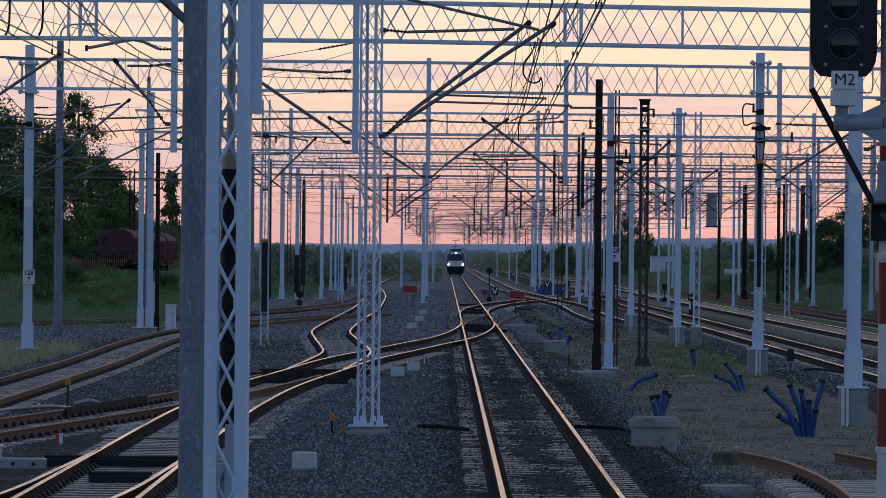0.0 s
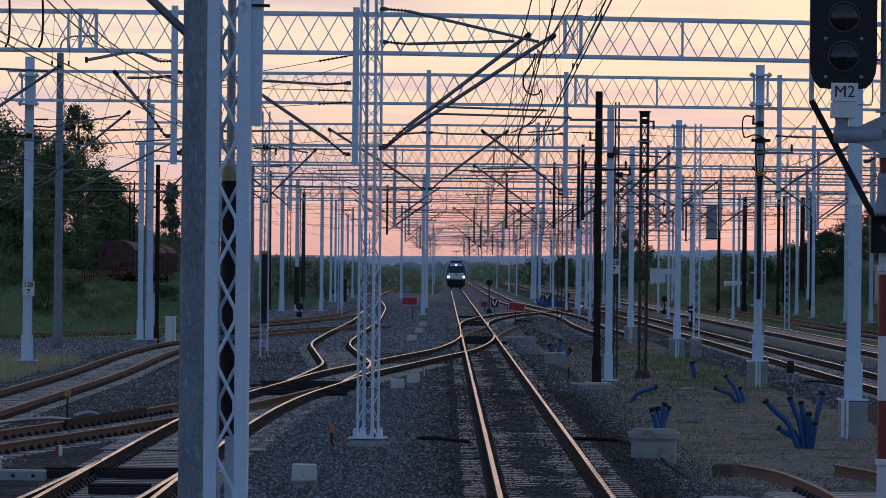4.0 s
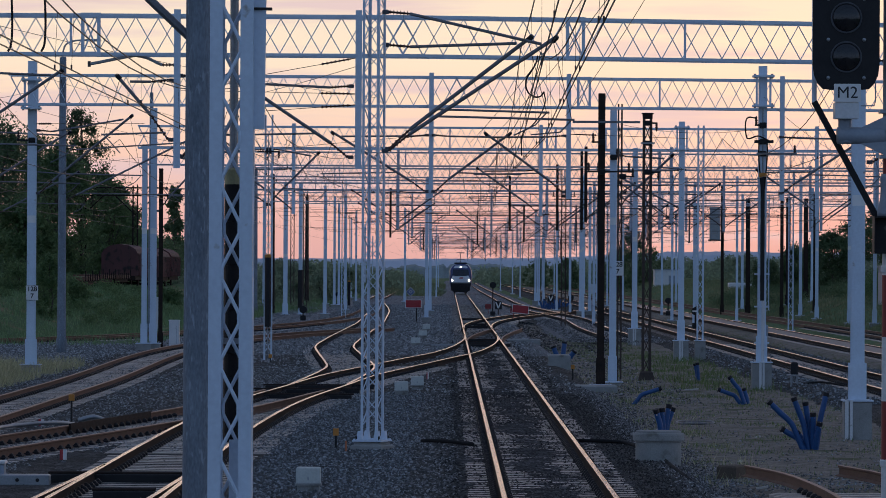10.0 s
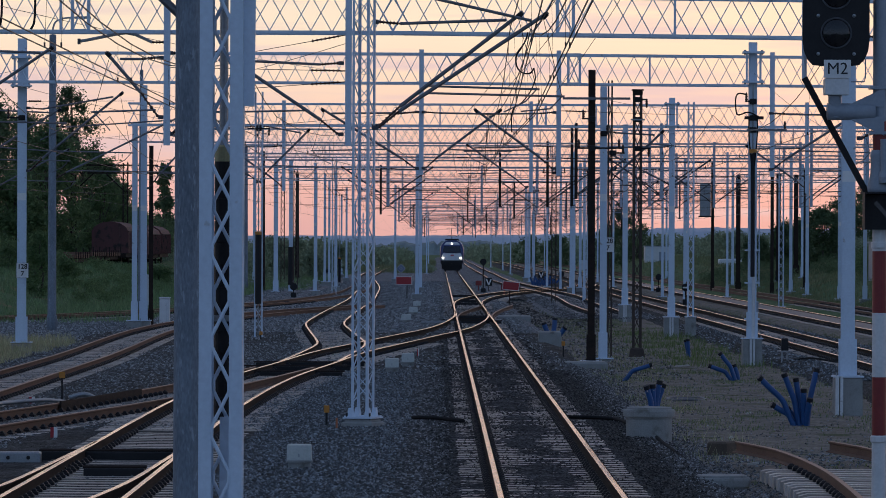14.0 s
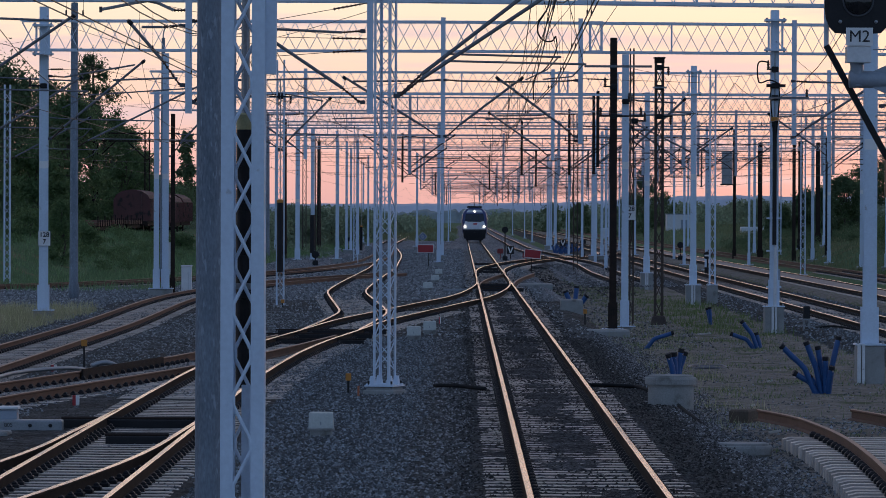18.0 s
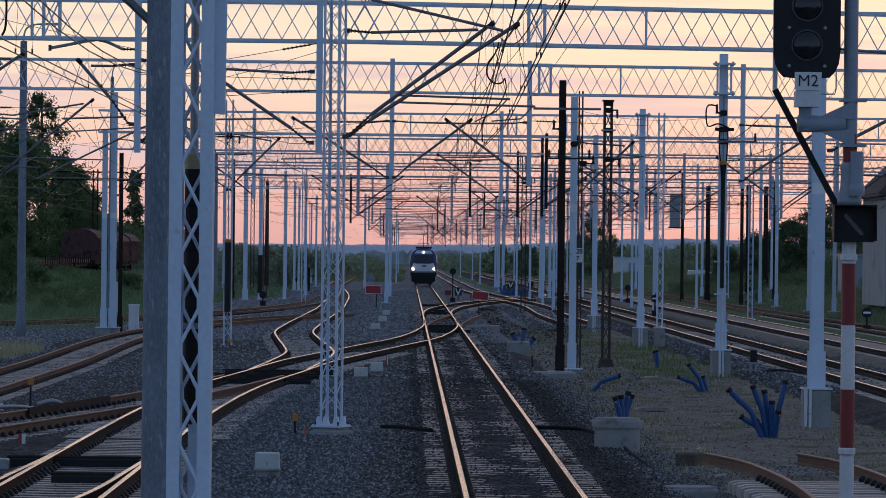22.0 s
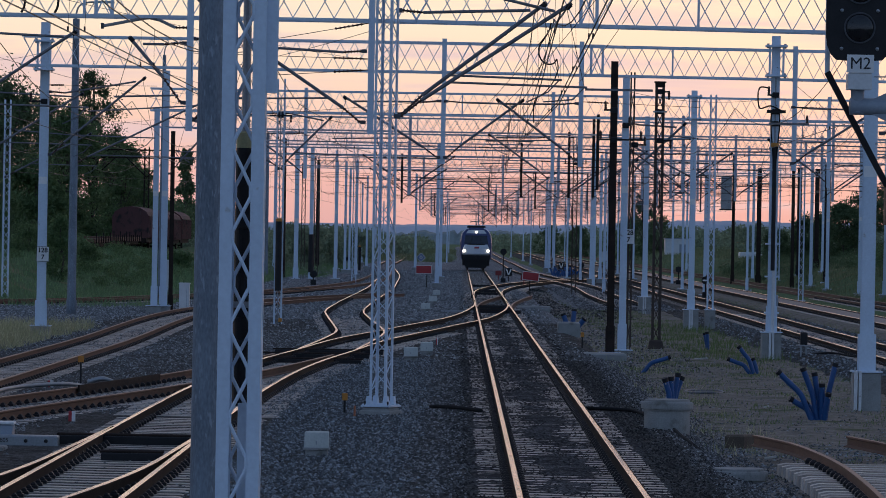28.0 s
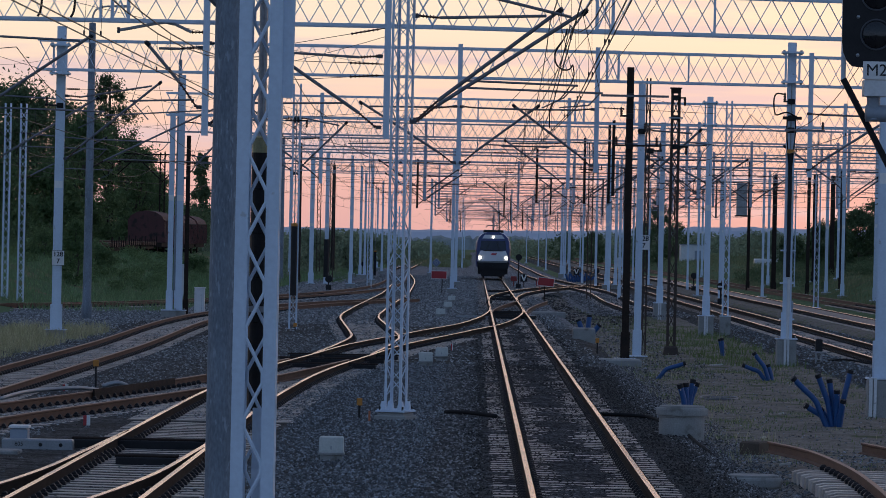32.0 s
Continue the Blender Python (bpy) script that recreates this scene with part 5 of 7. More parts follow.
# ---- writing ----
def letters(text, size, m, parent, at, name="lettering", bold=0.0):
    cu = bpy.data.curves.new("text", "FONT")
    cu.body, cu.size, cu.extrude, cu.align_x, cu.align_y = text, size, 0.002, "CENTER", "CENTER"
    cu.offset = bold * size
    tmp = new("text", cu)
    me = bpy.data.meshes.new_from_object(tmp.evaluated_get(bpy.context.evaluated_depsgraph_get()))
    bpy.data.objects.remove(tmp)
    me.materials.clear()
    me.materials.append(m)
    return part(name, me, None, parent, at=at)


INK = mat("black_sign_ink", (0.02, 0.02, 0.022), rough=0.6)
SIGNW = mat("white_sign_enamel", (0.72, 0.72, 0.72), (0.64, 0.64, 0.64), 0.4, 0, 3, 30)
RED = mat("red_signal_paint", (0.22, 0.018, 0.018), (0.17, 0.014, 0.014), 0.45, 0, 4, 40)
REDB = mat("red_board_paint", (0.40, 0.022, 0.032), (0.33, 0.022, 0.028), 0.4, 0, 4, 40)
GREYP = mat("grey_signal_paint", (0.28, 0.32, 0.375), (0.22, 0.26, 0.31), 0.45, 0, 3, 40)
YELLOW = mat("yellow_marker_paint", (0.52, 0.21, 0.025), (0.44, 0.175, 0.022), 0.5, 0, 6, 40)
BLUE = mat("blue_plastic_conduit", (0.016, 0.085, 0.25), (0.012, 0.06, 0.18), 0.45, 0, 4, 40)
WOOD = mat("weathered_wood", (0.12, 0.09, 0.065), (0.07, 0.052, 0.04), 0.9, 0, 4, 40, 0.4)
LENS = mat("dark_signal_lens", (0.012, 0.012, 0.014), (0.016, 0.016, 0.018), 0.12)


# ---- the signal beside the main track ----
def signal():
    th = thing("light_signal", 3.70, 38.0, 0, "red and white banded signal mast with a black light head", "railway signal")
    r = 0.060
    for z0, z1, m in [(-0.4, 1.43, WHITEP), (1.43, 1.95, RED), (1.95, 2.49, WHITEP), (2.49, 3.01, RED), (3.01, 3.83, WHITEP), (3.83, 4.10, RED), (4.10, 6.2, GREYP)]:
        part("mast_section", Mesh().lathe([(r, z0), (r, z1)], n=24), m, th, smooth=False)
    for z in (3.03, 1.40):
        part("band_clamp", Mesh().lathe([(r + 0.006, z), (r + 0.012, z + 0.01), (r + 0.012, z + 0.05), (r + 0.006, z + 0.06)], n=24).box(0.0, -0.07, z + 0.01, 0.06, 0.03, 0.04), WHITEP, th)
    # light head, to the mast's left on a bracket
    hx, w, z0, z1 = -0.385, 0.28, 4.55, 5.80
    out = []
    for k in range(9):
        a = math.pi * (1 + k / 8)
        out.append((hx + (w - 0.14) * (1 if k > 4 else -1 if k < 4 else 0) + 0.14 * math.cos(a), z0 + 0.22 + 0.22 * math.sin(a)))
    out += [(hx + w, z1 - 0.2), (hx + w - 0.14, z1), (hx - w + 0.14, z1), (hx - w, z1 - 0.2)]
    n = len(out)
    me = Mesh().add([(x, yy, z) for yy in (-0.16, -0.13) for x, z in out], [tuple(range(n)), tuple(range(2 * n - 1, n - 1, -1))] + [(k, n + k, n + (k + 1) % n, (k + 1) % n) for k in range(n)])
    head = part("light_head", me, BLACK, th, "black rounded light head")
    part("head_case", Mesh().box(hx, 0.0, z0 + 0.18, 0.40, 0.26, z1 - z0 - 0.3, b=0.04), BLACK, head)
    for z in (4.835, 5.165, 5.495):
        ring = [(hx + 0.125 * math.cos(a), -0.165, z + 0.125 * math.sin(a)) for a in np.linspace(0, 2 * math.pi, 25)]
        part("lens_ring", Mesh().tube(ring, 0.008, 6, caps=False), DARKT, head)
        part("lens", Mesh().lathe([(0.12, 0.0), (0.11, 0.015), (0.06, 0.035), (0.005, 0.042)], n=24), LENS, head, "unlit dark lens", smooth=True, at=pose(hx, -0.160, z, 90))
    for zz, xx in itertools.product((4.66, 4.98, 5.32), (-0.15, 0.15)):
        part("screw", Mesh().lathe([(0.016, 0), (0.014, 0.012), (0.004, 0.018)], n=10), GALV, head, at=pose(hx + xx * (1 if zz > 4.7 else 1.0), -0.16, zz, 90))
    plate = part("number_plate", Mesh().box(hx + 0.01, -0.175, 4.46, 0.225, 0.012, 0.15), SIGNW, th, "white plate lettered M2")
    letters("M2", 0.14, INK, plate, pose(hx + 0.01, -0.184, 4.533, 90))
    part("terminal_box", Mesh().box(hx + 0.01, -0.06, 4.32, 0.20, 0.22, 0.145, b=0.015), WHITEP, th, "pale terminal box")
    part("neck", Mesh().lathe([(0.06, 4.12), (0.055, 4.14), (0.055, 4.30), (0.06, 4.32)], x=hx, y=-0.05, n=18), GREYP, th, smooth=True)
    part("bracket_arm", Mesh().tube([(hx - 0.06, -0.05, 4.18), (-0.05, -0.02, 4.18)], 0.072, 16), GREYP, th, smooth=True)
    for z, d in ((4.26, 1), (4.11, -1)):
        part("bracket_gusset", Mesh().add([(hx + 0.12, -0.05 + q, 4.18 + d * 0.06) for q in (-0.02, 0.02)] + [(0.03, -0.05 + q, 4.18 + d * 0.04) for q in (-0.02, 0.02)] + [(0.03, -0.05 + q, 4.18 + d * 0.20) for q in (-0.02, 0.02)], [(0, 2, 4), (5, 3, 1), (0, 1, 3, 2), (2, 3, 5, 4), (4, 5, 1, 0)]), GREYP, th)
        part("bracket_clamp", Mesh().box(0.02, 0, 4.18 + d * 0.19, 0.22, 0.16, 0.025), GREYP, th)
    part("clamp_body", Mesh().lathe([(0.10, 3.50), (0.105, 3.54), (0.08, 3.66), (0.075, 3.78), (0.085, 3.82), (0.07, 3.86)], x=0.0, n=18), GREYP, th, smooth=True)
    part("lamp_tube", Mesh().tube([(0.05, -0.1, 3.66), (0.05, -0.1, 3.95)], 0.055, 16).lathe([(0.065, 3.58), (0.07, 3.63), (0.06, 3.68)], x=0.05, y=-0.1, n=16), GREYP, th, "grey lamp tube")
    box = part("indicator_box", Mesh().box(0.03, -0.02, 3.19, 0.33, 0.20, 0.30, b=0.01), BLACK, th, "black route indicator box")
    part("hood", Mesh().box(0.03, -0.09, 3.49, 0.36, 0.36, 0.012).box(-0.145, -0.15, 3.20, 0.008, 0.2, 0.29).box(0.205, -0.15, 3.20, 0.008, 0.2, 0.29), BLACK, box)
    part("indicator_bar", Mesh().bar((-0.05, -0.125, 3.42), (0.10, -0.125, 3.25), 0.006, 0.035), mat("dim_indicator_glass", (0.05, 0.05, 0.055), rough=0.2), box)
    part("ladder_rail", Mesh().bar((-0.63, 0.1, 4.47), (-0.10, 0.1, 3.50), 0.05, 0.05), BLACK, th, "black slanting bar")
    part("cable_pipe", Mesh().tube([(-0.63, 0.1, 4.46), (-0.63, 0.1, 5.6)], 0.022, 8), PAINT, th)
    part("cable_loop", Mesh().tube([(hx + 0.13, -0.1, 4.43), (hx + 0.24, -0.12, 4.43), (hx + 0.25, -0.12, 4.47), (hx + 0.25, -0.12, 4.62)], 0.006, 5), GREYP, th)
    return th


signal()


# ---- signs and boards ----
def km_sign(x, y, z):
    th = thing("kilometre_sign", x, y, z, "white enamel kilometre sign lettered 128 and 7", "sign", "kilometre signs")
    part("plate", Mesh().box(0, 0, 0, 0.36, 0.012, 0.44), SIGNW, th)
    part("rim", Mesh().box(0, 0.003, -0.008, 0.376, 0.010, 0.456), INK, th)
    letters("128", 0.20, INK, th, pose(0, -0.012, 0.33, 90), bold=0.022)
    letters("7", 0.20, INK, th, pose(0, -0.012, 0.12, 90), bold=0.022)


km_sign(-12.62, 136.72, 2.06)
km_sign(5.10, 136.868, 2.9)


def red_board(x, y, z, tilt, post):
    th = thing("stop_board", x, y, 0, "red stop board with a white border on a thin post", "sign", "red boards")
    part("border", Mesh().box(0, 0.01, z - 0.26, 1.0, 0.02, 0.52), SIGNW, th, at=pose(0, 0, 0, 0, tilt, 0))
    part("panel", Mesh().box(0, -0.01, z - 0.225, 0.93, 0.02, 0.45), REDB, th, at=pose(0, 0, 0, 0, tilt, 0))
    part("post", Mesh().tube([(post, 0.05, -0.3), (post, 0.05, z)], 0.03, 8), RUST, th)


red_board(-2.2, 279, 0.95, 0, 0.2)
red_board(4.16, 268, 0.75, 6, 0)
th = thing("diamond_sign", -3.27, 383, 0, "blue and white diamond sign on a post", "sign")
for nm, k, m, d in (("outer_plate", 0.40, SIGNW, 0), ("blue_plate", 0.34, BLUE, -0.012), ("inner_plate", 0.18, SIGNW, -0.02), ("core", 0.1, BLUE, -0.028)):
    part(nm, Mesh().add([(x * k, yy + d, 1.2 + z * k) for yy in (-0.01, 0.0) for x, z in ((0, -1), (1, 0), (0, 1), (-1, 0))], [(0, 1, 2, 3), (7, 6, 5, 4), (0, 4, 5, 1), (1, 5, 6, 2), (2, 6, 7, 3), (3, 7, 4, 0)]), m, th)
part("post", Mesh().tube([(0, 0.05, -0.3), (0, 0.05, 1.3)], 0.03, 8), GALV, th)


def v_board(x, y, z):
    th = thing("board_sign", x, y, 0, "small black board with a white V mark on a post", "sign", "V boards")
    part("board", Mesh().box(0, 0, z, 0.5, 0.02, 0.6), BLACK, th)
    for d in (-1, 1):
        part("v_stroke", Mesh().bar((d * 0.17, -0.015, z + 0.52), (0, -0.015, z + 0.08), 0.01, 0.09), SIGNW, th)
    part("post", Mesh().tube([(0, 0.03, -0.3), (0, 0.03, z + 0.1)], 0.03, 6), RUST, th)


v_board(3.6, 330, 0.2)
v_board(9.0, 400, 0.3)


def dwarf_signal(x, y, h, label="low black dwarf signal on a short post"):
    th = thing("dwarf_signal", x, y, 0, label, "railway signal", "dwarf signals")
    part("post", Mesh().tube([(0, 0, -0.36), (0, 0, h)], 0.045, 8), RUST, th)
    part("disc", Mesh().lathe([(0.23, 0.0), (0.23, 0.03), (0.02, 0.05)], n=18), BLACK, th, at=pose(0, -0.04, h, 90))
    if y < 300 and x > 0:
        part("white_bar", Mesh().box(0, -0.095, h - 0.045, 0.34, 0.012, 0.09), BAND, th)
    part("foot_box", Mesh().box(0, 0, -0.36, 0.35, 0.3, 0.5, b=0.03), BLACK, th)


for q in [(3.1, 320, 2.0), (9.3, 345, 1.0), (16.0, 330, 0.9), (24.0, 320, 0.9), (13.9, 255, 0.8), (20.8, 205, 0.7), (-9.2, 285, 0.5), (-9.6, 390, 0.9)]:
    dwarf_signal(*q)
for x, y in [(2.9, 335), (4.3, 300)]:
    single("lamp_unit", Mesh().box(0, 0, 0.2, 0.45, 0.2, 0.35, b=0.04).tube([(0, 0, -0.3), (0, 0, 0.2)], 0.03, 6), RED, "small red lamp unit on a post", "lamp unit", at=pose(x, y, 0))


# ---- boxes, markers and cable gear on the ballast ----
PALEC = mat("pale_concrete", (0.55, 0.57, 0.54), (0.42, 0.44, 0.42), 0.8, 0, 4, 40, 0.1, spots=((0.3, 0.3, 0.28), 0.6, 5))


def cable_box(x, y, w):
    th = thing("cable_box", x, y, -0.19, "pale concrete cable box with a lifted lid", "cable box", "cable boxes")
    part("base", Mesh().box(0, 0, -0.1, w * 0.86, w * 0.86, 0.20, b=0.01), CONC, th)
    part("lid_rim", Mesh().box(0, 0, 0.10, w * 1.02, w * 0.98, 0.035, b=0.01), CONC, th)
    lid = part("lid", Mesh().box(0, 0, 0.135, w * 0.96, w * 0.92, 0.225, b=0.012, top=0.97), PALEC, th, "pale raised lid")
    part("lid_catch", Mesh().box(0, -w * 0.465, 0.18, 0.02, 0.012, 0.05), GALV, lid)
    return th


cable_box(-2.02, 65.4, 0.37)
cable_box(-1.21, 116, 0.37)
cable_box(-0.84, 121.6, 0.36)
for x, y in ((-1.41, 191.6), (-1.23, 214), (-1.19, 238)):
    cable_box(x, y, 0.42)
for d in (0.0, 1.6):
    single("drive_rod", Mesh().bar((-0.75, 190 + d, -0.12), (0.7, 190 + d, -0.12), 0.05, 0.05).box(-0.4, 190 + d, -0.19, 0.1, 0.1, 0.06).box(0.4, 190 + d, -0.19, 0.1, 0.1, 0.06), GALV, "pale steel drive rod beside the main track", "drive rod", group="drive rods")
single("junction_box", Mesh().box(0, 0, -0.1, 0.28, 0.26, 0.26, b=0.03), GREYP, "low grey junction box on the ballast", "junction box", at=pose(-1.57, 41.0, -0.19))


def marker(x, y, h, w=0.10):
    th = thing("ground_marker", x, y, -0.2, "yellow marker block on a short black post", "marker", "yellow markers")
    part("post", Mesh().tube([(0, 0, -0.1), (0, 0, h - 0.1)], 0.022, 8), BLACK, th)
    part("block", Mesh().box(0, 0, h - 0.13, w, 0.06, 0.13, b=0.008), YELLOW, th)


for q in [(-2.02, 81.2, 0.38), (-7.8, 93.5, 0.62, 0.12), (-2.45, 40.0, 0.13, 0.13), (3.68, 134, 0.45), (-6.2, 157, 0.28, 0.12)]:
    marker(*q)


def fouling(x, y, w, h):
    th = thing("fouling_marker", x, y, -0.2, "small red and white striped marker post", "marker", "striped markers")
    part("red_side", Mesh().box(-w / 2, 0, -0.1, w, 0.08, h + 0.1), REDB, th)
    part("white_side", Mesh().box(w / 2, 0, -0.1, w, 0.08, h + 0.1), SIGNW, th)


fouling(-8.27, 91.8, 0.055, 0.16)
fouling(-6.45, 75.7, 0.055, 0.19)
fouling(-0.62, 133, 0.03, 0.22)
single("bent_stake", Mesh().tube([(0, 0, -0.1), (0, 0, 0.22)], 0.018, 6), mat("orange_stake_paint", (0.45, 0.14, 0.06), rough=0.6), "short orange stake in the ballast", "stake", at=pose(-1.8, 79.5, -0.2))
for i, (x, y, h) in enumerate([(-11.46, 188.6, 1.15), (-15.8, 245, 1.9)]):
    th = thing("equipment_cabinet", x, y, float(ground_z(x, y)) if i else -0.2, "white trackside equipment cabinet with a flat cap", "cabinet", "cabinets")
    part("body", Mesh().box(0, 0, -0.1, 0.42, 0.4, h, b=0.01), WHITEP, th)
    part("cap", Mesh().box(0, 0, h - 0.1, 0.47, 0.45, 0.05, b=0.02), WHITEP, th)
    part("door_edge", Mesh().box(0.1, -0.202, 0.1, 0.012, 0.006, h - 0.4), GREYP, th)


def point_machine(x, y, turn=0):
    th = thing("point_machine", x, y, -0.18, "grey point machine with a long flat cover", "point machine", "point machines")
    part("motor_box", Mesh().box(0.05, 0.1, 0.0, 0.26, 0.35, 0.30, b=0.03), GREYP, th)
    part("motor_lid", Mesh().box(0.05, 0.1, 0.30, 0.30, 0.38, 0.04, b=0.015), WHITEP, th)
    cover = part("cover", Mesh().box(0.35, -0.15, 0.0, 1.05, 0.3, 0.15, b=0.02), GALV, th, "flat grey cover lettered 805")
    letters("805", 0.085, INK, cover, pose(0.08, -0.305, 0.075, 90))
    for k in (0.4, 0.7):
        part("bolt", Mesh().lathe([(0.03, 0), (0.025, 0.02), (0.005, 0.025)], n=10), BLACK, th, at=pose(k, -0.302, 0.07, 90))
    part("cable", Mesh().tube([(-0.06, 0.1, 0.2), (-0.12, 0.0, 0.05), (-0.2, -0.1, 0.0), (-0.7, -0.15, 0.02)], 0.02, 6), BLACK, th)


point_machine(-6.78, 67.2)
plate_line = offset(smooth_path(SLIP, 1.0), 0.06 - GAUGE / 2)
plate_line = plate_line[(plate_line[:, 1] > 86.5) & (plate_line[:, 1] < 95.5)]
single("check_plate", Mesh().sweep([(-0.02, -0.15), (0.02, -0.15), (0.02, 0.035), (-0.02, 0.035)], [(x, y, 0) for x, y in plate_line]), RUST, "dark greased steel plate along a turnout rail", "rail plate")
single("cover_slab", Mesh().box(0, 0, 0, 0.9, 0.7, 0.06, b=0.02), CONC, "flat concrete cover slab in the ballast", "slab", at=pose(-7.0, 65.6, -0.19))


def trough(x0, x1, y, h=0.13, w=0.32):
    """A dark steel trough across the track, with the drive rods in it."""
    th = thing("drive_trough", (x0 + x1) / 2, y, -0.2, "black steel drive-rod trough across the turnout", "drive trough", "drive troughs")
    part("tray", Mesh().box(0, 0, 0, x1 - x0, w, h, b=0.015), BLACK, th)
    for d in (-0.09, 0.09):
        part("drive_rod", Mesh().tube([((x0 - x1) * 0.52, d, h + 0.015), ((x1 - x0) * 0.52, d, h + 0.015)], 0.018, 6), RUST, th)
    return th


for q in [(-5.95, -4.0, 67.8, 0.15), (-4.95, -4.1, 63.1, 0.13), (-5.3, -2.4, 112), (-5.0, -2.3, 117), (-4.9, -2.0, 121), (0.86, 2.15, 196), (0.86, 2.15, 203), (0.86, 2.6, 190), (0.86, 2.15, 250), (0.86, 2.15, 262), (0.86, 2.2, 290)]:
    trough(*q)
single("timber_bar", Mesh().bar((-3.98, 38.5, -0.06), (-3.98, 47.5, -0.06), 0.055, 0.13), WOOD, "worn timber bar lying beside a rail", "timber")
single("timber_block", Mesh().box(0, 0, 0, 0.34, 0.5, 0.22, b=0.03), WOOD, "dark worn timber block at the rail's end", "timber", at=pose(4.66, 74.2, -0.36, 0, 0, -25))
th = thing("rail_device", 2.62, 40.0, -0.18, "dark rail contact device with a pale cap", "rail device")
part("body", Mesh().box(0, 0, 0, 0.26, 0.35, 0.26, b=0.02), BLACK, th)
part("cap", Mesh().box(-0.03, -0.02, 0.262, 0.20, 0.28, 0.05, b=0.015), CONC, th)
cable("ground_hose", [(-0.49, 84.1, -0.14), (-0.07, 83.4, -0.12), (0.45, 82.4, -0.14)], 0.035, "black hose lying on the ballast")
cable("ground_hose", [(2.30, 84.6, -0.14), (2.6, 84.3, -0.13), (3.0, 84.0, -0.13), (3.3, 83.5, -0.14), (3.45, 81.5, -0.15), (3.66, 79.1, -0.165), (3.70, 75.0, -0.19), (3.74, 71.8, -0.20), (3.85, 70.5, -0.29)], 0.035, "black hose lying on the ballast and sand")
cable("ground_hose", [(-1.61, 38.4, 0.02), (-1.48, 38.8, 0.05), (-1.29, 39.0, 0.00), (-0.95, 38.6, -0.12), (-0.59, 37.8, -0.15), (-0.22, 38.5, -0.13), (0.11, 39.5, -0.10), (0.63, 40.0, -0.10)], 0.028, "black cable curving over the ballast")
cable("ground_hose", [(2.69, 39.5, -0.15), (2.93, 39.3, -0.10), (3.36, 39.7, -0.15), (3.97, 39.9, -0.20)], 0.028, "black cable curving over the ballast")
cable("ground_hose", [(10.0, 131, -0.3), (10.6, 129, -0.1), (11.4, 126, -0.2)], 0.03, "black cable on the ballast edge")
cable("pale_hose", [(-7.6, 92, -0.15), (-8.0, 91, -0.08), (-8.8, 89.5, -0.12), (-9.0, 86, -0.15)], 0.04, "pale grey corrugated hose on the ballast", GALV)
cable("pale_hose", [(-7.0, 93.2, -0.15), (-7.3, 92.9, -0.02), (-7.6, 92.8, -0.1)], 0.05, "pale grey corrugated hose on the ballast", GALV)


# ---- wells and conduits on the sand ----
def well(x, y, r, h, z=-0.36):
    th = thing("concrete_well", x, y, z, "round grey concrete well with a chipped rim", "well", "concrete wells")
    part("ring", Mesh().lathe([(r * 0.97, -0.1), (r * 0.96, h - 0.16), (r * 0.99, h - 0.155), (r * 0.99, h - 0.10)], n=32), CONC, th, smooth=False)
    part("rim", Mesh().lathe([(r * 1.08, h - 0.12), (r * 1.09, h - 0.03), (r * 1.06, h), (r * 0.98, h + 0.005)], n=32), CONC, th)
    part("lid", Mesh().lathe([(r * 0.95, h), (r * 0.94, h + 0.035), (r * 0.90, h + 0.04)], n=32), CONC, th)
    return th


well(3.58, 77.0, 0.405, 0.64)
well(3.98, 63.6, 0.38, 0.16)


def conduits(x, y, tips, z=-0.36, r=0.05):
    th = thing("conduit_bundle", x, y, z, "bent blue plastic conduits sticking out of the ground", "conduit", "blue conduits")
    for dx, dz, dy in tips:
        a, b = Vector((dx * 0.18, dy, -0.1)), Vector((dx, dy * 2, dz))
        mid = a.lerp(b, 0.5) + Vector((-dx * 0.10, 0, abs(dx) * 0.10))
        c = part("pipe", Mesh().tube(bend([a, a.lerp(mid, 0.6), mid, mid.lerp(b, 0.5), b], 3), r, 12), BLUE, th, smooth=True)
        d = (b - mid).normalized()
        part("pipe_end", Mesh().tube([b - d * 0.06, b + d * 0.012], r * 1.08, 12), BLACK, c)
        part("torn_sleeve", Mesh().tube([b, b + Vector((0.02, -0.03, -0.10))], r * 0.5, 5, r1=0.012), mat("torn_plastic", (0.5, 0.42, 0.36), rough=0.7) if "torn_plastic" not in bpy.data.materials else bpy.data.materials["torn_plastic"], c)
    return th


for q in [(7.73, 116.0, [(-0.54, 0.70, -0.08), (-0.81, 0.37, -0.03), (-0.15, 0.39, 0.03)]), (6.98, 86.5, [(-0.87, 0.92, -0.15), (-0.39, 0.99, -0.10), (-0.16, 0.90, -0.05), (0.25, 1.08, 0.00), (-0.30, 0.32, 0.05), (-0.02, 0.70, -0.12), (0.10, 0.52, -0.16), (-0.62, 0.40, -0.10)]), (7.84, 141.7, [(-0.05, 0.53, -0.05), (-0.12, 0.50, 0.00)]), (4.48, 115.3, [(0.94, 0.41, -0.03)])]:
    conduits(*q, r=0.056)
x0, y0, tips = (3.69, 77.6, [(-0.14, 0.39, -0.10), (-0.03, 0.41, -0.05), (0.10, 0.47, 0.00), (0.17, 0.41, 0.05)])
conduits(x0, y0, tips, z=0.27)
for x, y in [(8.8, 400), (9.3, 402), (10.3, 405), (9.8, 403), (8.3, 398), (3.95, 158)]:
    conduits(x, y, [(-0.3, 0.75, 0), (0.1, 0.9, 0.1), (0.45, 0.6, -0.1)], r=0.09)
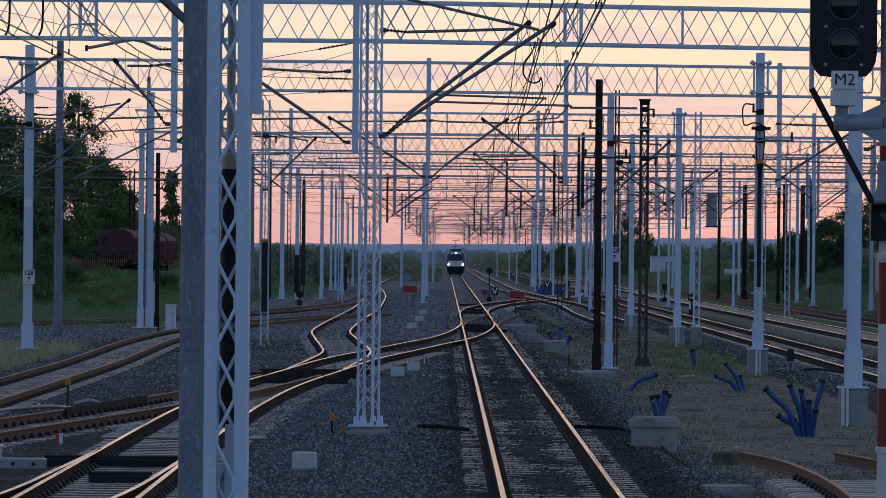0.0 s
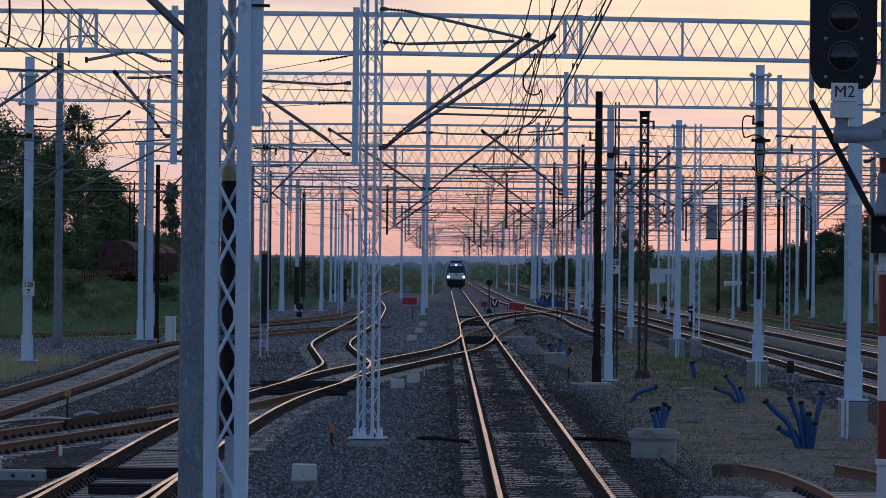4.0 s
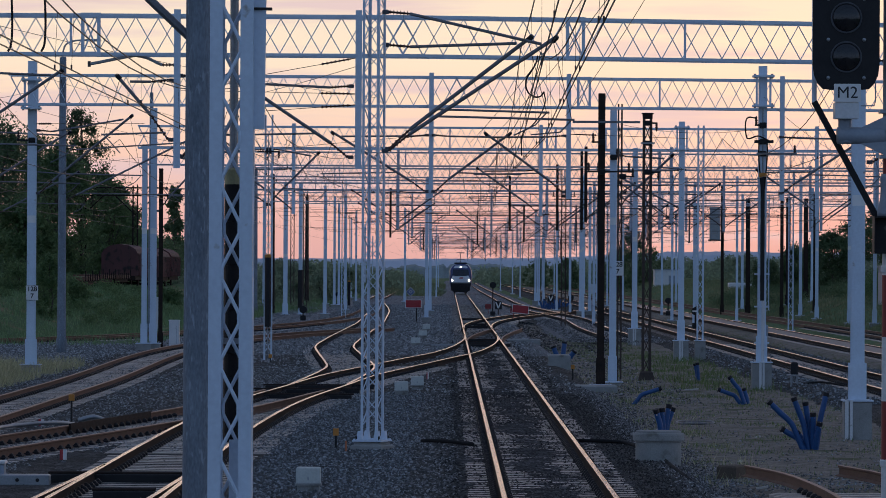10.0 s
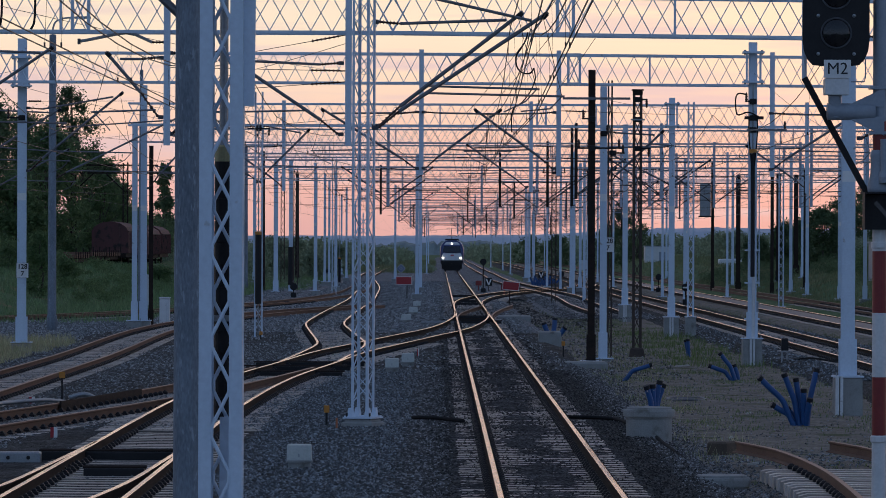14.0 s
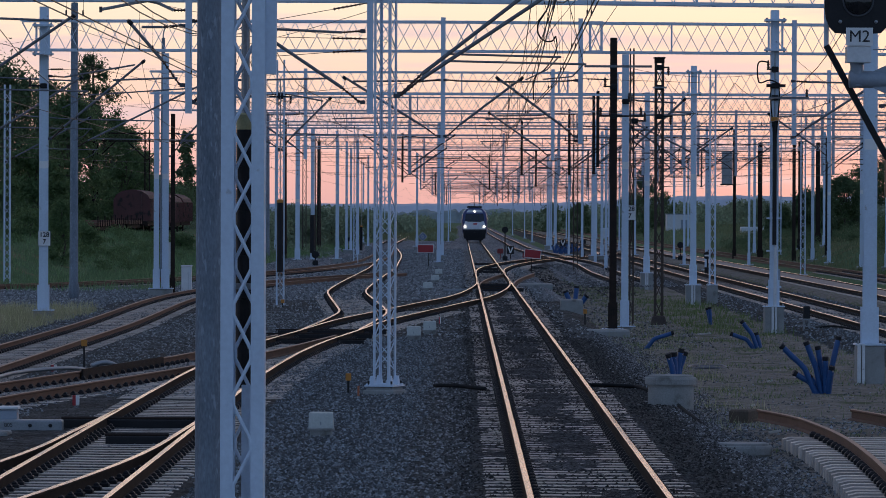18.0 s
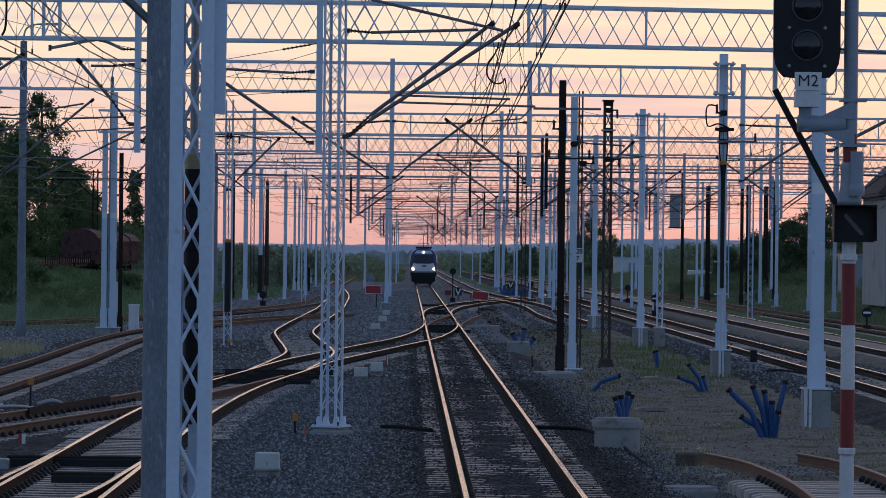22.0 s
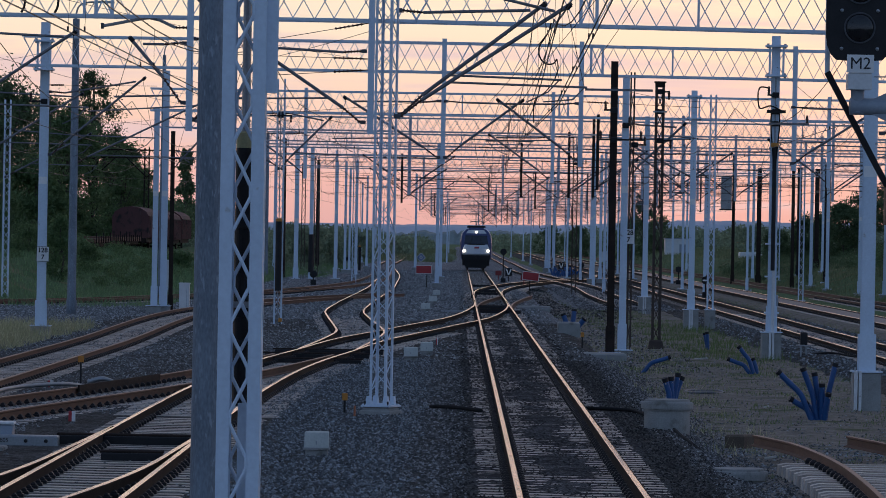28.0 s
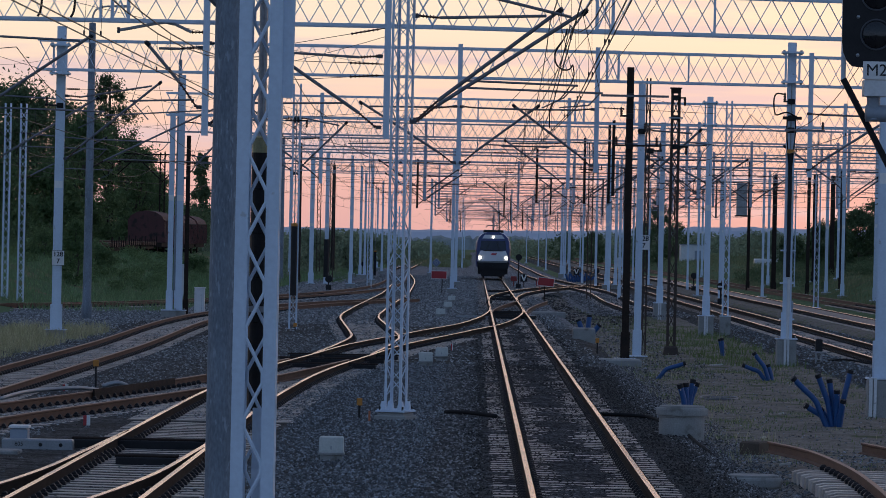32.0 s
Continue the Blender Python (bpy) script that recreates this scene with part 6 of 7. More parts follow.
for x, y, sx, sy, h in [(4.1, 126.5, 1.2, 1.4, 0.20), (3.75, 153.5, 0.75, 1.2, 0.55), (9.15, 172.0, 1.0, 0.9, 0.0), (3.4, 205, 1.5, 1.5, 0.3)]:
    if h:
        single("foundation_block", Mesh().box(0, 0, -0.2, sx, sy, h + 0.2, b=0.04), CONC, "low grey concrete foundation block on the sand", "concrete block", at=pose(x, y, -0.36))
th = thing("bare_stand", 9.94, 130, -0.36, "short steel stand with a black cap", "stand")
part("legs", Mesh().box(-0.08, 0, 0, 0.05, 0.05, 0.42).box(0.08, 0, 0, 0.05, 0.05, 0.42), GALV, th)
part("table", Mesh().box(0, 0, 0.42, 0.42, 0.3, 0.03), GALV, th)
part("cap", Mesh().box(0, 0, 0.45, 0.2, 0.2, 0.36, b=0.03), BLACK, th)
th = thing("post_lamp", 9.75, 140, -0.36, "dark blue box on a thin post", "post box")
part("post", Mesh().tube([(0, 0, 0), (0, 0, 1.5)], 0.03, 8), GALV, th)
part("box", Mesh().box(0, 0, 1.4, 0.26, 0.2, 0.36, b=0.02), GREYP, th)

rag = mat("pale_torn_plastic_bag", (0.55, 0.54, 0.50), (0.42, 0.41, 0.38), 0.7)
rl = random.Random(5)
for x, y, k in [(6.89, 128.2, 0.22), (5.2, 80.5, 0.07), (6.3, 92.0, 0.06), (8.1, 104.0, 0.07), (4.9, 70.5, 0.10)]:
    me = Mesh()
    for i in range(4):
        a, q = rl.uniform(-0.5, 0.5), rl.uniform(0.5, 1.0) * k
        me.bar((-q * math.cos(a), rl.uniform(-0.05, 0.05), 0.01), (q * math.cos(a), rl.uniform(-0.05, 0.05), 0.03 + 0.3 * q * abs(math.sin(a))), k * 0.25, 0.03)
    single("plastic_scrap", me, rag, "torn pale plastic scrap on the sand", "litter", at=pose(x, y, float(ground_z(x, y))), group="litter")
single("coiled_hose", Mesh().tube([(0.42 * math.cos(a), 0.8 * math.sin(a), 0.03 + 0.012 * math.sin(3 * a)) for a in np.linspace(0, 6.28, 25)], 0.03, 6), TUBE, "flat coil of grey hose lying on the sand", "hose", at=pose(5.55, 101.5, float(ground_z(5.55, 101.5))))

# tensioning weights on the slim lattice masts
for x, y, z0, z1 in [(-6.41, 159.8, 1.0, 3.45), (-8.5, 384, 0.0, 2.0), (9.1, 131.34, 2.2, 5.8), (-14.9, 379, 0.6, 3.2)]:
    th = thing("tension_weight", x, y, 0, "stack of black tensioning weights on a rod", "weight", "tensioning weights")
    part("weight_column", Mesh().lathe([(0.11 if y > 135 else 0.06, z0), (0.11 if y > 135 else 0.06, z1)], n=14), BLACK, th)
    part("rod", Mesh().tube([(0, 0, z0 - 0.8), (0, 0, 7.8)], 0.018, 6), GALV, th)
    part("cap", Mesh().lathe([(0.115, z1), (0.115, z1 + 0.1), (0.03, z1 + 0.12)], n=14), YELLOW, th)
pipe_mast = thing("cable_clamps", 9.1, 131.5, 0, "pale cable clamps round a mast", "clamp")
for z in (0.95, 2.0, 2.95, 5.1):
    part("clamp", Mesh().box(0, 0, z, 0.42, 0.36, 0.045), PAINT, pipe_mast)
part("white_cable", Mesh().tube([(0.0, -0.16, -0.4), (0.02, -0.16, 0.2), (0.03, -0.15, 2.2)], 0.05, 8), WHITEP, pipe_mast)
th = thing("transformer_box", 19.98, 340, 0, "grey transformer box mounted on a dark mast", "transformer")
part("tank", Mesh().box(0, 0, 5.46, 0.80, 0.6, 2.45, b=0.05), GALV, th)
part("shelf", Mesh().box(0.1, 0.1, 5.36, 1.2, 0.8, 0.1), BLACK, th)
dark_mast(20.57, 340.5, 9.6)


# ---- portal details: clamps on the masts, bolted joints ----
def mast_clamps(x, y, zs, w):
    th = thing("portal_clamp", x, y, 0, "bolted steel clamp holding a portal beam to its mast", "clamp", "portal clamps")
    for z in zs:
        part("plate", Mesh().box(0, -0.2, z - 0.03, w, 0.5, 0.06), PAINT, th)
        for d in (-0.4, 0.4):
            part("bolt_head", Mesh().lathe([(0.035, -0.07), (0.035, 0.07)], n=6), GALV, th, at=pose(d * w, -0.3, z))
    for d in (-0.32, 0.32):
        part("side_bar", Mesh().box(d * w, -0.3, zs[0], 0.06, 0.06, zs[1] - zs[0]), PAINT, th)


mast_clamps(9.1, 131.5, (7.86, 8.72), 0.62)
mast_clamps(8.83, 172.2, (7.68, 8.52), 0.58)
mast_clamps(8.39, 93.2, (7.55, 8.37), 0.62)
mast_clamps(-12.66, 136.75, (7.86, 8.72), 0.6)
for x, y, z, d in [(-7.58, 95.2, 7.55, 0.82), (2.65, 95.85, 7.55, 0.82), (3.95, 133.42, 7.86, 0.86), (3.9, 173.7, 7.68, 0.84)]:
    th = thing("beam_joint", x, y, z, "bolted joint frame in a portal beam", "beam joint", "beam joints")
    for q in (-0.17, 0.17):
        part("side_post", Mesh().box(q, -0.03, 0, 0.07, 0.08, d), PAINT, th)
    for zz in (0.0, d):
        part("joint_plate", Mesh().box(0, -0.06, zz - 0.045, 0.42, 0.06, 0.09), PAINT, th)
    part("brace", Mesh().bar((-0.15, -0.06, 0.05), (0.15, -0.06, d - 0.05), 0.03, 0.03), PAINT, th)
    part("brace", Mesh().bar((0.15, -0.03, 0.05), (-0.15, -0.03, d - 0.05), 0.03, 0.03), PAINT, th)


# ---- old wagons on the bank ----
WAGON = mat("faded_maroon_wagon", (0.125, 0.045, 0.045), (0.08, 0.034, 0.033), 0.8, 0, 0.8, 20, 0.2, spots=((0.03, 0.02, 0.017), 0.55, 1.5))


DECK = mat("orange_rusty_deck", (0.17, 0.085, 0.055), (0.10, 0.05, 0.036), 0.85, 0, 1.5, 20, 0.2)


def wagon(y, length=13.0):
    z = float(ground_z(-27, y)) + 0.25
    th = thing("covered_wagon", -27, y, z, "old maroon covered freight wagon with a rounded roof", "wagon", "old wagons")
    prof = [(-1.5, 1.1), (-1.5, 2.85), (-1.3, 3.25), (-0.75, 3.58), (0, 3.7), (0.75, 3.58), (1.3, 3.25), (1.5, 2.85), (1.5, 1.1)]
    n = len(prof)
    part("body", Mesh().add([(a, q, b) for q in (0, length) for a, b in prof], [tuple(range(n)), tuple(range(2 * n - 1, n - 1, -1))] + [(k, n + k, n + (k + 1) % n, (k + 1) % n) for k in range(n)]), WAGON, th)
    for k in range(9):
        part("rib", Mesh().box(1.53, 0.4 + k * (length - 0.8) / 8, 1.1, 0.07, 0.12, 1.75), WAGON, th)
    part("end_door", Mesh().box(0, -0.03, 1.2, 1.6, 0.06, 2.3), WAGON, th)
    part("roof_edge", Mesh().box(1.5, length / 2, 2.85, 0.08, length, 0.07), RUST, th)
    part("underframe", Mesh().box(0, length / 2, 0.75, 2.6, length, 0.34), RUST, th)
    for q in (2.2, length - 2.2):
        part("wheelset", Mesh().tube([(-0.82, q, 0.48), (-0.7, q, 0.48)], 0.48, 16).tube([(0.7, q, 0.48), (0.82, q, 0.48)], 0.48, 16).tube([(-0.8, q, 0.48), (0.8, q, 0.48)], 0.08, 6), RUST, th)


for y in (370, 385, 400, 415):
    wagon(y)
for y in (318, 334, 350):
    z = float(ground_z(-27, y)) + 0.25
    th = thing("flat_wagon", -27, y, z, "empty rusty flat wagon with low stanchions", "wagon", "old wagons")
    part("deck", Mesh().box(0, 7, 0.95, 2.7, 14, 0.28), DECK, th, "orange-rusty deck edge")
    part("sill", Mesh().box(0, 7, 0.65, 2.2, 13.5, 0.3), RUST, th)
    for k in range(7):
        part("stanchion", Mesh().box(1.38, 0.5 + 2.1 * k, 0.9, 0.08, 0.12, 0.5 if k % 3 else 0.75), RUST, th)
    for q in (2.2, 11.8):
        part("wheelset", Mesh().tube([(-0.82, q, 0.46), (-0.7, q, 0.46)], 0.46, 14).tube([(0.7, q, 0.46), (0.82, q, 0.46)], 0.46, 14).tube([(-0.8, q, 0.46), (0.8, q, 0.46)], 0.08, 6), RUST, th)
track_z = float(ground_z(-27, 400)) + 0.25
single("bank_rail", Mesh().bar((-27.75, 240, track_z - 0.06), (-27.75, 700, track_z - 0.06), 0.07, 0.15), RUST, "rusty rail on the bank", "rail", group="bank rails")
single("bank_rail", Mesh().bar((-26.25, 240, track_z - 0.06), (-26.25, 700, track_z - 0.06), 0.07, 0.15), RUST, "rusty rail on the bank", "rail", group="bank rails")
# the old dark portal over them
th = thing("old_portal", -31, 401, 0, "old dark lattice portal over the wagons", "portal beam")
for q in (0, 0.7):
    part("chord", Mesh().bar((-9, 0, 9.5 + q), (6, 0, 9.5 + q), 0.12, 0.12), RUST, th)
part("lacing", Mesh().tube([(-9 + 0.5 * i, 0, 9.5 + 0.7 * (i % 2)) for i in range(31)], 0.04, 5), RUST, th)
for q in (-1.5, 3.1):
    for d in (-0.2, 0.2):
        part("leg", Mesh().box(q + d, 0, 1.2, 0.12, 0.12, 9.2), RUST, th)
    part("leg_lacing", Mesh().tube([(q + (0.2 if i % 2 else -0.2), 0, 1.5 + 0.5 * i) for i in range(17)], 0.035, 5), RUST, th)
    part("knee_brace", Mesh().bar((q, 0, 7.8), (q + 1.8, 0, 9.5), 0.1, 0.1).bar((q, 0, 7.8), (q - 1.8, 0, 9.5), 0.1, 0.1), RUST, th)

# ---- the house and the far cabin ----
HOUSE = mat("cream_house_render", (0.40, 0.40, 0.40), (0.34, 0.34, 0.34), 0.9, 0, 0.6, 12, 0.2, spots=((0.28, 0.27, 0.26), 0.6, 0.6))
TILE = mat("dark_roof_tiles", (0.075, 0.05, 0.048), (0.05, 0.036, 0.036), 0.85, 0, 1.5, 30, 0.3)
GLASS = mat("dark_window_glass", (0.02, 0.025, 0.03), (0.025, 0.03, 0.035), 0.08)
hz = float(ground_z(26, 240)) - 0.1
house = thing("house", 25.3, 240, hz, "cream two-storey house with a steep dark tiled roof", "house")
WALL_H = 5.9
for nm, (cx, cy, sx, sy) in {"wall": (5.0, 0.15, 10.0, 0.3), "wall.001": (0.15, 6, 0.3, 11.4), "wall.002": (9.85, 6, 0.3, 11.4), "wall.003": (5.0, 11.85, 10.0, 0.3)}.items():
    part("wall", Mesh().box(cx, cy, 0, sx, sy, WALL_H), HOUSE, house)
ROOF = [(-0.45, -0.6), (10.6, -0.6), (10.6, 12.6), (-0.45, 12.6)]
part("roof", Mesh().add([(x, y, 5.85) for x, y in ROOF] + [(x, y, 6.05) for x, y in ROOF] + [(5, 4.0, 11.6), (5, 8.0, 11.6)], [(3, 2, 1, 0), (0, 1, 5, 4), (1, 2, 6, 5), (2, 3, 7, 6), (3, 0, 4, 7), (4, 5, 8), (5, 6, 9, 8), (6, 7, 9), (7, 4, 8, 9)]), TILE, house, "steep hipped roof of dark tiles")
for cx, cz, w, h in [(3.0, 4.1, 1.9, 1.7), (5.6, 4.1, 1.9, 1.7), (8.2, 4.1, 1.9, 1.7), (3.0, 1.2, 1.0, 1.5), (6.0, 1.2, 1.0, 1.5), (0.8, 2.6, 0.3, 1.1), (1.3, 1.0, 0.3, 0.8)]:
    win = part("window", Mesh().box(cx, -0.01, cz, w, 0.04, h), GLASS, house, "dark window in a white frame")
    for d in (-w / 2, 0, w / 2):
        part("frame_bar", Mesh().box(cx + d, -0.04, cz, 0.07, 0.05, h), WHITEP, win)
    part("sill", Mesh().box(cx, -0.08, cz - 0.06, w + 0.2, 0.16, 0.06), CONC, win)
part("porch_roof", Mesh().box(5.2, -0.6, 2.6, 2.0, 1.2, 0.12), TILE, house)
part("meter_box", Mesh().box(4.6, -0.12, 1.7, 0.7, 0.24, 0.9, b=0.03), WHITEP, house)
th = thing("shed", 28.8, 285, float(ground_z(28.8, 285)), "small grey shed beside the bank", "shed")
part("body", Mesh().box(0, 0, -0.3, 3.2, 3, 2.5), GREYP, th)
part("roof", Mesh().box(0, 0, 2.2, 3.5, 3.3, 0.12), GALV, th)
th = thing("street_lamp", 26.0, 225, float(ground_z(26, 225)), "pale street lamp with a flat head", "street lamp")
part("pole", Mesh().tube([(0, 0, -0.2), (0, 0, 8.2), (-0.1, 0, 8.5), (-0.4, 0, 8.6)], 0.06, 8), GALV, th)
part("head", Mesh().box(-0.8, 0, 8.52, 0.9, 0.25, 0.1, b=0.03), WHITEP, th)
pole(27.2, 232, 8.8, 0.15, 0.11, foot=float(ground_z(27.2, 232)) - 0.2)
th = thing("relay_cabin", 28.9, 600, 0.3, "white relay cabin among the far tracks", "cabin")
part("body", Mesh().box(0, 0, -0.6, 3.4, 4, 3.5), WHITEP, th)
part("roof", Mesh().box(0, 0, 2.9, 3.6, 4.3, 0.12), GREYP, th)
part("door", Mesh().box(0.6, -2.03, 0.1, 0.9, 0.06, 2.1), GREYP, th)
for x, y, w, h in [(32.5, 500, 3.2, 0.1), (46, 620, 6, 1.4), (52, 590, 4, 1.4), (20.4, 640, 1.2, 1.2)]:
    single("far_hut", Mesh().box(0, 0, 0, w, 2.5, h + 0.6, b=0.1), WHITEP, "pale low hut beside the far tracks", "hut", at=pose(x, y, float(ground_z(x, y)) - 0.2), group="far huts")
for x, y in [(37.4, 600)]:
    single("yellow_panel", Mesh().box(0, 0, 2.4, 1.1, 0.1, 0.9).tube([(0, 0, -0.4), (0, 0, 2.4)], 0.06, 6), YELLOW, "yellow panel on a post far off", "sign", at=pose(x, y, 0))


# ---- grass ----
def grass(name, x0, x1, y0, y1, count, h, seed, label, m=None, thin=1.0, tuft=1.2):
    rg = np.random.default_rng(seed)
    x, y = rg.uniform(x0, x1, count), rg.uniform(y0, y1, count)
    # tufts: drawn together by a slow wave
    k = np.sin(x * 2.1 + 3 * np.sin(y * 0.31)) + np.sin(y * 0.83 + x) > rg.uniform(-3.4 + tuft, tuft, count)
    x, y = x[k], y[k]
    z = ground_z(x, y) - 0.02
    n = len(x)
    a, hh = rg.uniform(0, 6.28, n), h * rg.uniform(0.4, 1.3, n)
    w = (0.014 + 0.035 * hh) * thin
    lean = rg.normal(0, 0.3, (n, 2)) * hh[:, None]
    v = np.empty((n, 3, 3))
    v[:, 0] = np.stack([x - np.cos(a) * w, y - np.sin(a) * w, z], 1)
    v[:, 1] = np.stack([x + np.cos(a) * w, y + np.sin(a) * w, z], 1)
    v[:, 2] = np.stack([x + lean[:, 0], y + lean[:, 1], z + hh], 1)
    me = Mesh()
    me.v, me.f, me.m = v.reshape(-1, 3).tolist(), np.arange(n * 3).reshape(-1, 3).tolist(), [0] * n
    single(name, me, m or BLADE, label, "grass", "stuff")


grass("grass_verge", -24, -12.9, 108, 152, 36000, 0.34, 1, "dry tan tufts of verge grass", DRY, 0.7)
grass("grass_verge_edge", -15, -11.9, 110, 150, 14000, 0.5, 42, "dry tan tufts at the edge of the ballast", DRY, 0.5)
grass("grass_verge_green", -20, -12.7, 112, 152, 8000, 0.26, 31, "green tufts among the verge grass")
grass("grass_bank", -32, -17.0, 194, 350, 80000, 0.32, 2, "tall green grass on the bank", None, 0.7)
grass("grass_sand", 3.9, 10.6, 60, 200, 30000, 0.085, 3, "low green weeds creeping over the sand", WEED, 0.6, 2.6)
grass("grass_patches", 4.2, 10.4, 84, 130, 16000, 0.10, 36, "patches of green weeds on the sand", WEED, 0.5, 3.0)
grass("grass_stalks", 3.9, 5.6, 68, 150, 2600, 0.20, 33, "thin dry stalks beside the ballast", DRY, 0.3, 2.4)
grass("grass_sand_dry", 5.0, 10.6, 60, 150, 6000, 0.08, 34, "thin dry stalks on the sand", DRY, 0.45, 2.4)
grass("grass_right", 13.6, 16, 120, 300, 9000, 0.22, 4, "green grass between the sidings", BLADE2, 0.7, 1.8)
grass("grass_right_bank", 22.3, 34, 180, 420, 70000, 0.34, 5, "tall green grass on the bank", BLADE2, 0.7)
grass("grass_middle", 18.2, 20.4, 150, 400, 9000, 0.25, 6, "green grass between the sidings", BLADE2, 0.7, 1.8)
grass("grass_far", -20, -12.5, 260, 460, 9000, 0.6, 7, "green grass beside the far tracks")


grass("grass_between", -19, -11.0, 338, 640, 30000, 0.45, 35, "wild grass beside the far tracks", None, 1.0)
grass("grass_far_field", -26, -0.8, 560, 1000, 30000, 0.7, 37, "rough grass of the far field", BLADE2, 1.2)
grass("grass_far_right", 22.5, 44, 330, 700, 50000, 0.34, 38, "tall rough grass on the far bank", BLADE2, 1.0)
grass("grass_weeds", 5.2, 8.4, 116, 240, 14000, 0.15, 8, "weeds between the masts", BLADE2, 0.6, 2.4)
grass("grass_tufts", 6.6, 9.6, 128, 180, 5000, 0.24, 39, "bright green tufts round the mast foundations", WEED, 0.6, 2.2)
grass("grass_yard", -19, -12.6, 188, 240, 8000, 0.4, 9, "verge grass beside the far curved track")


def scrub(name, zones, clumps, seed, m, label, leaf=0.35, per=70):
    """Wild scrub far down the yard: clumps of leaves on the ground."""
    rg = np.random.default_rng(seed)
    pos = []
    for x0, x1, y0, y1, h in zones:
        n = clumps // len(zones)
        x, y = rg.uniform(x0, x1, n), rg.uniform(y0, y1, n)
        r = h * rg.uniform(0.3, 0.75, n)
        d = rg.normal(size=(n, per, 3))
        d /= np.linalg.norm(d, axis=2)[..., None]
        p = np.stack([x, y, ground_z(x, y) + r * 0.6], 1)[:, None] + d * (r[:, None] * rg.uniform(0.5, 1.1, (n, per)))[..., None] * np.array([1.4, 1.4, 1.0])
        pos.append(p.reshape(-1, 3))
    pos = np.concatenate(pos)
    pos[:, 2] = np.maximum(pos[:, 2], ground_z(pos[:, 0], pos[:, 1]) + 0.1)
    single(name, leaves(pos, leaf, rg), m, label, "scrub", "stuff")


scrub("scrub_forest", [(-56, -34.5, 325, 470, 4.5), (-48, -33, 300, 340, 3.0)], 190, 25, LEAF2, "dense undergrowth below the trees", 0.15, 330)
scrub("scrub_behind_wagons", [(-44, -29, 440, 500, 5.5)], 60, 27, LEAF2, "dense bushes behind the old wagons", 0.2, 300)
scrub("scrub_left", [(-30, -15, 440, 560, 1.7), (-36, -14, 560, 700, 2.4)], 230, 21, LEAF3, "wild green scrub beside the far tracks", 0.22, 200)
scrub("scrub_left_far", [(-46, -9, 700, 950, 2.6), (-80, -8, 950, 1350, 3.6)], 320, 28, LEAF3, "wild green scrub on the far field", 0.5, 130)
scrub("scrub_right", [(36, 60, 440, 640, 2.6), (40, 70, 640, 900, 3.0)], 150, 22, LEAF3, "wild dark scrub beside the far tracks", 0.24, 170)
scrub("scrub_right_far", [(22, 60, 760, 1000, 3.0), (7, 110, 1000, 1400, 4.2)], 320, 29, LEAF3, "wild dark scrub on the far field", 0.5, 130)
scrub("scrub_between", [(-19, -11.5, 345, 620, 0.9), (-4.0, -1.2, 580, 760, 0.8)], 110, 26, LEAF3, "low wild scrub between the far tracks", 0.11, 160)
scrub("scrub_bank", [(-33, -26, 240, 330, 1.3), (-24.5, -19, 240, 330, 0.7)], 150, 23, LEAF, "low green bushes on the grassy bank", 0.07, 240)
scrub("scrub_right_bank", [(27, 38, 260, 420, 1.1), (24, 32, 320, 430, 0.8)], 150, 24, LEAF2, "low green bushes on the grassy bank", 0.08, 240)


# ---- loose ballast stones ----
def stones(name, count, seed, x0, x1, y0, y1, z, label, size=(0.018, 0.042), avoid=True, power=1.6, m=None):
    rg = np.random.default_rng(seed)
    y = y0 + (y1 - y0) * rg.uniform(0, 1, count) ** power
    x = rg.uniform(x0, x1, count)
    if avoid:
        x = x + rg.normal(0, 0.14, len(x))
        keep = np.ones(len(x), bool)
        u = rg.uniform(0, 1, len(x))
        for c in (A_X, F_X, 12.1):
            d = np.abs(x - c)
            keep &= np.abs(d - GAUGE / 2) > 0.15
            # drifts of stone cover the sleepers unevenly, the middle more than the ends
            drift = np.sin(y * 1.7 + 2.2 * np.sin(x * 3.1 + c)) + np.sin(x * 4.3 + 1.9 * np.sin(y * 0.8)) + np.sin(y * 0.37 + 3.0 * np.sin(x * 1.3))
            p = np.clip(0.16 + 0.26 * drift, 0.03, 0.85) * np.where(d < 0.62, 1.0, 0.6) + 0.12 * np.clip((y - 60) / 50, 0, 1)
            keep &= (d > 1.32) | (u < p)
        keep &= ~((x < B_X + 1.4) & (x > B_X - 2.3 - np.maximum(0, 60 - y) * 0.12) & (y < 79)) | (u < 0.04)
        x, y = x[keep], y[keep]
    scatter(name, x, y, np.full(len(x), z) if not callable(z) else z(x, y), rg, size, label, m)


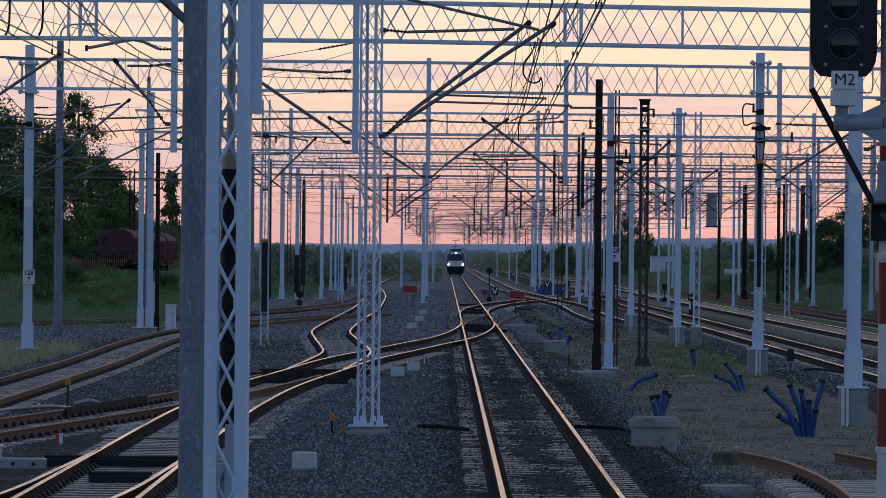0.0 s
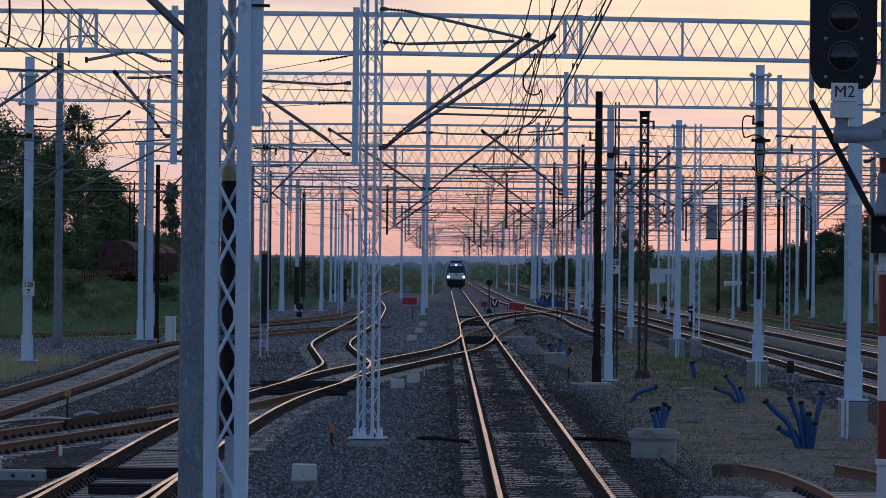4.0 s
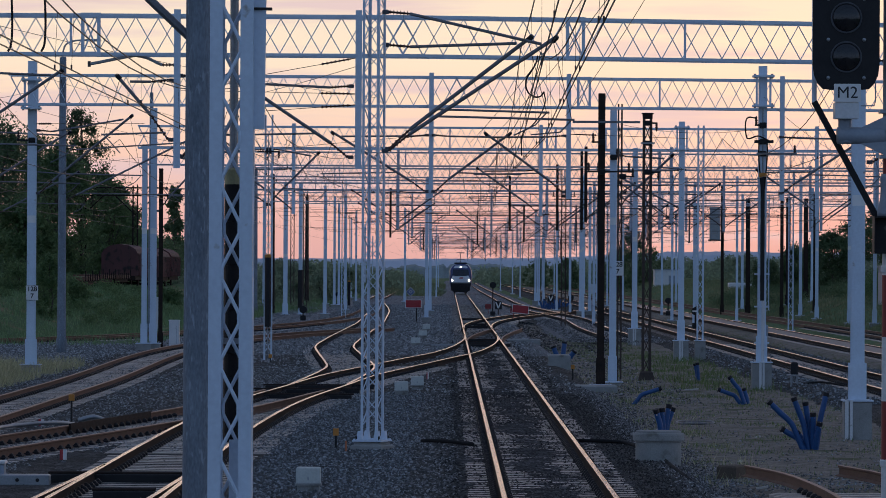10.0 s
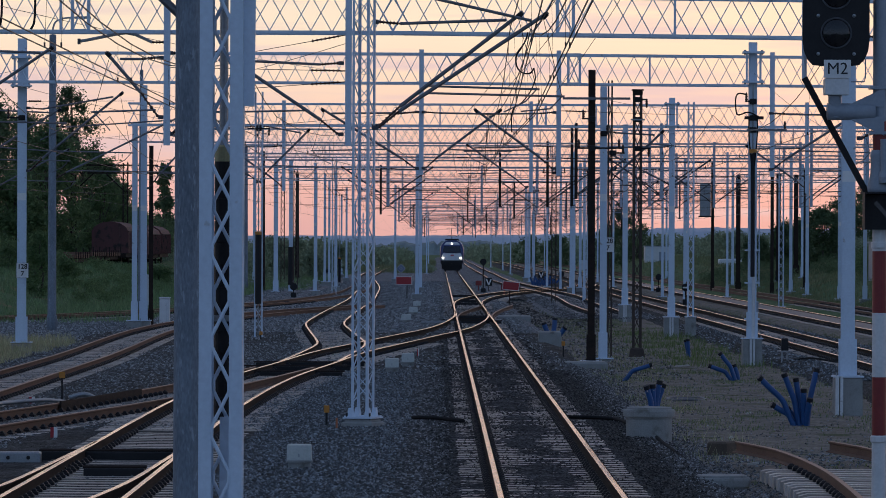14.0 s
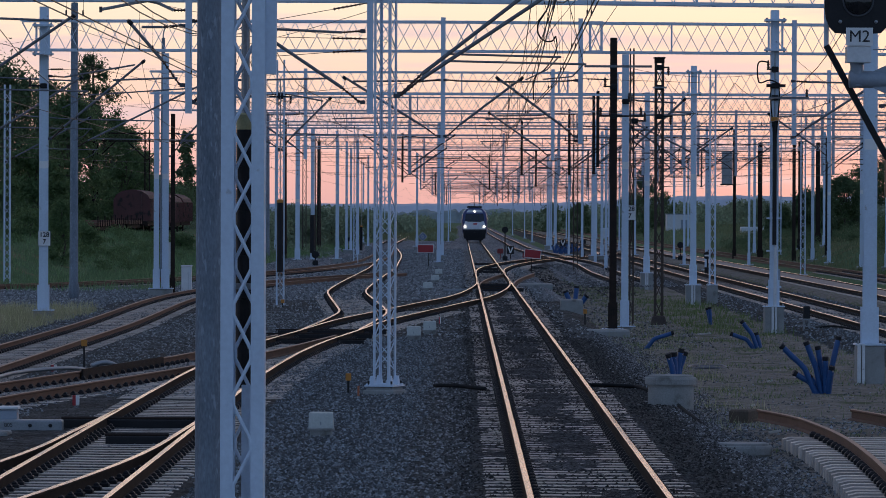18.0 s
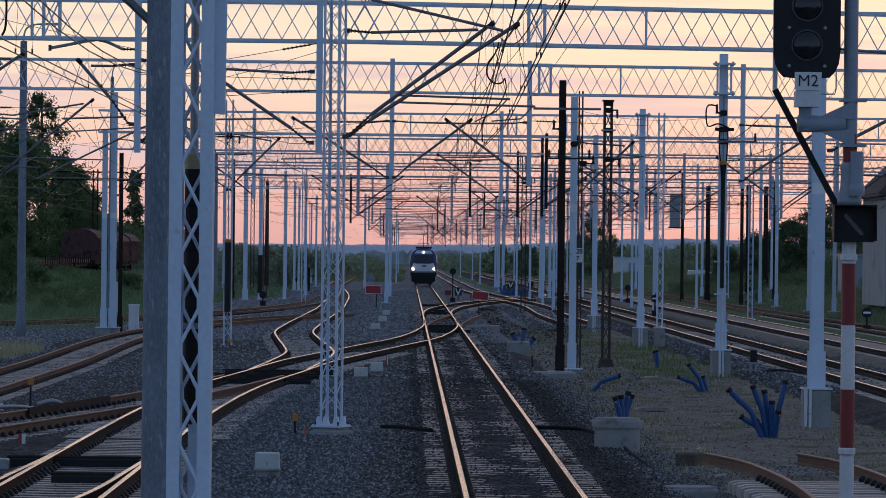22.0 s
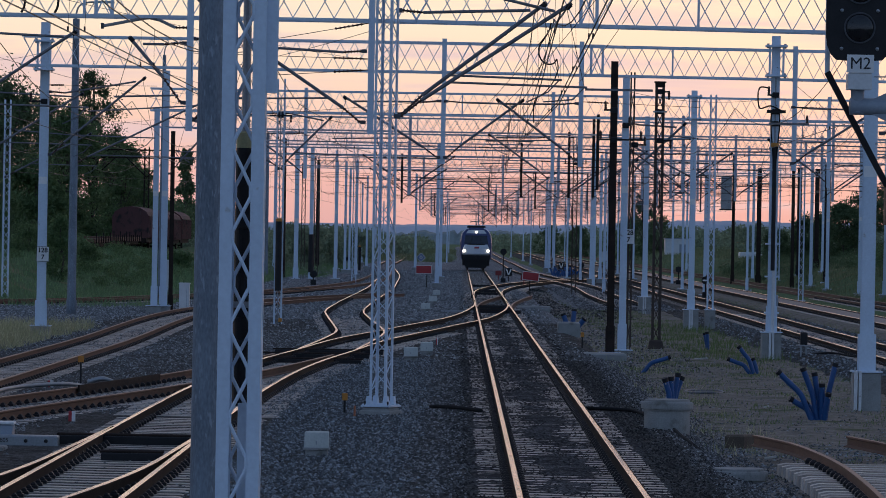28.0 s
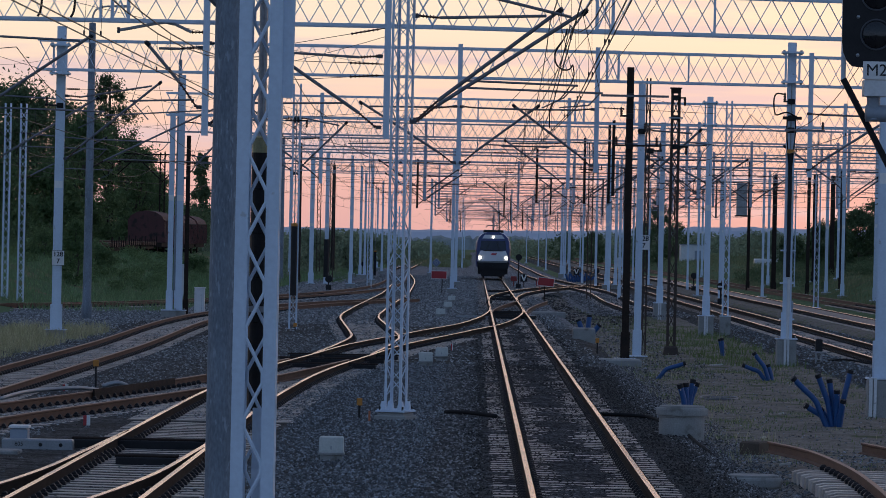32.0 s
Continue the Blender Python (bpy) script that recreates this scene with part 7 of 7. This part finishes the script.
def scatter(name, x, y, zz, rg, size, label, m=None):
    """Uneven pointed stones, their undersides sunk in the bed, in one mesh."""
    n = len(x)
    r = rg.uniform(*size, n)
    base = np.array([(1, 0, 0), (-1, 0, 0), (0, 1, 0), (0, -1, 0), (0, 0, 1)], float)
    v = base[None] * r[:, None, None] * rg.uniform(0.6, 1.25, (n, 5, 1)) + rg.normal(0, 0.22, (n, 5, 3)) * r[:, None, None]
    a = rg.uniform(0, 6.28, n)
    ca, sa = np.cos(a)[:, None], np.sin(a)[:, None]
    v = np.stack([v[..., 0] * ca - v[..., 1] * sa, v[..., 0] * sa + v[..., 1] * ca, v[..., 2] * 0.8], -1)
    v += np.stack([x, y, zz + r * 0.12], 1)[:, None]
    f = np.array([(0, 2, 4), (2, 1, 4), (1, 3, 4), (3, 0, 4)])
    me = Mesh()
    me.v = v.reshape(-1, 3).tolist()
    me.f = (f[None] + 5 * np.arange(n)[:, None, None]).reshape(-1, 3).tolist()
    me.m = [0] * len(me.f)
    single(name, me, m or STONE, label, "ballast", "stuff")


def crib_stones(name, pts, half, y0, y1, per, seed, label, m, shift=0.0, size=(0.016, 0.031), low=-0.200, high=-0.184):
    """Stones heaped between the sleepers of a track."""
    rg = np.random.default_rng(seed)
    sl = smooth_path(pts, 0.6)
    sl = sl[(sl[:, 1] > y0) & (sl[:, 1] < y1)]
    c = np.repeat(sl, per, axis=0)
    d = rg.uniform(-half, half, len(c)) + shift
    x, y = c[:, 0] + d, c[:, 1] + 0.3 + rg.uniform(-0.18, 0.18, len(c))
    k = np.abs(np.abs(d) - GAUGE / 2) > 0.09
    x, y = x[k], y[k]
    scatter(name, x, y, low + (high - low) * np.clip((y - 60) / 50, 0, 1), rg, size, label, m)


DRIFT = mat("dusty_oil_stained_ballast", (0.030, 0.0315, 0.034), (0.100, 0.103, 0.108), 0.95, 0, 1.7, 12, 0.0, spread=(0.42, 0.60), space="World")
stony(DRIFT, 0.045, 0.03)
DRIFT.node_tree.nodes["Principled BSDF"].inputs["Specular IOR Level"].default_value = 0.1


def drifts(name, cx, half, y0, y1, label):
    """The uneven surface of the ballast between the rails: it covers some sleepers and leaves others bare."""
    xs, ys = np.linspace(cx - half, cx + half, 44), y0 + (y1 - y0) * np.linspace(0, 1, 1150) ** 1.25
    gx, gy = np.meshgrid(xs, ys)
    low = np.sin(gy * 0.41 + 2.1 * np.sin(gx * 1.7)) + np.sin(gy * 0.93 + gx * 2.3 + 1.4 * np.sin(gy * 0.23)) + 0.8 * np.sin(gx * 5.1 + 1.8 * np.sin(gy * 0.7)) + 0.7 * np.sin(gy * 2.9 + 2.0 * np.sin(gx * 4.0))
    fine = np.random.default_rng(41).normal(0, 1, gx.shape)
    d = np.abs(gx - cx)
    gz = -0.180 + 0.0042 * low + 0.0075 * fine + (0.010 * np.exp(-(d / 0.38) ** 2) - 0.003) * ramp(gy, 52, 66) - 0.007 * (1 - ramp(gy, 42, 62)) - 0.03 * ramp(d, 1.2, half)
    gz = np.minimum(gz, np.where(np.abs(d - GAUGE / 2) < 0.13, -0.178, -0.150))
    me = Mesh()
    me.v = list(zip(gx.ravel().tolist(), gy.ravel().tolist(), gz.ravel().tolist()))
    w = len(xs)
    me.f = [(j * w + i, j * w + i + 1, j * w + w + i + 1, j * w + w + i) for j in range(len(ys) - 1) for i in range(w - 1)]
    me.m = [0] * len(me.f)
    single(name, me, DRIFT, label, "ballast", "stuff")


drifts("ballast_drift", A_X, 1.75, 34, 175, "uneven oil-stained ballast over the main track's sleepers")
stones("ballast_stones_stained", 17000, 17, -1.5, 0.15, 35, 118, -0.182, "brown-stained stones beside the main track", (0.013, 0.034), True, 1.5, BROWNST)
stones("ballast_stones", 46000, 1, -3.7, -0.7, 35, 118, -0.182, "loose grey crushed stones of the ballast", (0.014, 0.036), True, 1.5)
stones("ballast_stones_oily", 52000, 12, 0.0, 3.5, 35, 118, -0.182, "dark oil-stained stones of the main track", (0.012, 0.030), True, 1.5, OILY)
crib_stones("crib_stones_main", [(A_X, -10), (A_X, 250), (A_X, 500), (A_X, 1400)], 1.42, 33, 120, 120, 13, "dark stones between the main track's sleepers", OILY, size=(0.016, 0.036), low=-0.195, high=-0.183)
# The dark stone colour here stands in for shade in the deep gaps.
crib_stones("crib_stones_left", [(B_X, -10), (B_X, 60), (B_X, 78)], 1.75, 28, 78, 150, 11, "stones between the turnout sleepers, darkened for the gaps' shade", OILY, -0.42, low=-0.205, high=-0.200)
stones("ballast_stones_left", 38000, 2, -12.5, -3.7, 50, 150, -0.182, "loose grey crushed stones of the ballast", (0.016, 0.034), m=FARST)
stones("ballast_stones_right", 19000, 3, 3.4, 4.6, 40, 130, lambda x, y: np.where(x < 3.6, -0.182, np.maximum(-0.36, -0.182 - (x - 3.6) * 0.31)), "loose brown-grey stones on the ballast shoulder", (0.012, 0.03), True, 1.6, BROWNST)
stones("scattered_stones", 7000, 4, 4.4, 10.4, 50, 150, ground_z, "small stones scattered on the sand", (0.008, 0.03), False)
stones("scattered_clods", 1600, 18, 4.2, 10.4, 55, 150, ground_z, "clods of earth scattered on the sand", (0.012, 0.034), False, 1.4, CLOD)
stones("dark_debris", 4200, 14, 3.6, 6.6, 116, 290, ground_z, "dark rubble and debris round the old masts", (0.015, 0.06), False, 1.2, BROWNST)
stones("ballast_stones_second", 7000, 19, 5.6, 10.2, 204, 300, -0.188, "dark grey stones round the second main track", (0.03, 0.06), False, 1.0, BROWNST)
stones("dark_debris_far", 3000, 16, 3.2, 7.6, 190, 310, ground_z, "dark rubble beside the far crossover", (0.03, 0.08), False, 1.0, OILY)
stones("shoulder_debris", 2600, 15, 4.2, 7.5, 55, 76, ground_z, "loose dark stones where the stub track ends", (0.014, 0.035), False, 1.0)
stones("ballast_stones_through", 9000, 5, 9.6, 14.4, 110, 190, lambda x, y: -0.182 - 0.31 * np.maximum(0, np.abs(x - 12.1) - 2.0), "loose grey stones under the through track", (0.03, 0.055), True)


stones("ballast_stones_far", 24000, 6, -12.6, 3.4, 118, 300, -0.182, "loose grey crushed stones of the farther ballast", (0.025, 0.05), True, 1.2, FARST)


stones("ballast_stones_farther", 34000, 20, -12.6, 3.6, 170, 420, -0.184, "grey crushed stones far down the yard", (0.035, 0.07), True, 1.1, FARST)
stones("verge_stones", 11000, 21, -18.8, -12.5, 150, 194, lambda x, y: np.maximum(-0.2, ground_z(x, y)), "grey gravel beside the curved track", (0.03, 0.055), False, 1.0, FARST)
stones("ballast_stones_main", 12000, 7, 0.1, 2.95, 112, 250, -0.176, "loose grey stones between the main track's sleepers", (0.02, 0.045), True, 1.3, OILY)


def motions():
    # the locomotive draws slowly nearer along the main track
    walk(LOCO, [(t, pose(A_X, 690 - 9.7 * t, 0)) for t in (0.0, 8.0, 16.0, 24.0, 32.0)])


motions()
